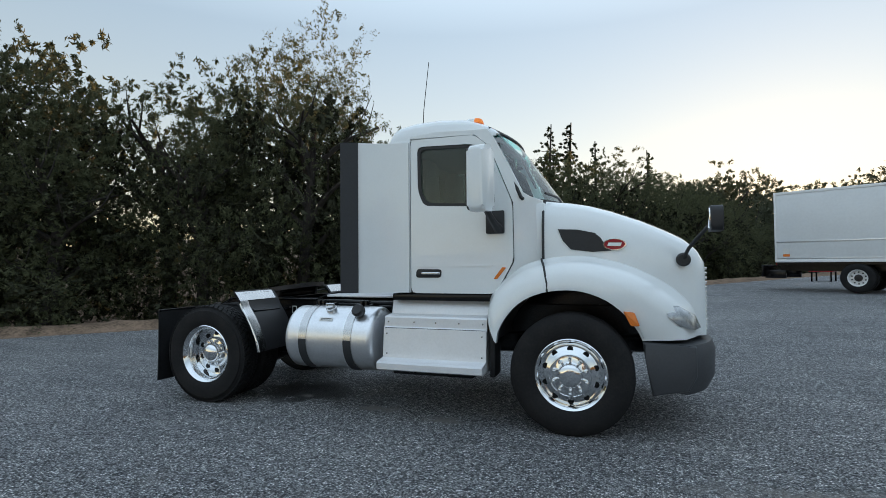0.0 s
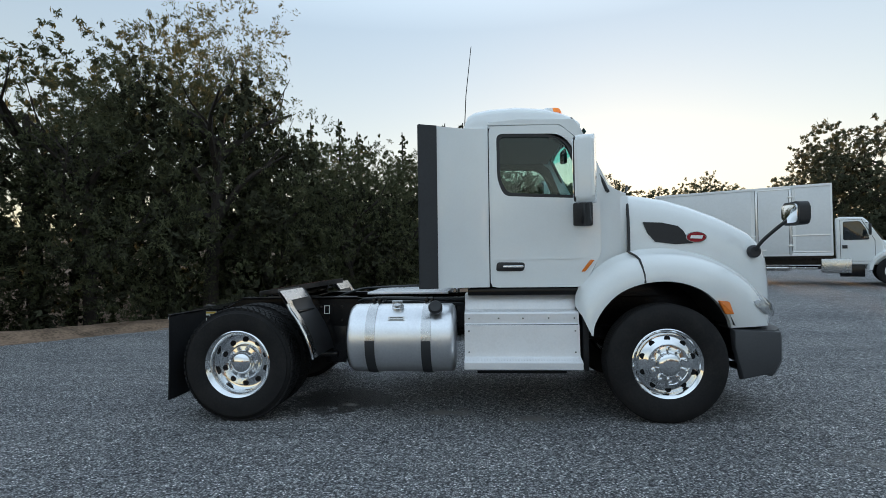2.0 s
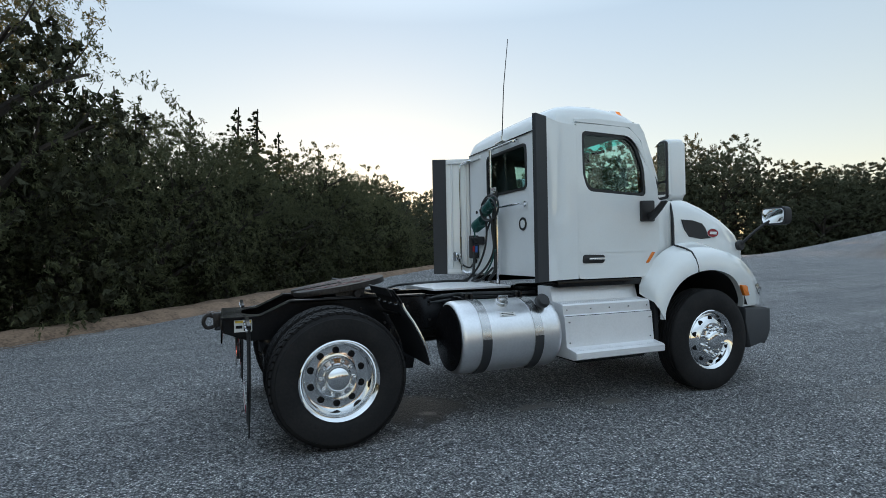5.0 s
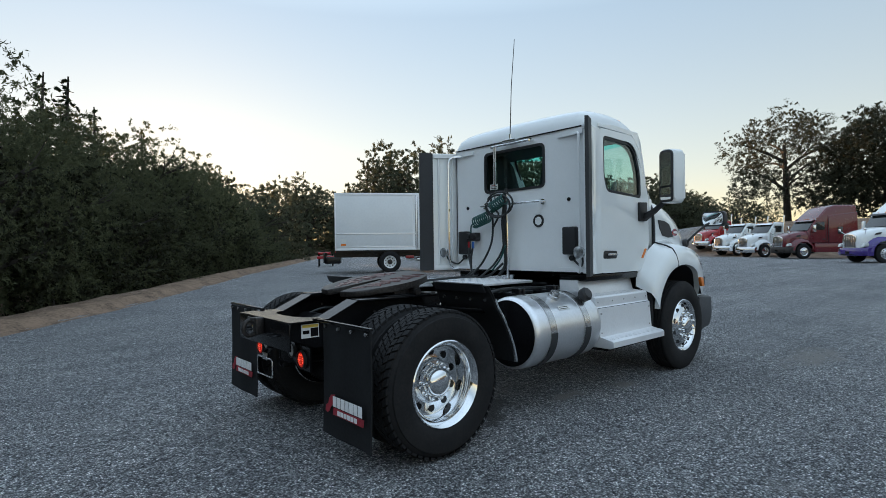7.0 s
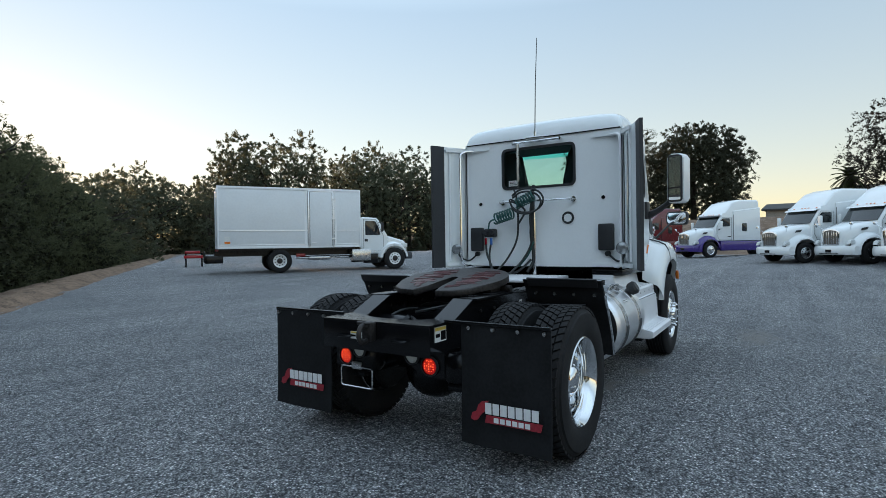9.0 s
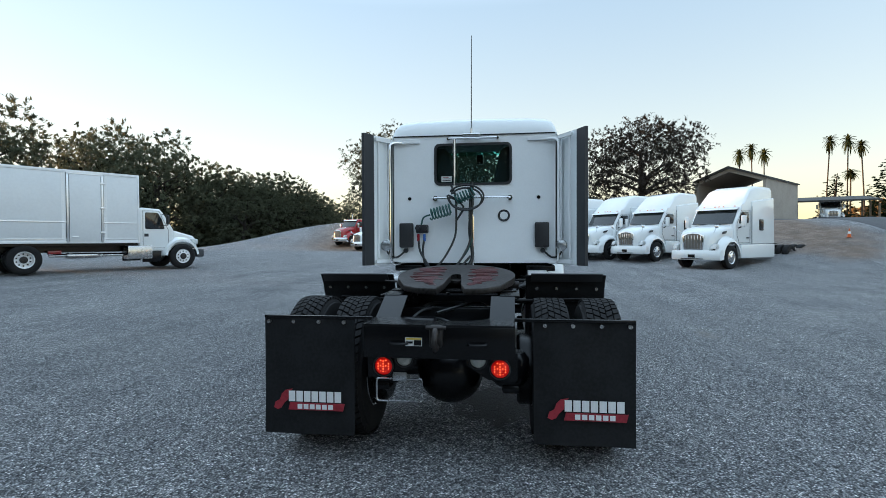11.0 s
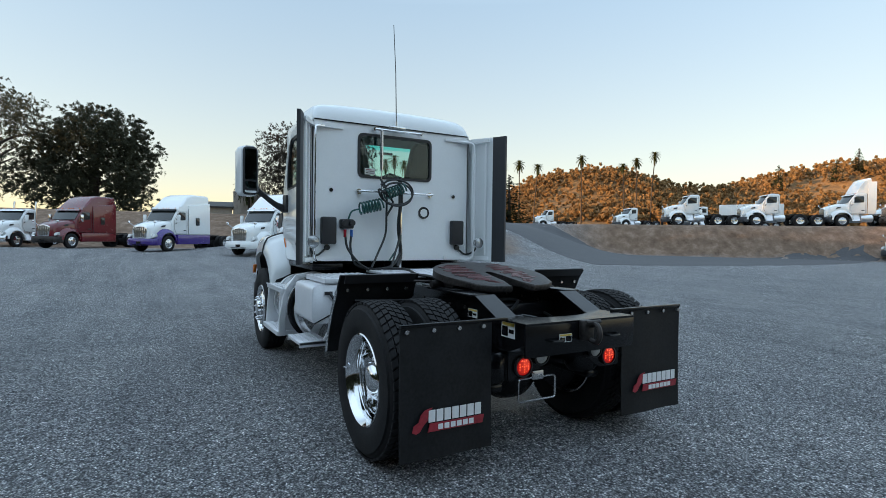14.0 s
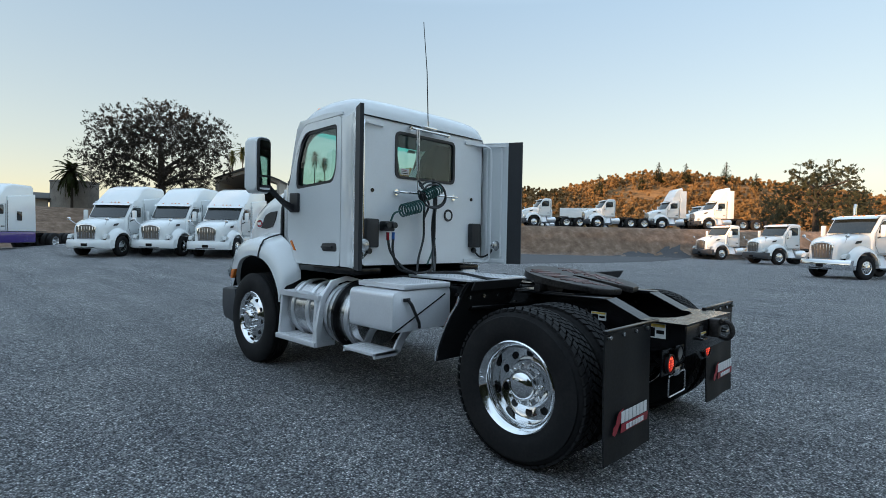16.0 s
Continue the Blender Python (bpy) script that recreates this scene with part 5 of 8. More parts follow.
roof = part("roof", bm, WHITE, truck, "white rounded cab roof", angle=50)
bm = bmesh.new()
box(bm, (2.14, -0.92, 2.66), (3.1, 0.92, 2.685))
part("headliner", bm, INNER, roof)
for y in (-0.78, -0.32, 0.0, 0.32, 0.78):
    bm = bmesh.new()
    lathe(bm, [(0, 0.062), (0.5, 0.055), (0.8, 0.03), (1.0, 0.0)], (0, 0, 0), "z", 20)
    for v in bm.verts:
        v.co.x, v.co.y = v.co.x * 0.11, v.co.y * 0.055
    zz = 2.84 if abs(y) > 0.5 else 2.862
    ml = part("roof_marker", bm, WHITE, roof, m=pose(2.93, y, zz, 0, 8, 0))
    bm = bmesh.new()
    lathe(bm, [(0, 0.052), (0.6, 0.045), (0.9, 0.02), (1.0, 0.0)], (0, 0, 0), "z", 20)
    for v in bm.verts:
        v.co.x, v.co.y, v.co.z = 0.045 + v.co.x * 0.062, v.co.y * 0.05, v.co.z + 0.018
    part("amber_lens", bm, ORANGE, ml)

# windshield in two bands, wipers, dash
def shield(t0, t1, n=14):
    b = bmesh.new()
    rws = []
    for t in (t0, (t0 + t1) / 2, t1):
        rws.append([(3.4 - 0.3 * t + (0.34 - 0.2 * t) * math.cos(y * 1.5), y * (0.9 - 0.03 * t), 2.08 + 0.69 * t) for y in np.linspace(-1, 1, n)])
    grid_mesh(b, rws)
    return b
ws = part("windshield", shield(0.0, 0.82), WIND, truck, "curved tinted windshield")
ws.visible_shadow = False
wb = part("shade_band", shield(0.82, 1.0), BAND, ws)
wb.visible_shadow = False
bm = bmesh.new()
for t in (0.0, 1.0):
    tube(bm, [(3.4 - 0.3 * t + (0.34 - 0.2 * t) * math.cos(y * 1.5), y * (0.9 - 0.03 * t), 2.08 + 0.69 * t) for y in np.linspace(-1, 1, 14)], 0.018, 6)
for s in (-1, 1):
    tube(bm, [(3.4 - 0.3 * t + (0.34 - 0.2 * t) * math.cos(1.5), s * (0.9 - 0.03 * t), 2.08 + 0.69 * t) for t in (0, 0.5, 1)], 0.018, 6)
part("windshield_seal", bm, PLASTIC, ws)
bm = bmesh.new()
for s in (-1, 1):
    tube(bm, curve_points([(3.72, s * 0.3, 2.09), (3.7, s * 0.5, 2.12), (3.63, s * 0.8, 2.13)], 4), 0.012, 6)
loose_parts("wiper", bm, PLASTIC, ws)
bm = bmesh.new()
box(bm, (0, -0.07, -0.022), (0.003, 0.07, 0.022))
part("sticker", bm, TEALHOSE, ws, "pale green windshield sticker", m=pose(3.235, -0.81, 2.66, 0, -32, 0))
bm = bmesh.new()
box(bm, (3.2, -0.78, 1.55), (3.6, 0.78, 2.0), 0.05)
box(bm, (2.2, -0.88, 1.2), (3.25, 0.88, 1.24))
part("dashboard", bm, INNER, truck)
for y in (-0.47, 0.47):
    bm = bmesh.new()
    box(bm, (2.35, y - 0.25, 1.5), (2.85, y + 0.25, 1.68), 0.05)
    prism(bm, [(y - 0.26, 1.62), (y + 0.26, 1.62), (y + 0.24, 2.2), (y + 0.17, 2.52), (y + 0.12, 2.58), (y - 0.12, 2.58), (y - 0.17, 2.52), (y - 0.24, 2.2)], 2.25, 2.4, "x", 0.04)
    box(bm, (2.4, y - 0.2, 1.24), (2.8, y + 0.2, 1.5), 0.02)
    part("seat", bm, SEATMAT, truck)
bm = bmesh.new()
lathe(bm, [(0.215, -0.015), (0.23, 0.0), (0.215, 0.015), (0.2, 0.0), (0.215, -0.015)], (0, 0, 0), "z", 28)
for a in (0, 2.1, 4.2):
    tube(bm, [(0, 0, 0), (0.21 * math.cos(a), 0.21 * math.sin(a), 0)], 0.012, 6)
tube(bm, [(0, 0, 0), (0, 0, -0.3)], 0.03, 8)
part("steering_wheel", bm, PLASTIC, truck, m=pose(3.1, 0.47, 1.98, 0, -35, 0))
bm = bmesh.new()
box(bm, (3.13, -0.06, 2.5), (3.2, 0.03, 2.63), 0.015)
tube(bm, [(3.12, -0.22, 2.57), (3.12, -0.4, 2.57)], 0.018, 8)
part("camera_unit", bm, BLACK, truck)

# hood
def lin(x, xs, ys):
    return float(np.interp(x, xs, ys))


def hood_w(x):
    return lin(x, [3.6, 3.75, 4.23, 4.5, 4.8, 4.93, 4.985], [0.885, 0.872, 0.834, 0.795, 0.715, 0.66, 0.6])


def hood_t(x):
    return lin(x, [3.6, 3.95, 4.2, 4.47, 4.7, 4.84, 4.93, 4.985], [2.075, 2.03, 1.955, 1.855, 1.75, 1.675, 1.59, 1.5])


bm = bmesh.new()
rows = []
for x in (3.625, 3.7, 3.85, 4.0, 4.2, 4.38, 4.44, 4.48, 4.55, 4.65, 4.75, 4.82, 4.88, 4.93, 4.97, 4.985):
    w, zt = hood_w(x), hood_t(x)
    zb = lin(x, [3.6, 4.4, 4.46, 4.52], [1.3, 1.3, 1.02, 0.84])
    ring = [(w * 1.0, zb), (w * 1.0, zb + (zt - 0.4 - zb) * 0.5), (w, zt - 0.4), (w * 0.992, zt - 0.28), (w * 0.97, zt - 0.16), (w * 0.925, zt - 0.07), (w * 0.84, zt - 0.02), (w * 0.7, zt), (w * 0.45, zt + 0.015), (w * 0.25, zt + 0.035), (0, zt + 0.04)]
    rows.append([(x, -a, b) for a, b in ring] + [(x, a, b) for a, b in ring[-2::-1]])
gr = grid_mesh(bm, rows)
bm.faces.new(gr[-1])
hood = part("hood", bm, WHITE, truck, "white sloping aerodynamic hood", angle=45)
bm = bmesh.new()
box(bm, (3.0, -0.86, 1.3), (3.63, 0.86, 2.04), 0.02)
part("cowl", bm, WHITE, truck)
bm = bmesh.new()
ring = [(0.888, 1.42), (0.888, 1.7), (0.88, 1.82), (0.855, 1.95), (0.77, 2.04), (0.6, 2.07), (0.3, 2.1), (0, 2.11)]
path = [(3.615, -a, b) for a, b in ring] + [(3.615, a, b) for a, b in ring[-2::-1]]
tube(bm, path, 0.013, 6)
part("hood_seam", bm, EDGEPL, hood)
for s in (-1, 1):
    # side vent and red oval badge
    vent = [(3.75, 1.785), (3.92, 1.778), (4.07, 1.745), (4.12, 1.7), (4.16, 1.63), (4.21, 1.585), (4.05, 1.575), (3.86, 1.6), (3.79, 1.68)]
    bm = bmesh.new()
    lo = [bm.verts.new((x, s * (hood_w(x) * 0.992 + 0.002), z)) for x, z in vent]
    hi = [bm.verts.new((x, s * (hood_w(x) * 1.0 + 0.008), z)) for x, z in vent]
    bm.faces.new(hi)
    for k in range(len(vent)):
        bm.faces.new((lo[k], lo[(k + 1) % len(vent)], hi[(k + 1) % len(vent)], hi[k]))
    vt = part("hood_vent", bm, PLASTIC, hood, "black mesh hood side vent")
    for rr, d, ma, nm in ((1.0, 0.006, CHROME, "badge_rim"), (0.9, 0.0085, REDBADGE, "badge_face")):
        bm = bmesh.new()
        lathe(bm, [(0, 0.004), (1, 0.004), (1, -0.01), (0, -0.01)], (0, 0, 0), "y", 32)
        for v in bm.verts:
            v.co = Vector((v.co.x * 0.097 * rr, s * v.co.y, v.co.z * 0.05 * rr))
        part(nm, bm, ma, hood, m=pose(4.235, s * (0.838 + d), 1.64, 0, 0, s * -5))
    bm = bmesh.new()
    prism(bm, [(-0.06, -0.012), (0.05, -0.016), (0.062, 0.014), (-0.05, 0.016)], s * 0.003, s * 0.006, "y")
    part("badge_mark", bm, PALE, hood, m=pose(4.235, s * 0.85, 1.64, 0, 0, s * -5))
    # fender over the front wheel
    arch = [(3.215, 0.77), (3.23, 0.87), (3.3, 1.0), (3.42, 1.13), (3.58, 1.215), (3.78, 1.255), (3.98, 1.245), (4.17, 1.175), (4.32, 1.055), (4.42, 0.92), (4.46, 0.83)]
    back = [(3.12, 1.0), (3.13, 1.12), (3.2, 1.24), (3.34, 1.36), (3.5, 1.45), (3.78, 1.51), (4.06, 1.5), (4.36, 1.42), (4.65, 1.27), (4.85, 1.08), (4.93, 0.84)]
    rows = []
    for k, ((ax, az), (bx, bz)) in enumerate(zip(arch, back)):
        wb2 = min(0.94, hood_w(max(3.6, bx))) if bx > 3.5 else 0.93
        out = 1.135 - (0.0 if k < 8 else 0.04 * (k - 7))
        rows.append([(ax, out - 0.05, az), (ax, out, az), (ax + (bx - ax) * 0.06, out + 0.002, az + (bz - az) * 0.07), (ax + (bx - ax) * 0.42, out - 0.016, az + (bz - az) * 0.46), (ax + (bx - ax) * 0.68, out - 0.055, az + (bz - az) * 0.77), (ax + (bx - ax) * 0.86, out * 0.35 + wb2 * 0.65, az + (bz - az) * 0.9), (bx, wb2 - 0.012, bz + 0.02)])
    dense = []
    for j in range(7):
        dense.append(curve_points([r[j] for r in rows], 3))
    bm = bmesh.new()
    grid_mesh(bm, [[(p.x, s * p.y, p.z) for p in (dense[j][i] for j in range(7))] for i in range(len(dense[0]))])
    thicken(bm, 0.012)
    fen = part("fender", bm, WHITE, truck, "white flared front fender", angle=60)
    bm = bmesh.new()
    tube(bm, [(3.6, s * 0.89, 1.515), (3.615, s * 0.965, 1.495), (3.635, s * 1.03, 1.472), (3.65, s * 1.09, 1.44), (3.665, s * 1.122, 1.37), (3.68, s * 1.136, 1.3), (3.68, s * 1.146, 1.23)], 0.01, 6)
    part("fender_seam", bm, EDGEPL, fen)
    bm = bmesh.new()
    ribs = [[(x, s * y, z + 0.02) for y in (1.08, 0.7, 0.42)] for x, z in arch]
    grid_mesh(bm, ribs)
    part("wheel_arch_liner", bm, PLASTIC, fen)
    bm = bmesh.new()
    prism(bm, rounded([(4.3, 1.075), (4.36, 0.955), (4.43, 0.955), (4.39, 1.065)], 0.012, 3), s * 1.1, s * 1.135, "y", 0.006)
    part("side_marker", bm, AMBERDULL, fen, "amber side marker lamp")
    bm = bmesh.new()
    box(bm, (3.15, min(s * 0.85, s * 1.08), 0.45), (3.2, max(s * 0.85, s * 1.08), 0.98), 0.01)
    part("splash_guard", bm, FLAPRUB, fen)
    # headlamp
    bm = bmesh.new()
    lo = [(4.58, 0.955, 1.13), (4.74, 0.88, 1.11), (4.87, 0.8, 1.03), (4.915, 0.76, 0.93), (4.86, 0.84, 0.915), (4.74, 0.93, 0.95), (4.66, 0.965, 1.02)]
    c = Vector((4.76, s * 0.92, 1.02))
    ring = [bm.verts.new((x, s * (y + 0.078), z)) for x, y, z in lo]
    mid = bm.verts.new(c + Vector((0.01, s * 0.092, 0)))
    inn = [bm.verts.new((x, s * (y - 0.06), z)) for x, y, z in lo]
    for k in range(7):
        bm.faces.new((ring[k], ring[(k + 1) % 7], mid))
        bm.faces.new((inn[k], inn[(k + 1) % 7], ring[(k + 1) % 7], ring[k]))
    hl = part("headlamp", bm, HEADLENS, truck, "clear swept headlamp", angle=60)
    # door mirror
    bm = bmesh.new()
    prism(bm, rounded([(3.1, 1.755), (3.275, 1.755), (3.275, 1.97), (3.1, 1.965)], 0.015, 3), s * 0.955, s * 0.985, "y", 0.008)
    tube(bm, curve_points([(3.22, s * 0.975, 1.8), (3.2, s * 1.1, 1.86), (3.17, s * 1.25, 1.97), (3.165, s * 1.31, 2.03)], 4), [0.05, 0.045, 0.04, 0.036, 0.034, 0.032, 0.03, 0.03, 0.03, 0.03, 0.03, 0.03, 0.03], 8)
    mir = part("door_mirror", bm, PLASTIC, truck, "tall white-backed door mirror on black arm")
    out = 0.09 if s > 0 else 0.0
    turn = pose(3.15, s * (1.33 + out), 0, 0, 0, s * 17) @ pose(-3.15, -s * 1.33, 0)
    bm = bmesh.new()
    prism(bm, rounded([(s * 1.23, 1.93), (s * 1.43, 1.93), (s * 1.43, 2.5), (s * 1.235, 2.51)], 0.05, 5), 3.07, 3.23, "x", 0.035, 3)
    part("shell", bm, WHITE, mir, m=turn)
    bm = bmesh.new()
    prism(bm, rounded([(s * 1.242, 1.942), (s * 1.418, 1.942), (s * 1.418, 2.488), (s * 1.247, 2.498)], 0.045, 5), 3.056, 3.076, "x", 0.005)
    part("mirror_frame", bm, PLASTIC, mir, m=turn)
    for z0, z1, nm in ((2.115, 2.47, "mirror_glass"), (1.965, 2.095, "convex_glass")):
        bm = bmesh.new()
        prism(bm, rounded([(s * 1.26, z0), (s * 1.4, z0), (s * 1.402, z1), (s * 1.264, z1)], 0.02, 3), 3.05, 3.06, "x")
        part(nm, bm, MIRROR, mir, m=turn)
    # hood mirror, fitted on the right-hand side alone
    if s > 0:
        continue
    bm = bmesh.new()
    rod(bm, (4.8, s * 0.73, 1.5), "y", 0.06, -0.03, 0.03, 16, 0.015)
    tube(bm, curve_points([(4.8, s * 0.74, 1.5), (4.84, s * 0.82, 1.6), (4.93, s * 0.92, 1.72), (4.97, s * 0.985, 1.77)], 4), 0.016, 8)
    hm = part("hood_mirror", bm, PLASTIC, truck, "black convex hood mirror on curved arm")
    for ring, x0, x1, ma, nm in ((0.0, -0.02, 0.07, PLASTIC, "mirror_head"), (0.018, -0.032, -0.018, MIRROR, "mirror_glass")):
        bm = bmesh.new()
        prism(bm, rounded([(-0.15 + ring, -0.1 + ring), (0.15 - ring, -0.1 + ring), (0.15 - ring, 0.1 - ring), (-0.15 + ring, 0.1 - ring)], 0.05, 4), x0, x1, "x", 0.012 if ma is PLASTIC else 0.004)
        part(nm, bm, ma, hm, m=pose(4.99, s * 1.03, 1.825, 0, 0, s * 3))

# bumper and grille
bm = bmesh.new()
rows = []
for y in np.linspace(-1, 1, 21):
    xx = 5.08 - 0.24 * abs(y) ** 4
    rows.append([(4.52 if abs(y) > 0.5 else 4.7, y * 1.03, 0.44), (xx - 0.06, y * 1.03, 0.4), (xx - 0.01, y * 1.04, 0.5), (xx, y * 1.04, 0.72), (xx - 0.03, y * 1.03, 0.8), (4.46 if abs(y) > 0.5 else 4.7, y * 1.03, 0.81)])
g2 = grid_mesh(bm, rows)
for k in (0, -1):
    bm.faces.new(g2[k])
part("bumper", bm, GREYPL, truck, "dark grey plastic front bumper", angle=45)
for s in (-1, 1):
    bm = bmesh.new()
    prism(bm, [(4.52, 0.37), (4.8, 0.43), (4.86, 0.55), (4.86, 0.79), (4.45, 0.815), (4.47, 0.66)], s * 0.97, s * 1.05, "y", 0.02)
    part("bumper_corner", bm, GREYPL, truck)
bm = bmesh.new()
for k in range(14):
    box(bm, (4.98, -0.5, 0.86 + 0.042 * k), (5.01, 0.5, 0.885 + 0.042 * k), 0.004)
loose_parts("grille", bm, CHROME, truck)

# hoses and couplings behind the cab
bm = bmesh.new()
tube(bm, [(1.98, 0.0, 1.1), (1.98, 0.0, 1.75)], 0.022, 12)
tube(bm, [(1.98, 0.0, 1.75), (1.98, 0.005, 2.1)], 0.011, 10)
pole = part("hose_pole", bm, CHROME, truck, "chrome hose pole behind the cab")
bm = bmesh.new()
lathe(bm, [(0.02, 0), (0.024, 0.03), (0.018, 0.07), (0, 0.07)], (1.98, 0.005, 2.07), "z", 10)
tube(bm, curve_points([(1.965, 0.02, 2.08), (1.95, 0.0, 1.9), (1.955, 0.03, 1.6), (1.95, 0.0, 1.3), (1.9, 0.06, 1.16)], 6), 0.02, 8)
part("hose_wrap", bm, HOSE, pole)
bm = bmesh.new()
tube(bm, [(2.02, 0.21, 2.63), (2.015, 0.21, 2.2)], 0.018, 8)
tube(bm, [(2.015, 0.21, 2.2), (2.01, 0.21, 2.0)], 0.005, 6)
part("hose_spring", bm, STEEL, truck, "hanging hose spring with chain")
bm = bmesh.new()
box(bm, (2.0, 0.52, 1.56), (2.09, 0.66, 1.66), 0.015)
rod(bm, (1.99, 0.55, 1.62), "x", 0.03, -0.03, 0.03, 12)
rod(bm, (1.99, 0.63, 1.62), "x", 0.03, -0.03, 0.03, 12)
gh = part("coupling_block", bm, PLASTIC, truck, "air line coupling block with red and blue fittings")
for y, ma in ((0.555, BLUE), (0.625, REDBADGE)):
    bm = bmesh.new()
    rod(bm, (1.99, y, 1.5), "z", 0.016, -0.03, 0.05, 10)
    part("fitting", bm, ma, gh)
bm = bmesh.new()
for dy in (0.0, 0.025):
    ring = [(1.93 - dy, 0.07 + (0.2 - dy * 0.8) * math.cos(a), 1.965 - dy + (0.135 - dy * 0.4) * math.sin(a)) for a in np.radians(np.linspace(30, 370, 14))]
    tube(bm, curve_points([(1.97, 0.22, 2.07)] + ring[:2] + ring[2:] + [(1.95, 0.1, 1.86), (1.94, 0.18, 1.7)], 3), 0.011, 8)
tube(bm, curve_points([(1.97, 0.24, 2.1), (1.93, 0.19, 1.98), (1.94, 0.18, 1.7), (1.92, 0.2, 1.5), (1.88, 0.3, 1.3), (1.8, 0.4, 1.16)], 8), 0.012, 8)
tube(bm, curve_points([(1.96, 0.02, 2.0), (1.93, 0.03, 1.75), (1.94, 0.02, 1.5), (1.88, 0.1, 1.3), (1.75, 0.2, 1.15)], 8), 0.012, 8)
tube(bm, curve_points([(1.99, 0.555, 1.5), (1.97, 0.57, 1.35), (1.93, 0.52, 1.18), (1.85, 0.35, 1.14), (1.85, 0.15, 1.17), (1.93, 0.02, 1.3)], 6), 0.013, 8)
tube(bm, curve_points([(1.99, 0.625, 1.5), (1.97, 0.6, 1.35), (1.9, 0.5, 1.2), (1.75, 0.45, 1.14)], 6), 0.013, 8)
tube(bm, curve_points([(1.75, 0.3, 1.15), (1.4, 0.2, 1.16), (1.0, 0.28, 1.14), (0.8, 0.2, 1.12), (0.5, 0.1, 1.02)], 6), 0.013, 8)
loose_parts("air_hose", bm, HOSE, truck, "looped black air hoses behind the cab")
bm = bmesh.new()
def coil(p0, p1, r, turns, sag=0.0):
    a, b3 = Vector(p0), Vector(p1)
    d = (b3 - a)
    u = d.normalized().orthogonal().normalized()
    v = d.normalized().cross(u)
    n = turns * 12
    return [a + d * (i / n) + (u * math.cos(2 * math.pi * i / 12) + v * math.sin(2 * math.pi * i / 12)) * r + Vector((0, 0, -sag * math.sin(math.pi * i / n))) for i in range(n + 1)]
tube(bm, coil((1.95, 0.48, 1.77), (1.93, 0.24, 1.83), 0.06, 7), 0.01, 6)
tube(bm, coil((1.94, 0.2, 1.93), (1.93, -0.02, 2.02), 0.055, 7), 0.01, 6)
tube(bm, curve_points([(1.99, 0.59, 1.66), (1.97, 0.56, 1.74), (1.95, 0.48, 1.77)], 4), 0.01, 6)
tube(bm, curve_points([(1.95, 0.0, 1.5), (1.93, 0.06, 1.35), (1.9, 0.16, 1.22)], 4), 0.01, 6)
loose_parts("coil_cable", bm, TEALHOSE, truck, "coiled dark green cable behind the cab")
bm = bmesh.new()
tube(bm, curve_points([(-0.2, 0.1, 0.95), (0.0, -0.1, 1.0), (0.1, 0.2, 0.98), (-0.1, 0.25, 0.9), (-0.3, 0.05, 0.92), (-0.45, -0.15, 0.86)], 6), 0.012, 6)
tube(bm, curve_points([(-0.4, 0.3, 0.88), (-0.2, 0.2, 0.97), (0.1, 0.05, 0.95), (0.2, -0.2, 0.98), (-0.1, -0.3, 0.9), (-0.4, -0.25, 0.84)], 6), 0.01, 6)
loose_parts("air_line", bm, HOSE, truck)

# ---------------------------------------------------------------- parked vehicles
MAROON = mat("maroon_paint", (0.12, 0.006, 0.014), 0.25, vary=0.05, coat=0.7)
REDPAINT = mat("red_paint", (0.36, 0.012, 0.016), 0.25, vary=0.05, coat=0.7)
PURPLE = mat("purple_paint", (0.045, 0.02, 0.2), 0.25, vary=0.05, coat=0.7)
BOXWHITE = mat("white_box_panel", (0.74, 0.76, 0.77), 0.35, vary=0.025, scale=1.2)
ORANGEPL = mat("orange_plastic", (0.7, 0.13, 0.02), 0.5, vary=0.1)
TANWALL = mat("tan_metal_wall", (0.36, 0.33, 0.29), 0.6, vary=0.08, scale=0.8)
DARKROOF = mat("dark_roof", (0.05, 0.048, 0.045), 0.7, vary=0.15)
WOOD = mat("weathered_wood", (0.2, 0.15, 0.1), 0.85, vary=0.25, scale=3, bump=0.3)


GRILLE = mat("grille_mesh", (0.2, 0.185, 0.165), 0.4, 0.7, vary=0.2, scale=30)
CONCRETE = mat("weathered_concrete", (0.27, 0.25, 0.225), 0.9, vary=0.15, scale=1.5, bump=0.2)


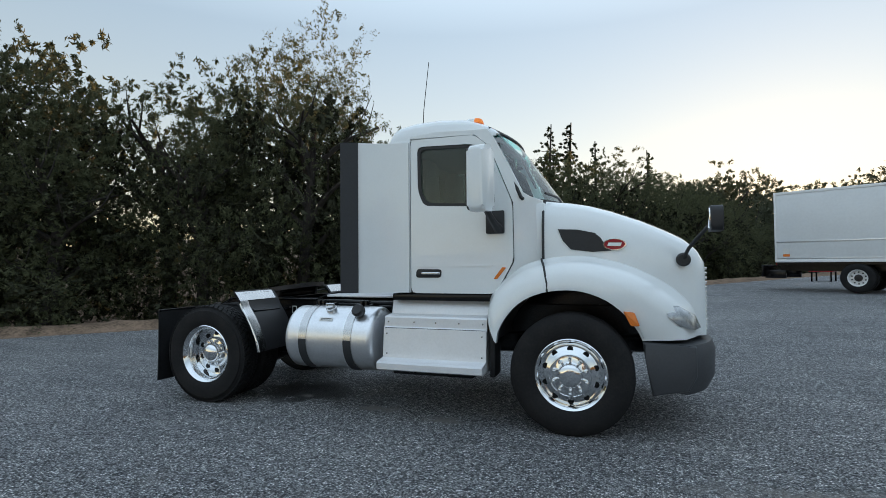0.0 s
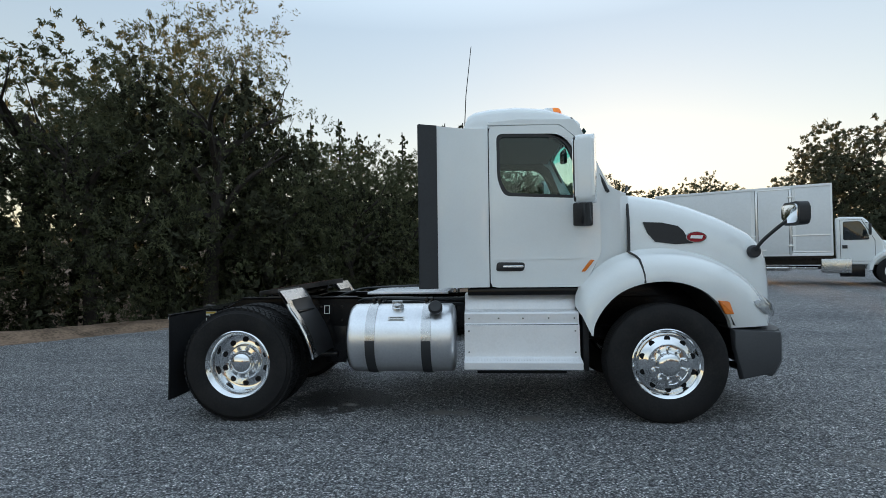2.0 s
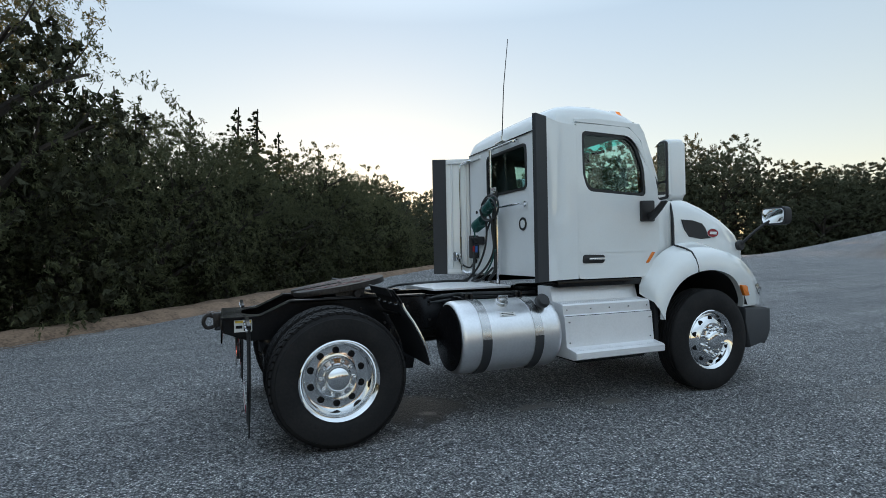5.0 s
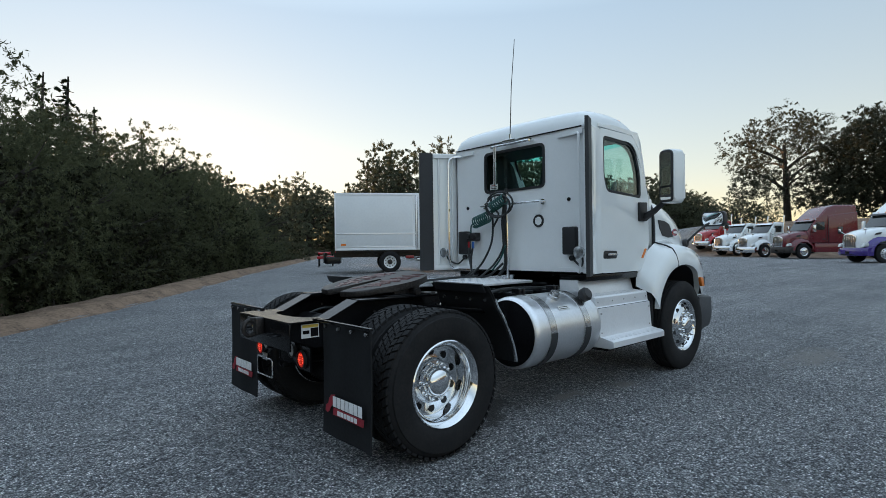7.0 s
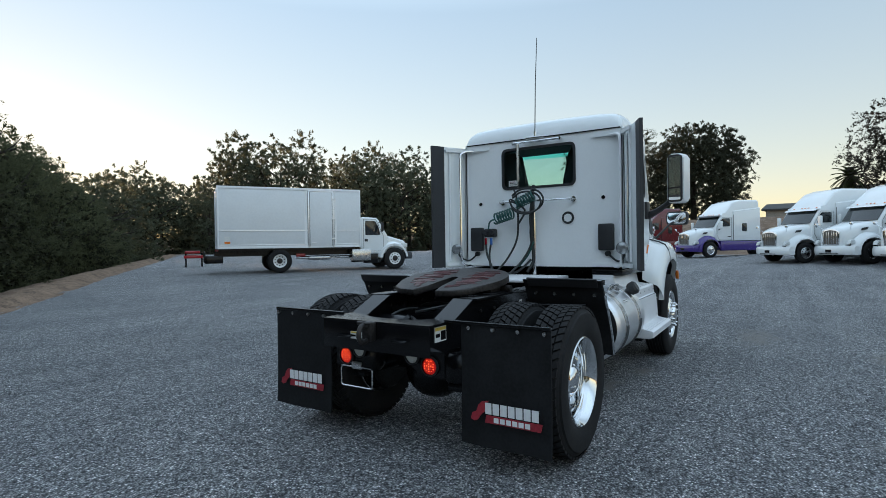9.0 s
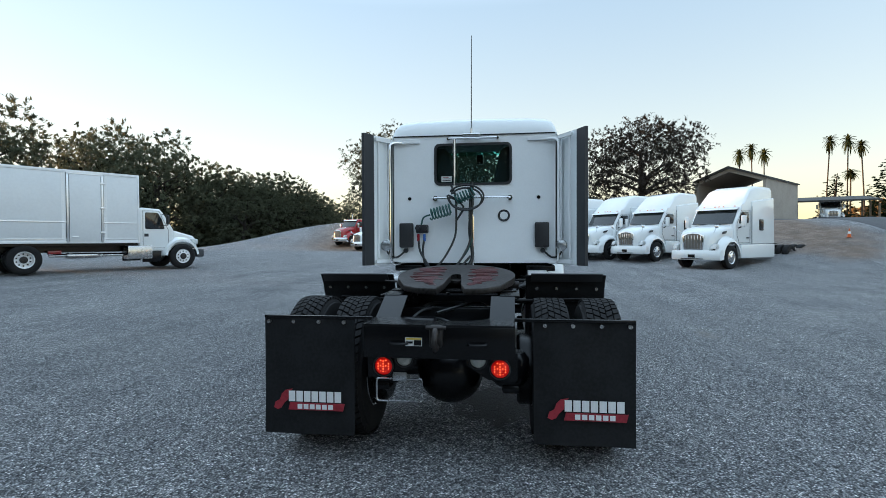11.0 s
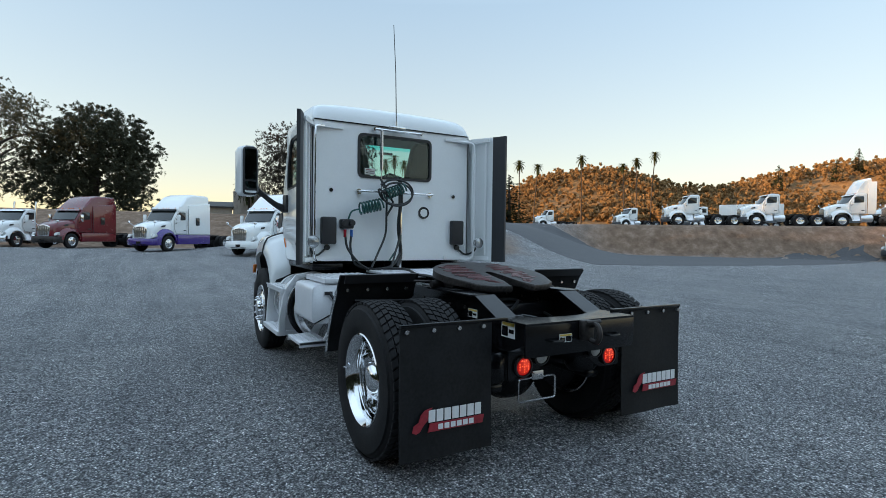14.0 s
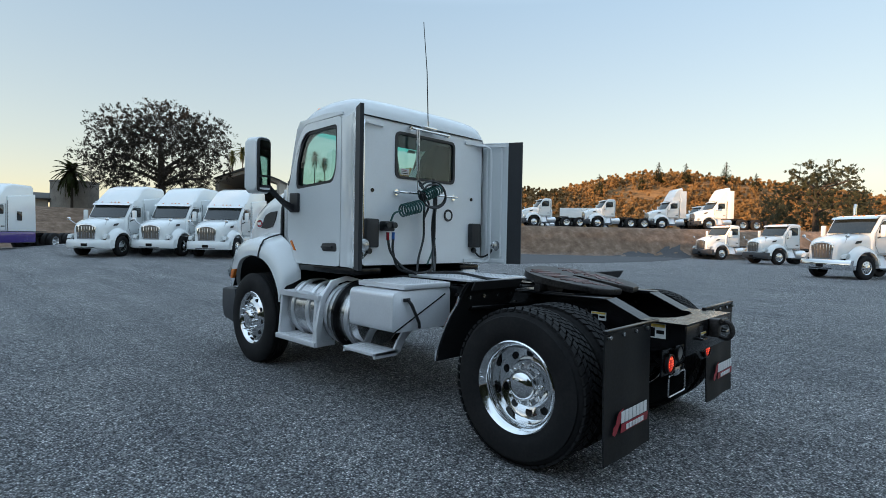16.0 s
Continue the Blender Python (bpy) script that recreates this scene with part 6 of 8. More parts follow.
def plain_wheel(parent, x, y, z, r=0.51, w=0.27, dual=False, rim=CHROME):
    s = 1 if y > 0 else -1
    bm = bmesh.new()
    hw = w / 2
    lathe(bm, [(r * 0.57, -hw * 0.8), (r * 0.75, -hw), (r * 0.93, -hw * 0.92), (r, -hw * 0.72), (r, hw * 0.72), (r * 0.93, hw * 0.92), (r * 0.75, hw), (r * 0.57, hw * 0.8)], (0, 0, 0), "y", 28)
    if dual:
        lathe(bm, [(r * 0.57, -hw * 0.8), (r * 0.93, -hw * 0.92), (r, -hw * 0.72), (r, hw * 0.72), (r * 0.93, hw * 0.92), (r * 0.57, hw * 0.8)], (0, -s * 0.34, 0), "y", 28)
    wh = part("wheel", bm, RUBBER, parent, m=pose(x, y, z))
    bm = bmesh.new()
    if dual:
        pr = [(r * 0.58, 0.11), (r * 0.53, 0.1), (r * 0.49, -0.04), (r * 0.3, -0.05), (r * 0.22, 0.02), (r * 0.15, 0.07), (0, 0.08)]
    else:
        pr = [(r * 0.58, 0.11), (r * 0.52, 0.09), (r * 0.42, 0.1), (r * 0.32, 0.12), (r * 0.2, 0.13), (r * 0.17, 0.17), (0, 0.18)]
    lathe(bm, [(a, s * b) for a, b in pr], (0, 0, 0), "y", 28)
    part("rim", bm, rim, wh)
    if rim is PALE:
        bm = bmesh.new()
        lathe(bm, [(r * 0.26, s * (-0.035 if dual else 0.135)), (r * 0.2, s * (0.09 if dual else 0.19)), (0, s * (0.1 if dual else 0.2))], (0, 0, 0), "y", 16)
        part("hub", bm, DARKSTEEL, wh)
    bm = bmesh.new()
    h0 = s * (-0.045 if dual else 0.1)
    ring_of(bm, 10, r * 0.4, min(h0, h0 + s * 0.012), max(h0, h0 + s * 0.012), r * 0.05, seg=8)
    tagged(part("vent_hole", bm, BLACK, wh), kind="stuff")
    return wh


def road_tractor(label, paint, sleeper=False, lower=None, bumper=None, stacks=False, fairing=False, axles=2, seams=True):
    """A hooded road tractor: front axle at the origin, nose towards +x."""
    low = lower or paint
    t = thing("parked_tractor", label, "truck", group="parked trucks")
    xr = -3.85 if sleeper else -1.75
    ax = xr - 1.5
    # frame
    bm = bmesh.new()
    for s in (-1, 1):
        box(bm, (ax - (2.2 if axles == 2 else 0.9), s * 0.43 - 0.04, 0.72), (1.0, s * 0.43 + 0.04, 1.0))
    box(bm, (xr, -0.42, 0.8), (xr + 0.2, 0.42, 0.98))
    part("frame_rail", bm, BLACK, t)
    # hood
    bm = bmesh.new()
    rows = []
    for x, w, zt, zb in ((-0.42, 0.95, 2.02, 1.15), (0.0, 0.92, 1.98, 1.15), (0.35, 0.88, 1.9, 1.15), (0.6, 0.82, 1.82, 1.0), (0.85, 0.74, 1.72, 0.85), (1.0, 0.66, 1.62, 0.82), (1.06, 0.58, 1.5, 0.82)):
        half = [(w, zb), (w, zt - 0.35), (w * 0.97, zt - 0.15), (w * 0.85, zt - 0.03), (w * 0.5, zt + 0.01), (0, zt + 0.05)]
        rows.append([(x, -a, b) for a, b in half] + [(x, a, b) for a, b in half[-2::-1]])
    g = grid_mesh(bm, rows)
    bm.faces.new(g[-1])
    hood = part("hood", bm, paint, t, angle=50)
    for s in (-1, 1):
        bm = bmesh.new()
        rows = []
        for k in range(13):
            a = math.pi * (0.02 + 0.94 * k / 12)
            x, z = 0.66 * math.cos(a), 0.55 + 0.68 * math.sin(a)
            xo, zo = 0.95 * math.cos(a), 0.55 + 0.92 * math.sin(a) - (0.12 if a > 2.2 else 0)
            rows.append([(x, s * 1.04, z), (x, s * 1.12, z), (x * 0.6 + xo * 0.4, s * 1.1, z * 0.6 + zo * 0.4), (xo, s * 0.88, zo)])
        grid_mesh(bm, rows)
        thicken(bm, 0.02)
        part("fender", bm, low, t, angle=60)
        bm = bmesh.new()
        prism(bm, rounded([(0.72, 0.9), (1.08, 0.88), (0.98, 1.08), (0.8, 1.12)], 0.03, 3), s * 0.78, s * 0.99, "y", 0.03)
        part("headlamp", bm, CLEAR, t)
        bm = bmesh.new()
        prism(bm, [(0.05, 1.72), (0.35, 1.68), (0.42, 1.56), (0.12, 1.6)], s * 0.9, s * 0.93, "y")
        part("hood_vent", bm, PLASTIC, hood)
        # door, glass, mirror, tank, steps
        bm = bmesh.new()
        prism(bm, rounded([(-1.5, 2.1), (-0.68, 2.06), (-0.78, 2.45), (-0.95, 2.64), (-1.5, 2.64)], 0.06, 3), s * 1.03, s * 1.062, "y", 0.004)
        part("side_window", bm, DARKGLASS, t)
        bm = bmesh.new()
        tube(bm, [(-1.62, s * 1.058, 1.16), (-1.62, s * 1.058, 2.7), (-0.9, s * 1.058, 2.7), (-0.52, s * 1.058, 2.05), (-0.52, s * 1.058, 1.5), (-0.7, s * 1.058, 1.16), (-1.62, s * 1.058, 1.16)], 0.007, 5)
        box(bm, (-1.55, s * 1.06 - 0.012, 1.36), (-1.33, s * 1.06 + 0.012, 1.42), 0.005)
        part("door_seam", bm, EDGEPL, t)
        bm = bmesh.new()
        tube(bm, [(-0.65, s * 1.05, 1.85), (-0.6, s * 1.28, 1.95)], 0.03, 6)
        mi = part("door_mirror", bm, PLASTIC, t)
        bm = bmesh.new()
        box(bm, (-0.68, s * 1.3 - 0.1, 1.9), (-0.55, s * 1.3 + 0.1, 2.45), 0.04)
        part("shell", bm, paint if paint is WHITE else CHROME, mi)
        bm = bmesh.new()
        tube(bm, [(0.75, s * 0.72, 1.6), (0.95, s * 0.95, 1.85)], 0.015, 5)
        lathe(bm, [(0, 0.05), (0.07, 0.03), (0.08, -0.03), (0, -0.04)], (0.96, s * 0.97, 1.9), "x", 12)
        part("hood_mirror", bm, CHROME, t)
        if sleeper:
            bm = bmesh.new()
            prism(bm, [(-0.75, 0.45), (xr + 0.1, 0.45), (xr + 0.1, 1.08), (-0.75, 1.08)], s * 0.95, s * 1.14, "y", 0.05)
            part("side_skirt", bm, low, t)
            bm = bmesh.new()
            prism(bm, rounded([(-2.75, 1.75), (-2.4, 1.75), (-2.4, 2.3), (-2.75, 2.3)], 0.05, 3), s * 1.08, s * 1.105, "y", 0.004)
            part("sleeper_window", bm, DARKGLASS, t)
        else:
            bm = bmesh.new()
            rod(bm, (-1.65, s * 0.86, 0.7), "x", 0.3, -0.5, 0.35, 28, 0.03)
            part("fuel_tank", bm, ALU, t)
            bm = bmesh.new()
            prism(bm, [(s * 0.6, 1.1), (s * 0.86, 1.1), (s * 1.0, 0.8), (s * 1.15, 0.5), (s * 0.6, 0.45)], -1.25, -0.68, "x", 0.01)
            part("step_box", bm, ALUSTEP, t)
        if stacks:
            bm = bmesh.new()
            tube(bm, [(xr - 0.15, s * 0.85, 1.0), (xr - 0.15, s * 0.85, 3.2), (xr - 0.2, s * 0.85, 3.4)], 0.07, 12)
            part("exhaust_stack", bm, CHROME, t)
        plain_wheel(t, 0, s * 1.0, 0.51)
        plain_wheel(t, ax, s * 1.05, 0.51, dual=True)
        if axles == 2:
            plain_wheel(t, ax - 1.32, s * 1.05, 0.51, dual=True)
        bm = bmesh.new()
        box(bm, (ax - (2.25 if axles == 2 else 0.75), s * 0.9 - 0.3, 0.25), (ax - (2.23 if axles == 2 else 0.73), s * 0.9 + 0.3, 0.95), 0.004)
        part("mud_flap", bm, FLAPRUB, t)
    # cab shell
    bm = bmesh.new()
    if sleeper:
        prof = [(-0.4, 1.08), (xr, 1.08), (xr, 3.6), (xr + 0.12, 3.72), (-2.3, 3.72), (-1.75, 3.56), (-1.15, 3.08), (-0.98, 2.86), (-0.86, 2.8), (-0.4, 2.02)]
    else:
        prof = [(-0.4, 1.08), (xr, 1.08), (xr, 2.78), (xr + 0.1, 2.9), (-1.1, 2.92), (-0.9, 2.85), (-0.4, 2.02)]
    prism(bm, prof, -1.05, 1.05, "y", 0.1, 3)
    for v in bm.verts:
        if v.co.z > 2.6:
            v.co.y *= 1 - 0.16 * ((v.co.z - 2.6) / 1.24) ** 2
    cab = part("cab", bm, paint, t, angle=50)
    if sleeper:
        bm = bmesh.new()
        prism(bm, [(-1.75, 1.1), (xr, 1.1), (xr, 3.3), (-1.75, 3.1)], -1.085, 1.085, "y", 0.05, 3)
        for v in bm.verts:
            if v.co.z > 2.6:
                v.co.y *= 1 - 0.15 * ((v.co.z - 2.6) / 1.24) ** 2
        part("sleeper_wall", bm, paint, cab)
        if seams:
            bm = bmesh.new()
            for s in (-1, 1):
                tube(bm, [(-1.76, s * 1.075, 1.1), (-1.76, s * 1.075, 2.9)], 0.012, 5)
            part("sleeper_seam", bm, EDGEPL, cab)
    if fairing:
        bm = bmesh.new()
        rows = []
        for x, zt in ((-1.0, 2.93), (-1.15, 3.25), (-1.35, 3.6), (-1.55, 3.85), (-1.8, 3.95), (-2.0, 3.97)):
            rows.append([(x, -1.0, 2.86), (x, -1.0, 2.86 + (zt - 2.86) * 0.9), (x, -0.85, zt), (x, 0.85, zt), (x, 1.0, 2.86 + (zt - 2.86) * 0.9), (x, 1.0, 2.86)])
        grid_mesh(bm, rows)
        thicken(bm, 0.03)
        part("roof_fairing", bm, paint, t)
        bm = bmesh.new()
        for s in (-1, 1):
            bm = bmesh.new()
            box(bm, (-2.35, s * 1.08 - 0.02, 1.1), (-1.75, s * 1.08 + 0.02, 3.7), 0.008)
            part("side_extender", bm, paint, t)
    # windshield, visor, markers
    bm = bmesh.new()
    rows = [[(-0.42 - 0.44 * q + 0.03 + 0.1 * math.cos(y * 1.5), y * 0.93, 2.07 + 0.7 * q) for y in np.linspace(-1, 1, 9)] for q in (0, 1)]
    grid_mesh(bm, rows)
    thicken(bm, 0.02)
    part("windshield", bm, DARKGLASS, t)
    bm = bmesh.new()
    for y in (-0.7, -0.2, 0, 0.2, 0.7):
        lathe(bm, [(0, 0.035), (0.03, 0.025), (0.04, 0)], (-1.0, y, 2.9 if not sleeper else 2.9), "z", 8)
    loose_parts("roof_marker", bm, AMBERDULL, t)
    # grille and bumper
    bm = bmesh.new()
    loop = [(-0.44, 0.84), (0.44, 0.84), (0.5, 1.5), (0.3, 1.62), (0, 1.66), (-0.3, 1.62), (-0.5, 1.5)]
    prism(bm, loop, 1.04, 1.1, "x", 0.01)
    gr = part("grille", bm, CHROME, t)
    bm = bmesh.new()
    prism(bm, [(-0.39, 0.89), (0.39, 0.89), (0.44, 1.47), (0.27, 1.56), (0, 1.6), (-0.27, 1.56), (-0.44, 1.47)], 1.098, 1.104, "x")
    part("grille_mesh", bm, GRILLE, gr)
    for k in range(6):
        bm = bmesh.new()
        y = -0.35 + 0.14 * k
        box(bm, (1.1, y - 0.013, 0.89), (1.118, y + 0.013, 1.53 - 0.06 * abs(y)), 0.003)
        part("grille_bar", bm, CHROME, gr)
    bm = bmesh.new()
    rows = []
    for y in np.linspace(-0.98, 0.98, 9):
        xb = -0.86 + 0.1 * math.cos(y * 1.5)
        rows.append([(xb - 0.06, y, 2.86), (xb + 0.1, y, 2.84), (xb + 0.2, y, 2.74), (xb + 0.17, y, 2.735), (xb + 0.06, y, 2.8)])
    grid_mesh(bm, rows)
    thicken(bm, 0.012)
    part("sun_visor", bm, bumper if bumper is CHROME else (EDGEPL if lower else paint), t, angle=50)
    bm = bmesh.new()
    rows = []
    for y in np.linspace(-1.12, 1.12, 13):
        xx = 1.22 - 0.28 * (abs(y) / 1.12) ** 3
        rows.append([(0.62, y, 0.42), (xx - 0.05, y, 0.4), (xx, y, 0.48), (xx, y, 0.7), (xx - 0.06, y, 0.82), (0.62, y, 0.82)])
    g = grid_mesh(bm, rows)
    bm.faces.new(g[0])
    bm.faces.new(g[-1])
    bp = part("bumper", bm, bumper or low, t, angle=50)
    bm = bmesh.new()
    box(bm, (1.19, -0.16, 0.5), (1.228, 0.16, 0.64), 0.004)
    box(bm, (1.185, -0.5, 0.44), (1.222, 0.5, 0.47))
    part("plate_area", bm, BLACK, bp)
    bm = bmesh.new()
    prism(bm, [(ax - 0.45, -0.3), (ax + 0.35, -0.45), (ax + 0.35, 0.45), (ax - 0.45, 0.3)], 1.05, 1.12, "z", 0.01)
    part("fifth_wheel", bm, DARKSTEEL, t)
    # a low glass line under a tall roof
    for o in t.children_recursive:
        if o.type == "MESH" and not o.name.startswith(("wheel", "rim", "vent_hole")):
            for v in o.data.vertices:
                z = v.co.z
                if z > 2.9:
                    v.co.z = 2.757 + (z - 2.9) * 1.174
                elif z > 0.85:
                    v.co.z = 0.85 + (z - 0.85) * 0.93
    return t


def park(ob, x, y, az, side=1, size=1.0):
    """x, y: contact of the front wheel on that side (1: left)."""
    cx, cy = x + side * math.sin(radians(az)) * 1.0, y - side * math.cos(radians(az)) * 1.0
    ob.matrix_basis = pose(cx, cy, zat(cx, cy) - 0.01, 0, 0, az) @ Matrix.Scale(size, 4)
    return ob


def park_copy(ob, x, y, az, side=1, size=1.0):
    return park(copy_thing(ob, Matrix.Identity(4)), x, y, az, side, size)


sleeper_white = road_tractor("white sleeper tractor with chrome grille in the parked row", WHITE, sleeper=True)
park(sleeper_white, 26.2, -3.3, 131, size=0.94)
park_copy(sleeper_white, 24.9, -5.6, 129, size=0.94)
park_copy(sleeper_white, 23.2, -7.5, 130, size=0.94)
park_copy(sleeper_white, 19.2, -9.4, 131, size=0.96)
park(road_tractor("white sleeper tractor with purple skirts and bumper", WHITE, sleeper=True, lower=PURPLE), 32.2, 1.3, 136, size=0.96)
park(road_tractor("maroon sleeper tractor with a high roof", MAROON, sleeper=True, bumper=DARKSTEEL), 40.2, 6.9, 140)
day_stack = road_tractor("white day cab tractor with chrome exhaust stacks", WHITE, stacks=True, bumper=CHROME)
park(day_stack, 44.1, 10.5, 147)
park_copy(day_stack, 46.6, 13.3, 149)
park(road_tractor("red day cab tractor with chrome stacks", REDPAINT, stacks=True, bumper=CHROME), 49.4, 16.2, 152)
day_white = road_tractor("plain white day cab tractor parked in a row", WHITE, bumper=GREYPL)
park(day_white, 11.2, -41.5, 58)
park_copy(day_white, 6.4, -37.2, 56)
park(road_tractor("white day cab tractor with chrome bumper and exhaust", WHITE, bumper=CHROME, stacks=True, axles=1), 0.6, -24.2, 60)
park_copy(day_white, 27.3, -38.9, 50)
park_copy(day_white, 22.7, -42.9, 46)
day_high = road_tractor("white day cab tractor with a tall roof fairing", WHITE, bumper=GREYPL, fairing=True)
park(day_high, 18.3, -47.4, 46)
park_copy(day_high, 14.6, -49.2, 46)
park_copy(day_white, 18.6, -57.2, 46)
for x, y, az in ((60.0, -51.0, 70), (47.0, -54.5, 70), (39.0, -58.0, 70), (62.0, -38.0, 160)):
    park_copy(day_white, x, y, az)

# white van trailer on the upper lot
tr = thing("van_trailer", "long white box trailer on the upper lot", "trailer", pose(40.5, -72.0, zat(40.5, -72.0), 0, 0, 27), group="parked trucks")
bm = bmesh.new()
box(bm, (-4.2, -1.25, 1.1), (3.6, 1.25, 3.5), 0.02)
part("cargo_box", bm, BOXWHITE, tr)
bm = bmesh.new()
for k in range(13):
    for s in (-1, 1):
        box(bm, (-4.0 + 0.6 * k, s * 1.255 - 0.01, 1.2), (-3.96 + 0.6 * k, s * 1.255 + 0.01, 3.4))
loose_parts("side_rib", bm, ALU, tr)
for s in (-1, 1):
    plain_wheel(tr, -3.4, s * 1.05, 0.51, dual=True)
    plain_wheel(tr, -2.1, s * 1.05, 0.51, dual=True)
bm = bmesh.new()
box(bm, (2.4, -0.8, -0.02), (2.55, 0.8, 1.1), 0.02)
box(bm, (-4.0, -0.5, 0.9), (3.4, 0.5, 1.1))
part("landing_gear", bm, BLACK, tr)


def box_truck():
    """Rear axle's right wheel stands at the origin; nose towards +x."""
    t = thing("box_truck", "white box truck with side door, parked on gravel", "truck")
    x0, x1, w = -2.45, 3.55, 2.44
    z0, z1 = 1.06, 3.66
    bm = bmesh.new()
    box(bm, (x0, 0.0, z0), (x1, w, z1), 0.02)
    body = part("cargo_box", bm, BOXWHITE, t, "white panelled cargo box")
    bm = bmesh.new()
    for z in (z0 + 0.04, z1 - 0.05):
        box(bm, (x0 - 0.01, -0.015, z - 0.05), (x1 + 0.01, w + 0.015, z + 0.05), 0.01)
    for x in (x0, x1):
        for y in (0.0, w):
            box(bm, (x - 0.03, y - 0.02, z0), (x + 0.03, y + 0.02, z1), 0.008)
    part("corner_rail", bm, WHITE_IN, body)
    bm = bmesh.new()
    box(bm, (x0, -0.012, z0 + 0.72), (x1, 0.0, z0 + 0.77), 0.003)
    part("rub_rail", bm, ALU, body)
    bm = bmesh.new()
    box(bm, (x0, -0.012, z0 + 0.12), (x1, 0.0, z0 + 0.16), 0.003)
    part("lower_rail", bm, ALU, body)
    for x in (1.1, 2.42):
        bm = bmesh.new()
        for k in range(26):
            lathe(bm, [(0, -0.012), (0.014, -0.008), (0.016, 0)], (x, 0.0, z0 + 0.15 + 0.093 * k), "y", 6)
        tagged(part("rivet", bm, ALU, body), kind="stuff")
        bm = bmesh.new()
        box(bm, (x - 0.05, -0.004, z0 + 0.1), (x + 0.05, 0.0, z1 - 0.1))
        part("joint_strip", bm, WHITE_IN, body)
    bm = bmesh.new()
    box(bm, (1.25, -0.03, z0 + 0.06), (2.3, 0.0, z1 - 0.12), 0.006)
    door = part("side_door", bm, BOXWHITE, t, "white side door in metal frame")
    bm = bmesh.new()
    for a, b in (((1.2, -0.03, z0 + 0.03), (1.27, 0.0, z1 - 0.1)), ((2.28, -0.03, z0 + 0.03), (2.35, 0.0, z1 - 0.1)), ((1.2, -0.03, z1 - 0.15), (2.35, 0.0, z1 - 0.09))):
        box(bm, a, b, 0.005)
    for z in (1.4, 2.3, 3.2):
        box(bm, (2.24, -0.05, z), (2.4, -0.02, z + 0.08), 0.01)
    box(bm, (1.35, -0.05, 1.25), (1.55, -0.02, 1.3), 0.01)
    part("door_frame", bm, ALU, door)
    bm = bmesh.new()
    for a, b in (((1.185, -0.008, z0 + 0.03), (1.2, 0.0, z1 - 0.08)), ((2.35, -0.008, z0 + 0.03), (2.365, 0.0, z1 - 0.08)), ((1.185, -0.008, z1 - 0.09), (2.365, 0.0, z1 - 0.075)), ((1.27, -0.034, z0 + 0.06), (1.285, -0.03, z1 - 0.16)), ((2.265, -0.034, z0 + 0.06), (2.28, -0.03, z1 - 0.16))):
        box(bm, a, b)
    part("door_seal", bm, EDGEPL, door)
    decal(t, x0 + 0.35, -0.012, z0 + 0.35, 0.22, 0.3, "y", AMBERDULL, [(0.0, 0.3, 1.0, 1.0, STICKER)])
    bm = bmesh.new()
    for y in (0.78, 1.66):
        box(bm, (x0 - 0.1, y - 0.04, 0.72), (5.95, y + 0.04, 0.95))
    box(bm, (x0, 0.1, 0.96), (x1, w - 0.1, 1.05))
    rod(bm, (2.2, 0.45, 0.62), "x", 0.06, -1.3, 1.3, 12)
    part("chassis", bm, BLACK, t)
    bm = bmesh.new()
    rod(bm, (1.75, 0.36, 0.6), "x", 0.1, -0.5, 0.5, 18, 0.03)
    tube(bm, [(0.75, 0.36, 0.6), (3.1, 0.36, 0.6)], 0.045, 10)
    box(bm, (3.2, 0.1, 0.42), (4.1, 0.6, 0.95), 0.04)
    part("exhaust_pipe", bm, STEEL, t)
    bm = bmesh.new()
    box(bm, (0.75, 0.42, 0.66), (1.15, 0.62, 0.8), 0.02)
    part("air_tank", bm, REDPAINT, t)
    bm = bmesh.new()
    box(bm, (x0 - 0.55, 0.1, 0.5), (x0 - 0.48, w - 0.1, 0.95), 0.01)
    for y in (0.4, 2.0):
        box(bm, (x0 - 0.5, y - 0.06, 0.45), (x0 + 0.2, y + 0.06, 0.75), 0.01)
    tube(bm, [(x0 - 0.3, 0.2, 0.55), (x0 - 0.3, w - 0.2, 0.55)], 0.05, 8)
    part("lift_gate", bm, BLACK, t, "folded black lift gate")
    bm = bmesh.new()
    for y in (0.2, 2.2):
        box(bm, (x0 - 0.04, y - 0.08, 0.95), (x0 + 0.0, y + 0.08, 1.03), 0.005)
    part("tail_lamp", bm, REDBADGE, t)
    # cab
    bm = bmesh.new()
    prism(bm, [(3.64, 0.72), (4.98, 0.72), (4.98, 1.5), (4.92, 1.6), (4.54, 2.28), (4.42, 2.4), (3.76, 2.44), (3.64, 2.38)], 0.2, 2.24, "y", 0.07, 3)
    part("cab", bm, WHITE, t, angle=50)
    bm = bmesh.new()
    prism(bm, [(4.86, 0.85), (6.02, 0.85), (6.0, 1.18), (5.84, 1.34), (4.92, 1.6)], 0.42, 2.02, "y", 0.08, 3)
    part("hood", bm, WHITE, t, angle=50)
    for y, s in ((0.2, -1), (2.24, 1)):
        bm = bmesh.new()
        prism(bm, rounded([(3.86, 1.6), (4.6, 1.6), (4.5, 1.98), (4.34, 2.26), (3.86, 2.26)], 0.06, 3), y - 0.012, y + 0.012, "y", 0.003)
        part("side_window", bm, DARKGLASS, t)
        bm = bmesh.new()
        tube(bm, [(3.78, y + s * 0.002, 0.85), (3.78, y + s * 0.002, 2.32), (4.38, y + s * 0.002, 2.32), (4.74, y + s * 0.002, 1.58), (4.74, y + s * 0.002, 0.85), (3.78, y + s * 0.002, 0.85)], 0.008, 5)
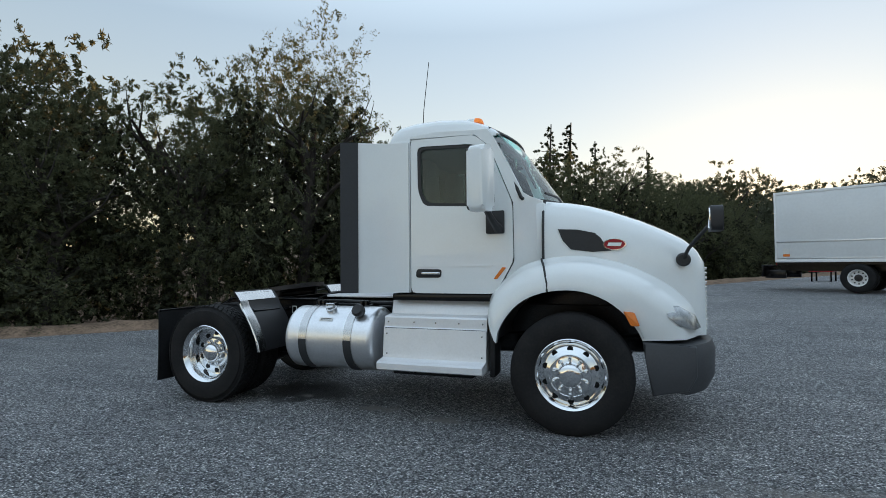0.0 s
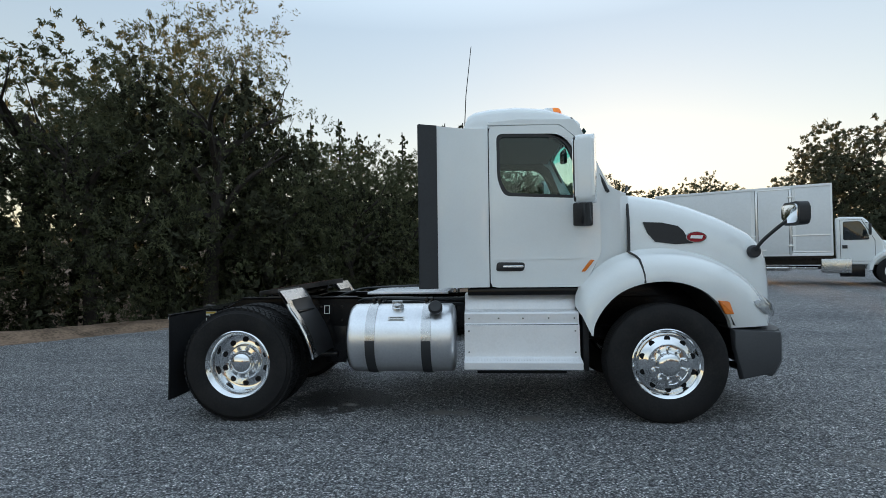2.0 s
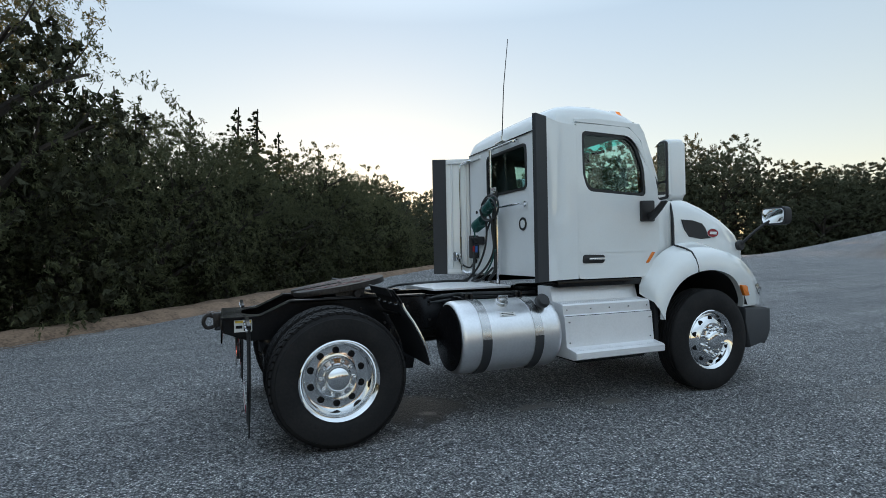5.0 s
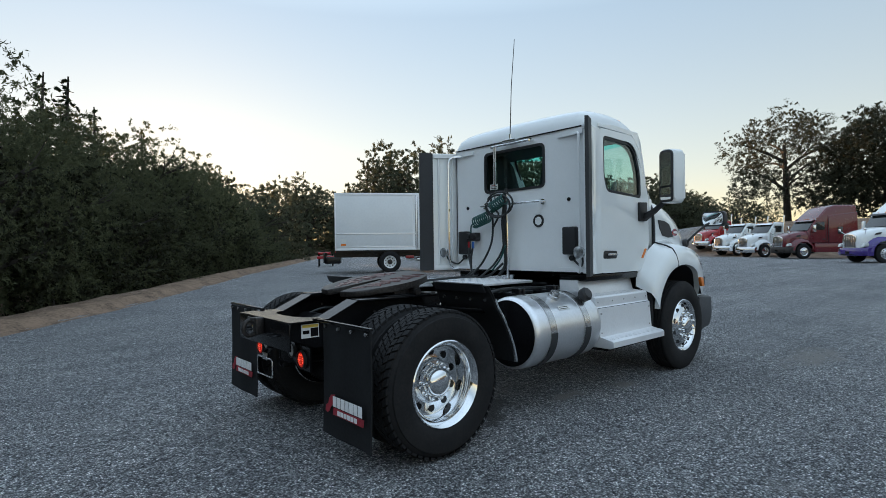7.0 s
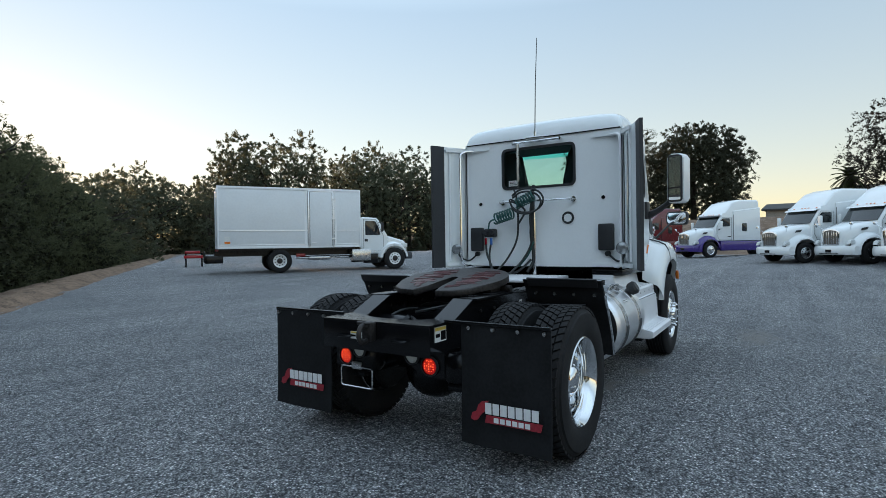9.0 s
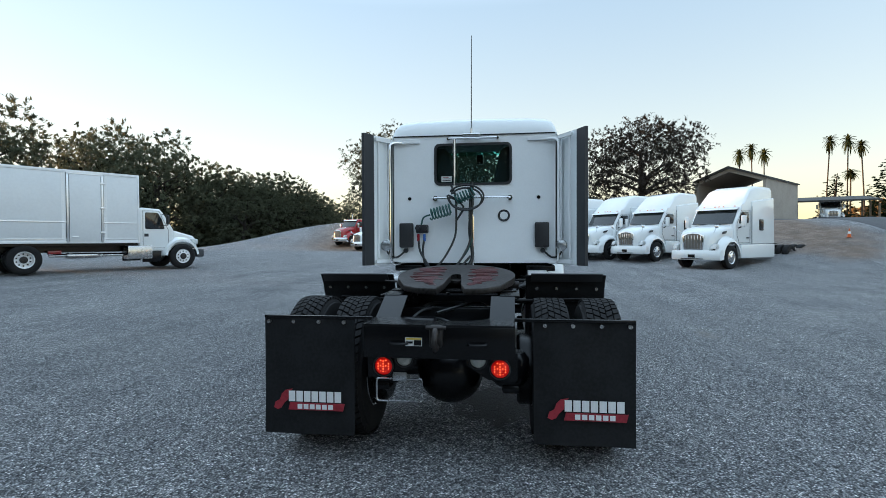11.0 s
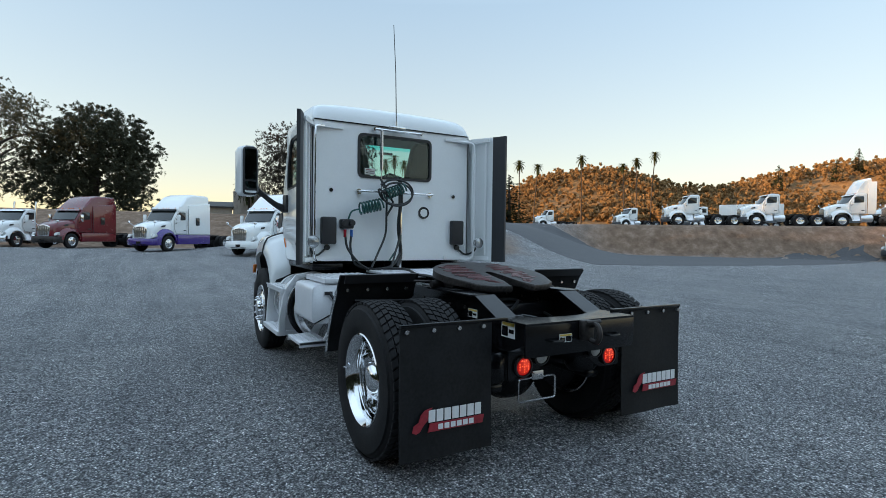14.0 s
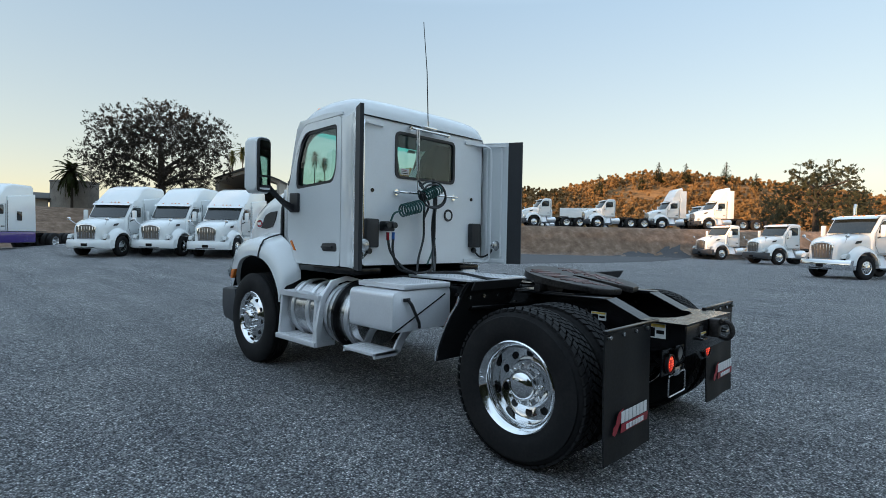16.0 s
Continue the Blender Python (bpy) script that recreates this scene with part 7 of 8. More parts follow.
        box(bm, (3.83, y - 0.015, 1.3), (3.98, y + 0.015, 1.42), 0.005)
        part("door_seam", bm, EDGEPL, t)
        bm = bmesh.new()
        rows = []
        for k in range(11):
            a = math.pi * (0.03 + 0.95 * k / 10)
            x, z = 5.25 + 0.6 * math.cos(a), 0.5 + 0.6 * math.sin(a)
            xo, zo = 5.25 + 0.78 * math.cos(a), 0.5 + 0.8 * math.sin(a)
            rows.append([(x, y + s * 0.14, z), (x * 0.5 + xo * 0.5, y + s * 0.14, z * 0.5 + zo * 0.5), (xo, y - s * 0.1, zo)])
        grid_mesh(bm, rows)
        thicken(bm, 0.02)
        part("fender", bm, WHITE, t, angle=60)
        bm = bmesh.new()
        tube(bm, [(4.55, y, 1.75), (4.6, y + s * 0.3, 1.75), (4.6, y + s * 0.3, 2.15), (4.5, y, 2.2)], 0.015, 6)
        box(bm, (4.56, y + s * 0.3 - 0.09, 1.78), (4.64, y + s * 0.3 + 0.09, 2.15), 0.02)
        part("door_mirror", bm, PLASTIC, t)
        bm = bmesh.new()
        box(bm, (3.75, y - 0.02, 0.3), (4.45, y + 0.02, 0.72), 0.01)
        part("step", bm, BLACK, t)
    bm = bmesh.new()
    rows = [[(4.955 - 0.42 * q, 1.22 + yy * 0.95, 1.63 + 0.62 * q) for yy in np.linspace(-1, 1, 7)] for q in (0, 1)]
    grid_mesh(bm, rows)
    thicken(bm, -0.02)
    part("windshield", bm, DARKGLASS, t)
    bm = bmesh.new()
    box(bm, (5.86, 0.06, 0.45), (6.16, 2.38, 0.78), 0.06)
    part("bumper", bm, GREYPL, t)
    bm = bmesh.new()
    for yy in (0.35, 2.0):
        box(bm, (5.72, yy - 0.06, 1.0), (6.0, yy + 0.15, 1.2), 0.03)
    part("headlamp", bm, CLEAR, t)
    for y, s in ((0.0, -1), (2.44, 1)):
        plain_wheel(t, 0, y - s * 0.14, 0.5, 0.5, dual=True, rim=PALE)
        plain_wheel(t, 5.25, y - s * 0.14, 0.5, 0.5, rim=PALE)
    # plain_wheel faces by the sign of y; turn the right-hand rims outwards
    return t


bt = box_truck()
for ch in list(bt.children):
    if ch.name.startswith("wheel") and ch.location.y < 1.2:
        ch.rotation_euler = (0, 0, math.pi)
        ch.location.y = 0.14
bt.matrix_basis = pose(11.67, 15.78, 0.36, 0, 0, -31.8)

# buildings on the rise
shed = thing("metal_shed", "tan metal shed with dark open front", "building", pose(53.8, -22.6, zat(56, -26), 0, 0, -40))
bm = bmesh.new()
outl = [(-3.4, 0), (-3.1, 0), (-3.1, 3.9), (0, 5.0), (3.1, 3.9), (3.1, 0), (3.4, 0), (3.4, 4.2), (0, 5.4), (-3.4, 4.2)]
prism(bm, outl, 0.0, 11.0, "x")
part("wall", bm, TANWALL, shed)
bm = bmesh.new()
prism(bm, [(-3.55, 4.1), (0, 5.35), (3.55, 4.1), (3.55, 4.25), (0, 5.6), (-3.55, 4.25)], -0.3, 11.3, "x")
part("roof", bm, DARKROOF, shed)
bm = bmesh.new()
box(bm, (10.6, -3.1, 0), (10.8, 3.1, 4.0))
part("back_wall", bm, DARKROOF, shed)
lean = thing("lean_to_shed", "low open shed with white door", "building", pose(66, -39, zat(66, -39), 0, 0, -22))
bm = bmesh.new()
prism(bm, [(-5, 2.6), (5, 3.6), (5, 3.8), (-5, 2.8)], -4, 4, "y")
part("roof", bm, DARKROOF, lean)
bm = bmesh.new()
for x in (-4.8, 0, 4.8):
    for y in (-3.8, 3.8):
        box(bm, (x - 0.1, y - 0.1, -0.5), (x + 0.1, y + 0.1, 2.8 + x * 0.1))
loose_parts("post", bm, WOOD, lean)
bm = bmesh.new()
box(bm, (-4.8, 3.7, 0), (-1.0, 3.8, 2.5))
part("wall", bm, TANWALL, lean)
wt = thing("water_tank", "weathered round grey water tank on the rise", "tank", pose(66.5, -9.2, zat(66.5, -9.2)))
bm = bmesh.new()
lathe(bm, [(2.2, -0.6), (2.2, 2.95), (2.26, 2.96), (2.26, 3.06), (2.1, 3.06)], (0, 0, 0), "z", 40)
part("tank_wall", bm, CONCRETE, wt)
bm = bmesh.new()
lathe(bm, [(2.15, 3.03), (2.1, 3.1), (0, 3.3)], (0, 0, 0), "z", 28)
part("lid", bm, DARKROOF, wt)
hs = thing("low_house", "low dark house on the rise", "house", pose(70, -4.3, zat(70, -3.5) - 1.1, 0, 0, -8))
bm = bmesh.new()
box(bm, (-3, -3.0, -0.6), (3, 3.0, 2.2))
part("wall", bm, TANWALL, hs)
bm = bmesh.new()
prism(bm, [(-3.4, 2.1), (3.4, 2.1), (3.4, 2.25), (0, 3.0), (-3.4, 2.25)], -3.4, 3.4, "y")
part("roof", bm, DARKROOF, hs)
bm = bmesh.new()
tube(bm, [(0, 0, -0.5), (0, 0, 7.5)], [0.14, 0.1], 8)
box(bm, (-0.06, -0.9, 6.9), (0.06, 0.9, 7.05))
pl = part("utility_pole", bm, WOOD, None, "wooden utility pole with crossarm")
pl.matrix_basis = pose(72, -34, zat(72, -34))
tagged(pl, category="pole")
cone = thing("traffic_cone", "orange and white traffic cone by the ramp", "traffic cone", pose(24.0, -16.7, zat(24.0, -16.7)) @ Matrix.Scale(0.62, 4))
bm = bmesh.new()
box(bm, (-0.18, -0.18, 0), (0.18, 0.18, 0.03), 0.01)
lathe(bm, [(0.14, 0.03), (0.03, 0.7), (0, 0.7)], (0, 0, 0), "z", 16)
part("cone", bm, ORANGEPL, cone)
bm = bmesh.new()
lathe(bm, [(0.105, 0.27), (0.072, 0.47)], (0, 0, 0), "z", 16)
part("white_band", bm, PALE, cone)

rb = thing("red_implement", "red metal implement standing behind the box truck", "implement", pose(13.4, 24.9, zat(13.4, 24.9) + 0.02, 0, 0, -31.8))
bm = bmesh.new()
box(bm, (-0.5, -0.5, 0.45), (0.5, 0.5, 0.62), 0.03)
box(bm, (-0.45, -0.45, 0.72), (0.3, 0.4, 0.86), 0.03)
part("body", bm, REDPAINT, rb)
for a in (-0.4, 0.4):
    for b in (-0.35, 0.35):
        bm = bmesh.new()
        tube(bm, [(a, b, -0.05), (a, b, 0.74)], 0.04, 8)
        part("leg", bm, BLACK, rb)

# ---------------------------------------------------------------- trees and scrub
def leaf_cloud(rng, blobs, count, size, flat=0.55, fill=0.35, spray=0.3, per=24, broad=0.55, droop=0.45):
    """Single-facet leaves strung along short twigs that stand out from the blobs' shells."""
    blobs = np.array(blobs, float)
    weight = blobs[:, 3] ** 2
    n = max(1, count // per)
    pick = rng.choice(len(blobs), n, p=weight / weight.sum())
    d = rng.normal(size=(n, 3))
    d /= np.linalg.norm(d, axis=1, keepdims=True)
    r = 1 - fill * rng.random(n) ** 1.5
    lump = 1 + 0.2 * np.sin(d[:, 0] * 5 + pick) * np.cos(d[:, 2] * 6 + pick * 2) + 0.12 * np.sin(d[:, 1] * 13 + pick * 3)
    root = blobs[pick, :3] + d * (blobs[pick, 3] * r * lump * 0.86)[:, None] * np.array([1, 1, flat + 0.35])
    way = d * 0.8 + rng.normal(size=(n, 3)) * 0.55 + np.array([0, 0, 0.15])
    way /= np.linalg.norm(way, axis=1, keepdims=True)
    long = spray * (0.5 + rng.random(n)) * np.clip(blobs[pick, 3], 0.35, 2.5) / 1.0
    k = np.repeat(np.arange(n), per)
    u = rng.random(len(k))
    c = root[k] + way[k] * (u * long[k])[:, None] + np.array([0, 0, -droop]) * (u ** 2 * long[k])[:, None] + rng.normal(size=(len(k), 3)) * (0.16 * long[k] * (0.35 + 0.65 * u))[:, None]
    a = way[k] * 0.7 + rng.normal(size=(len(k), 3)) * 0.7
    a /= np.linalg.norm(a, axis=1, keepdims=True)
    b = np.cross(a, rng.normal(size=(len(k), 3)))
    b /= np.linalg.norm(b, axis=1, keepdims=True)
    s = size * (0.55 + 0.9 * rng.random(len(k)))[:, None]
    # the blade's upper side looks out of its clump
    side = np.sign((np.cross(a, b) * d[k]).sum(1))[:, None]
    v = np.stack([c - a * s * side, c + b * s * broad + a * s * 0.1 * side, c + a * s * side], 1).reshape(-1, 3)
    return v, np.arange(len(k) * 3).reshape(-1, 3)


def limb_tubes(rng, tall, reach, limbs, r0):
    bm = bmesh.new()
    lean = rng.normal(size=2) * 0.05 * tall
    trunk = [(0, 0, -0.3), (lean[0] * 0.3, lean[1] * 0.3, tall * 0.25), (lean[0] * 0.7, lean[1] * 0.7, tall * 0.5), (lean[0], lean[1], tall * 0.72)]
    pts = curve_points(trunk, 4)
    tube(bm, pts, [r0 * (1 - 0.75 * i / len(pts)) for i in range(len(pts))], 8)
    for k in range(limbs):
        a = k * 2.4 + rng.random()
        h = tall * (0.22 + 0.45 * rng.random())
        q = (lean[0] * h / tall, lean[1] * h / tall)
        e = reach * (0.4 + 0.25 * rng.random())
        up = tall * (0.1 + 0.13 * rng.random())
        p = curve_points([(q[0], q[1], h), (q[0] + math.cos(a) * e * 0.45, q[1] + math.sin(a) * e * 0.45, h + up * 0.6), (q[0] + math.cos(a + 0.2) * e, q[1] + math.sin(a + 0.2) * e, h + up)], 4)
        tube(bm, p, [r0 * 0.45 * (1 - 0.8 * i / len(p)) for i in range(len(p))], 5)
        for w in range(2):
            o = p[4 + w * 2]
            b = a + (w - 0.5) * 1.8
            tube(bm, curve_points([o, o + Vector((math.cos(b) * e * 0.25, math.sin(b) * e * 0.25, up * 0.3)), o + Vector((math.cos(b) * e * 0.45, math.sin(b) * e * 0.45, up * 0.75))], 3), [r0 * 0.16, r0 * 0.14, r0 * 0.12, r0 * 0.1, r0 * 0.08, r0 * 0.06, r0 * 0.04], 3)
    return bm


def broad_tree(name, label, seed, tall, wide, count, size, leaf, low=0.12, blobs=22, gaps=0.3, trunk=0.22, group="", core=0.0):
    rng = np.random.default_rng(seed)
    top = thing(name, label, "tree", group=group)
    part("trunk", limb_tubes(rng, tall, wide, 9, trunk), BARK, top)
    bl = []
    for k in range(blobs):
        h = low + (0.93 - low) * ((k + rng.random()) / blobs)
        spread = wide * math.sin(math.pi * min(0.97, max(0.12, 0.25 + 0.72 * (h - low) / (1 - low)))) ** 0.7
        a, q = k * 2.399 + rng.random() * 0.5, spread * (0.45 + 0.5 * rng.random())
        bl.append((math.cos(a) * q, math.sin(a) * q, tall * h, wide * (0.2 + gaps * rng.random())))
    bl.append((0, 0, tall * 0.86, wide * 0.36))
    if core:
        # coarse leaves in the darker colour fill the crown with painted shade
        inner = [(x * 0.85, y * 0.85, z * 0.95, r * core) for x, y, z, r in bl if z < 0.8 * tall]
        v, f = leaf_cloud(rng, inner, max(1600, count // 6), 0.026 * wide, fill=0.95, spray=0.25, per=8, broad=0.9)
        raw_mesh("inner_foliage", v, f, SHADELEAF, top)
    v, f = leaf_cloud(rng, bl, count, size)
    raw_mesh("crown", v, f, leaf, top)
    return top


def conifer(name, label, seed, tall, wide, count, size, leaf, group=""):
    rng = np.random.default_rng(seed)
    top = thing(name, label, "tree", group=group)
    bm = bmesh.new()
    tube(bm, [(0, 0, -0.3), (0, 0, tall * 0.5), (0.02 * tall, 0, tall)], [0.02 * tall, 0.013 * tall, 0.003 * tall], 7)
    bl = []
    for k in range(150):
        h = 0.1 + 0.88 * (k + rng.random()) / 150
        rad = wide * (1 - h) ** 0.75 * (0.75 + 0.35 * rng.random())
        a, q = k * 2.399 + rng.random(), rad * (0.35 + 0.6 * rng.random())
        bl.append((math.cos(a) * q, math.sin(a) * q, tall * h - 0.12 * q, 0.3 * wide * (1.05 - h) + 0.2))
        if k % 2:
            tube(bm, [(0, 0, tall * h), (math.cos(a) * q, math.sin(a) * q, tall * h - 0.12 * q)], [0.004 * tall, 0.0015 * tall], 3)
    part("trunk", bm, BARK, top)
    v, f = leaf_cloud(rng, bl, count, size, flat=0.2, fill=0.9)
    raw_mesh("crown", v, f, leaf, top)
    return top


def palm(name, label, seed, tall, frond, leaf, group=""):
    rng = np.random.default_rng(seed)
    top = thing(name, label, "palm tree", group=group)
    bm = bmesh.new()
    lean = rng.normal() * 0.04 * tall
    pts = curve_points([(0, 0, -0.3), (lean * 0.2, 0, tall * 0.4), (lean, 0.1, tall)], 6)
    tube(bm, pts, [0.14 - 0.05 * i / len(pts) for i in range(len(pts))], 9)
    part("trunk", bm, BARK, top)
    vs, fs = [], []
    for k in range(46):
        a, el = k * 2.399, 1.35 - 2.5 * (k / 46) + rng.normal() * 0.08
        L = frond * (0.8 + 0.3 * rng.random())
        stem = [np.array([lean, 0.1, tall]) + np.array([math.cos(a) * math.cos(el - 0.25 * t * t) * L * t, math.sin(a) * math.cos(el - 0.25 * t * t) * L * t, math.sin(el) * L * t - 0.45 * L * t * t]) for t in np.linspace(0, 1, 7)]
        side = np.array([-math.sin(a), math.cos(a), 0.0])
        for i in range(1, 7):
            for sgn in (-1, 1):
                for w in range(3):
                    o = stem[i - 1] + (stem[i] - stem[i - 1]) * (w / 3)
                    tip = o + side * sgn * L * 0.2 * (1.15 - 0.12 * i) + (stem[i] - stem[i - 1]) * 0.9 - np.array([0, 0, 0.05 * L])
                    q = len(vs)
                    vs += [o - (stem[i] - stem[i - 1]) * 0.2, o + (stem[i] - stem[i - 1]) * 0.45, tip]
                    fs.append((q, q + 1, q + 2))
    raw_mesh("crown", np.array(vs), np.array(fs), leaf, top)
    return top


def put(ob, x, y, s=1.0, turn=0.0, sz=None, sink=0.05):
    c = copy_thing(ob, pose(x, y, zat(x, y) - sink, 0, 0, turn))
    c.scale = (s, s, sz or s)
    return c


def polar(cx, cy, az, r):
    return cx + r * math.cos(radians(az)), cy + r * math.sin(radians(az))


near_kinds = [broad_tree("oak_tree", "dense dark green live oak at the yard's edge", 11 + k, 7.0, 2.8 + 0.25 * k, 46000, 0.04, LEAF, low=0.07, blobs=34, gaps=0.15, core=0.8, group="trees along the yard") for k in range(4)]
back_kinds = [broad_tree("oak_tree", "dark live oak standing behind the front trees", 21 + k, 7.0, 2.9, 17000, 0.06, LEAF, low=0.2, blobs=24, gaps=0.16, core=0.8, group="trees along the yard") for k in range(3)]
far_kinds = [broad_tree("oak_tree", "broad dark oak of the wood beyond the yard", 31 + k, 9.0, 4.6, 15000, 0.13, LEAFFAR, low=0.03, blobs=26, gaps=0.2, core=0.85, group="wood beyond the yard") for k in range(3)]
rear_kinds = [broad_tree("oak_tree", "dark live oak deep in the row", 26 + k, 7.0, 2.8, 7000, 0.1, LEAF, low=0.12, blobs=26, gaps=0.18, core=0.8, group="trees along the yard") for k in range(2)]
pine_kind = conifer("conifer_tree", "tall dark conifer above the oaks", 51, 12.0, 2.9, 15000, 0.12, CONIFER, "conifers")

rng = random.Random(5)


def along_edge(d0, d1, offset, step=2.6):
    """Points along the yard's edge, offset to the trees' side."""
    run = 0.0
    for (x0, y0), (x1, y1) in zip(EDGE[1:], EDGE[2:]):
        L = math.hypot(x1 - x0, y1 - y0)
        while d0 <= run + L and d0 < d1:
            t = (d0 - run) / L
            nx, ny = -(y1 - y0) / L, (x1 - x0) / L
            yield x0 + (x1 - x0) * t + nx * offset, y0 + (y1 - y0) * t + ny * offset, d0
            d0 += step
        run += L


# height of the trees' tops above the yard, along its edge
TOPS = ([0, 15, 18, 21, 23.5, 25, 26.5, 27.5, 28.5, 30, 33, 35.2, 37, 38.8, 41, 43.5, 46, 50, 53, 55.5, 57.8, 61, 70, 82, 92, 97, 103, 109, 119, 124, 127, 134, 141, 154, 166, 190],
        [9.4, 8.6, 8.2, 7.9, 8.9, 8.7, 8.8, 8.2, 7.0, 6.3, 6.2, 7.2, 6.2, 5.0, 6.0, 8.0, 7.2, 6.3, 7.4, 6.2, 4.2, 7.2, 9.2, 11.4, 11.6, 11.0, 13.0, 19.5, 20.2, 18.6, 15.5, 14.2, 14.4, 12.6, 12.2, 13.0])
for row, (offset, lo, hi, step) in enumerate(((3.9, 0.62, 1.0, 3.1), (5.8, 0.9, 1.06, 2.9), (8.6, 0.94, 1.12, 2.8))):
    for x, y, d in along_edge(6.0 + offset * 0.3, 62.0 if row < 2 else 70.0, offset, step):
        x, y = x + rng.uniform(-0.6, 0.6), y + rng.uniform(-0.6, 0.6)
        tall = float(np.interp(d, TOPS[0], TOPS[1])) * rng.uniform(lo, hi) - zat(x, y)
        kinds = (near_kinds, back_kinds, rear_kinds)[row]
        wide = (0.66 + 0.05 * tall) * rng.uniform(0.86, 1.1)
        put(kinds[rng.randrange(len(kinds))], x, y, wide, rng.uniform(0, 360), tall / 6.8)

# the row goes on behind the camera, to be seen in mirrors and paint
for k in range(9):
    t = (k + 0.5) / 9
    x, y = -22 - 38 * t - 3.5 + rng.uniform(-1, 1), -11 - 29 * t + 4.5 + rng.uniform(-1, 1)
    put(rear_kinds[k % 2], x, y, 1.6, rng.uniform(0, 360), rng.uniform(1.25, 1.5))

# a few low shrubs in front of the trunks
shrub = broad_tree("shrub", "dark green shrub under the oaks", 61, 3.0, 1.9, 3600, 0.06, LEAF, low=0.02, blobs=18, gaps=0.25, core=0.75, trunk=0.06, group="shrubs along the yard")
for x, y, d in along_edge(8.0, 70.0, 4.4, 3.4):
    s = rng.uniform(0.6, 1.1)
    put(shrub, x + rng.uniform(-0.7, 0.7), y + rng.uniform(-0.6, 0.6), s, rng.uniform(0, 360), s * rng.uniform(0.7, 1.2))

# conifers standing above the near trees
CONIFERS = [(-5.6, 18.0, 8.0), (-5.1, 21.2, 9.0), (-4.6, 23.3, 8.8), (-2.5, 25.6, 9.2), (-0.3, 27.6, 10.2), (0.8, 28.6, 10.5), (2.4, 30.5, 9.6), (5.9, 36.2, 9.8)]
for x, y, top in CONIFERS:
    s = (top - zat(x, y)) / 12.0
    put(pine_kind, x, y, s * rng.uniform(0.9, 1.15), x * 40, s)

# the wood behind the box truck and beyond the rising track
for offset, lo, hi, step in ((4.5, 0.55, 0.9, 6.0), (9.5, 0.8, 1.06, 6.4), (15.0, 0.9, 1.1, 6.6)):
    for x, y, d in along_edge(63.0 + offset * 0.4, 186.0, offset, step):
        x, y = x + rng.uniform(-1.8, 1.8), y + rng.uniform(-1.8, 1.8)
        s = (float(np.interp(d, TOPS[0], TOPS[1])) * rng.uniform(lo, hi) - zat(x, y)) / 9.3
        put(far_kinds[rng.randrange(3)], x, y, (0.35 + 0.72 * s) * rng.uniform(0.95, 1.25), rng.uniform(0, 360), s)

# single broad trees
oak = broad_tree("oak_tree", "large spreading oak with sky showing through its branches", 71, 16.0, 9.4, 52000, 0.14, DARKLEAF, low=0.24, blobs=40, gaps=0.15, trunk=0.55)
ox, oy = polar(-4, 1, 12.0, 88)
oak.matrix_basis = pose(ox, oy, zat(ox, oy) - 0.1)
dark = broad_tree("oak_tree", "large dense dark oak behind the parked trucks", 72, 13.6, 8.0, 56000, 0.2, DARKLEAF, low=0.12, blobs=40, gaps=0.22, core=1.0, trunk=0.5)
dx, dy = polar(-4, 1, 4.9, 84)
dark.matrix_basis = pose(dx, dy, zat(dx, dy) - 0.1)
mid = broad_tree("oak_tree", "broad half-bare oak with rust-brown leaves on the rise", 73, 10.6, 7.2, 56000, 0.12, LEAFDRY, low=0.26, blobs=40, gaps=0.12, trunk=0.5)
mid.matrix_basis = pose(55.7, -14.5, zat(55.7, -14.5) - 0.1)
o2 = broad_tree("oak_tree", "wide dark oak beyond the upper lot", 74, 8.0, 6.0, 20000, 0.16, LEAFFAR, low=0.15, blobs=26, gaps=0.16, trunk=0.4)
ox, oy = polar(-2, 4, -81.2, 78)
o2.matrix_basis = pose(ox, oy, zat(ox, oy) - 0.1)
for az, d, s in ((-84, 88, 0.6), (-87, 84, 0.62), (-90, 80, 0.66), (-78, 92, 0.6), (-93, 86, 0.7), (-97, 80, 0.7)):
    put(far_kinds[0], *polar(-2, 4, az, d), s, az * 7)

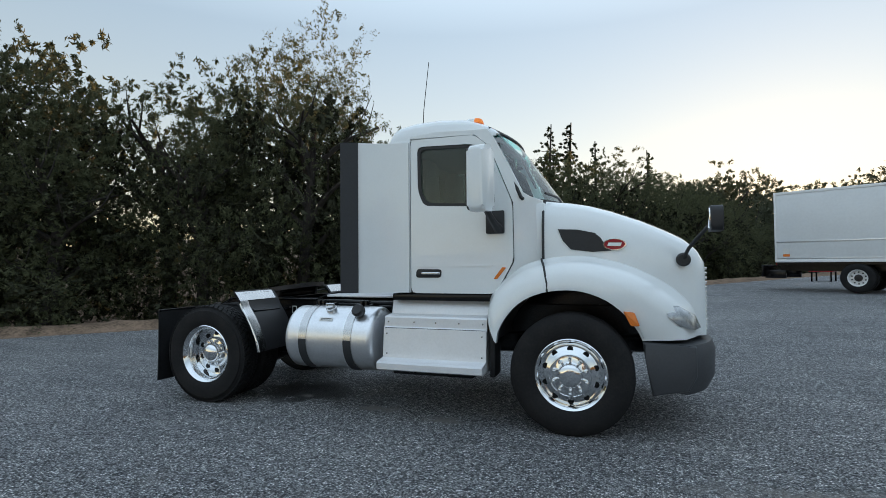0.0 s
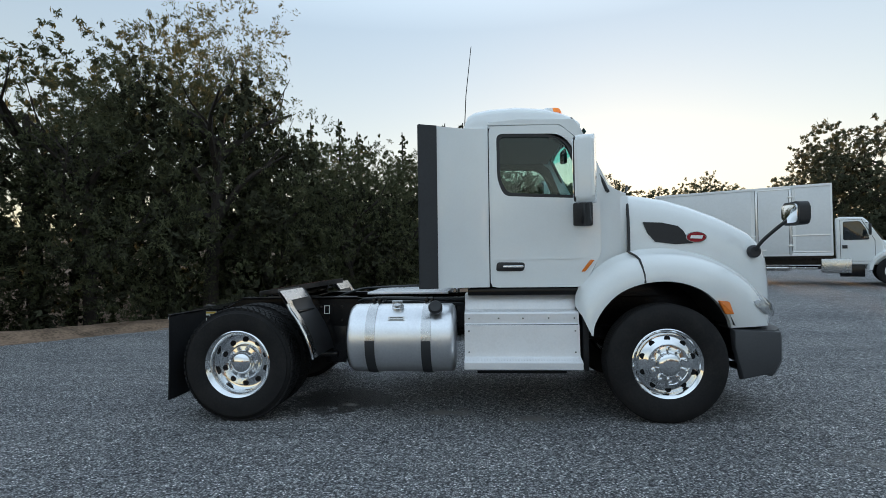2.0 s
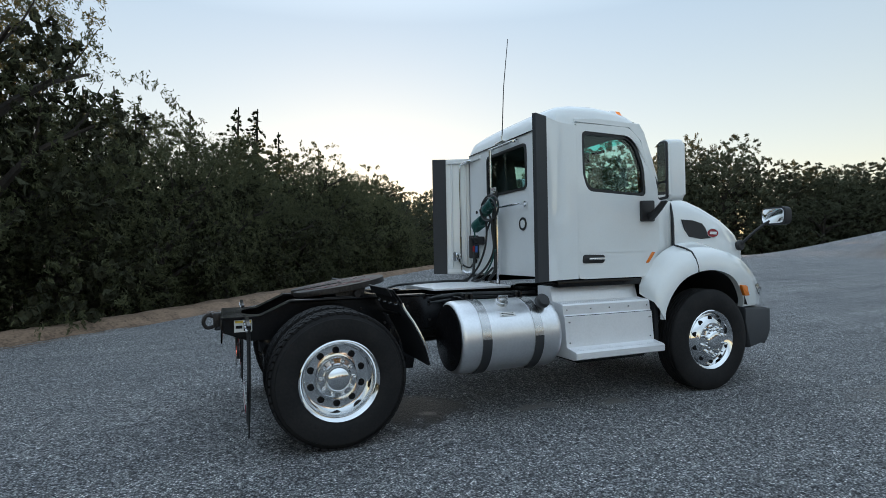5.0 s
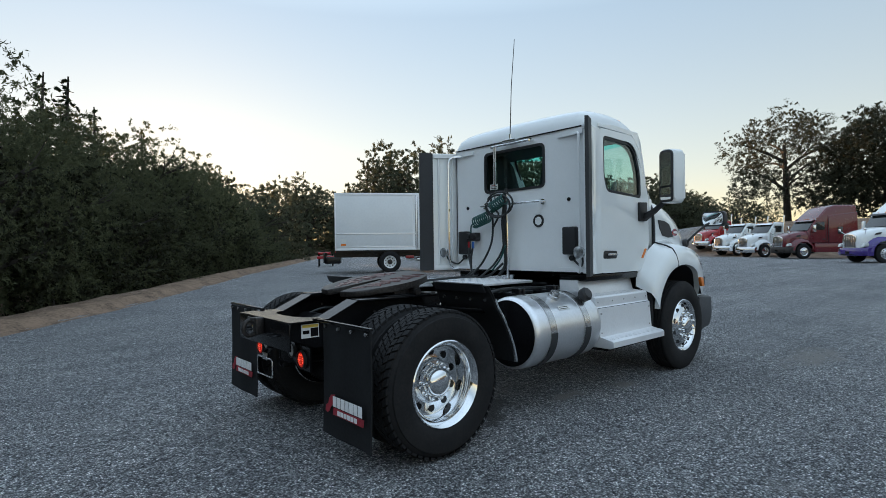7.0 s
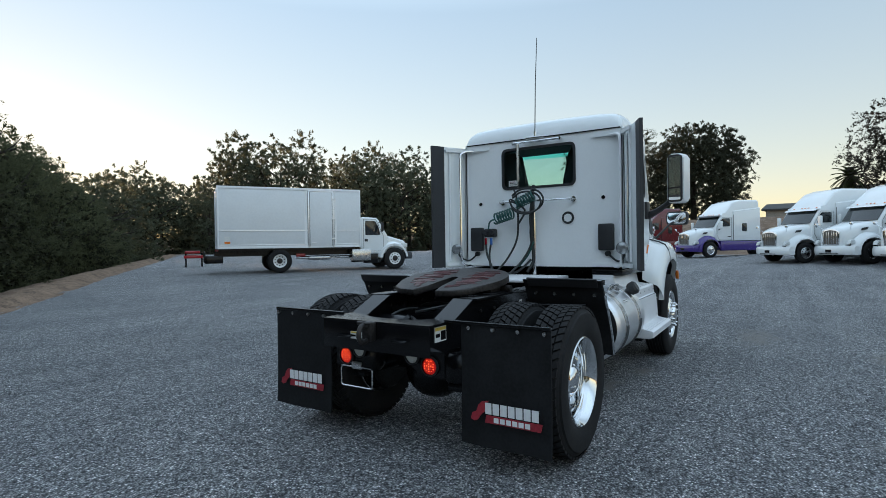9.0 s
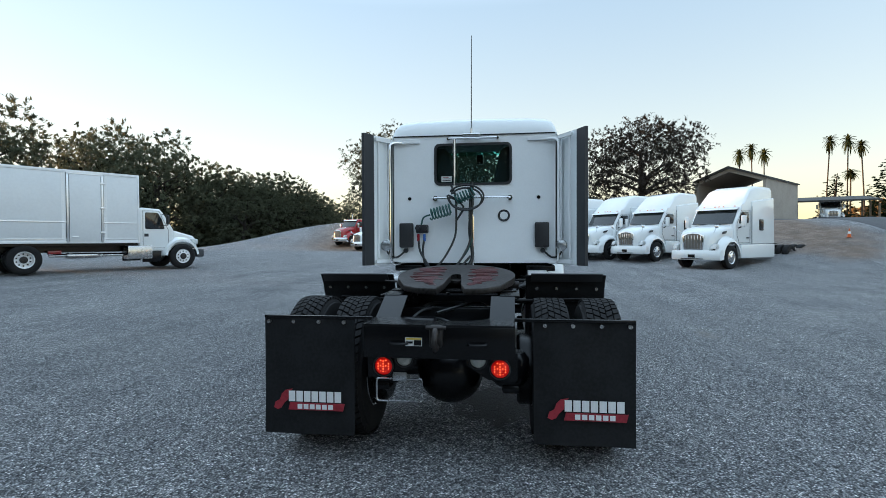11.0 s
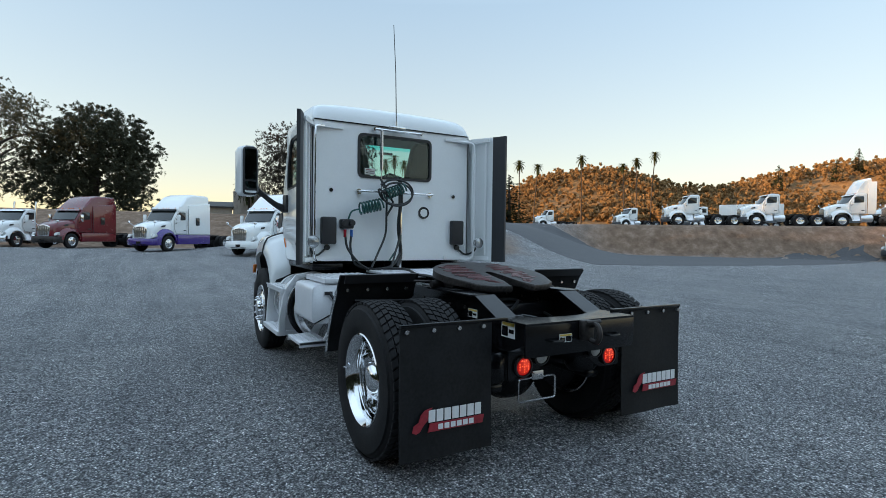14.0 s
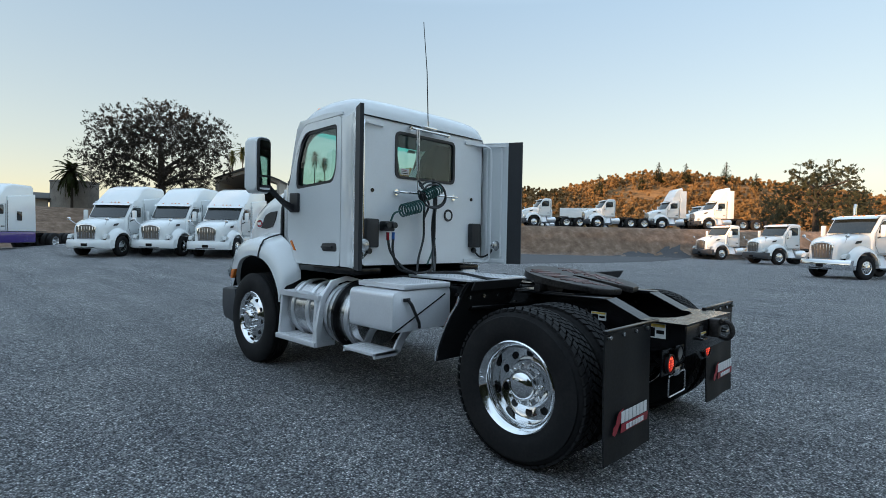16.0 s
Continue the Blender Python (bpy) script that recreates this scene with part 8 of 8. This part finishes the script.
# palms and conifers on the rise
palm_kinds = [palm("palm_tree", "tall fan palm with a round crown", 81 + k, 11.5 + k, 1.25, PALMLEAF, "palms on the rise") for k in range(2)]
for k, (az, d, el) in enumerate(((-22.4, 128, 8.2), (-23.4, 130, 8.7), (-24.3, 126, 8.1), (-28.9, 130, 8.7), (-30.4, 132, 8.6), (-31.6, 128, 8.1), (-30.7, 110, 5.9), (-35.2, 122, 8.1), (-36.7, 120, 8.3), (-38.3, 124, 8.0), (-43.3, 126, 8.7), (-47.6, 136, 7.9), (-48.8, 137, 8.3), (-50.2, 137, 8.9))):
    x, y = polar(-3.9, 0.6, az, d)
    top = 1.5 + d * math.tan(radians(el)) - 0.6
    g = zat(x, y)
    s = max(0.4, (top - g) / (11.5 + k % 2))
    put(palm_kinds[k % 2], x, y, 1.12, az * 31, s)
px, py = polar(-3, 2.9, -9.6, 67)
palm("palm_tree", "short fan palm beside the round tank", 88, 4.0, 1.9, PALMLEAF).matrix_basis = pose(px, py, zat(px, py) - 0.05)
for az, d, el in ((-33.4, 88, 6.9), (-35.4, 90, 6.9), (-29.7, 92, 5.6)):
    x, y = polar(-3.9, 0.6, az, d)
    s = (1.5 + d * math.tan(radians(el)) - zat(x, y)) / 12.0
    put(pine_kind, x, y, s * 2.1, az * 17, s)
for az, d, s in ((-62.3, 225, 1.0), (-66.5, 232, 0.9), (-68.0, 240, 1.0), (-70.5, 240, 0.9), (-74.0, 246, 1.0), (-76.5, 240, 0.8)):
    put(pine_kind, *polar(-2, 4, az, d), s * 1.25, az * 13, s * 0.78)

for kind in near_kinds + back_kinds + rear_kinds + far_kinds + [pine_kind, shrub] + palm_kinds:
    for o in list(kind.children_recursive) + [kind]:
        bpy.data.objects.remove(o)

# scrub and small oaks that cover the hills, too many to count
g5 = np.random.default_rng(9)
blobs = []
while len(blobs) < 11000:
    az, d = radians(g5.uniform(-100, -22)), g5.uniform(112, 300)
    x, y = -3 + d * math.cos(az), 2 + d * math.sin(az)
    z = zat(x, y)
    if z > 5.5 and g5.random() < 0.35 + 0.65 * (math.sin(x * 0.09) * math.cos(y * 0.11) > -0.3):
        r = g5.uniform(1.1, 2.9)
        blobs.append((x, y, z + r * 0.5, r))
v, f = leaf_cloud(g5, blobs, 360000, 0.56, flat=0.5, fill=0.5, spray=0.4, broad=0.9)
scrub = raw_mesh("hill_scrub", v, f, SCRUB)
tagged(scrub, "dry golden scrub and small oaks on sunlit hills", "scrub", kind="stuff")
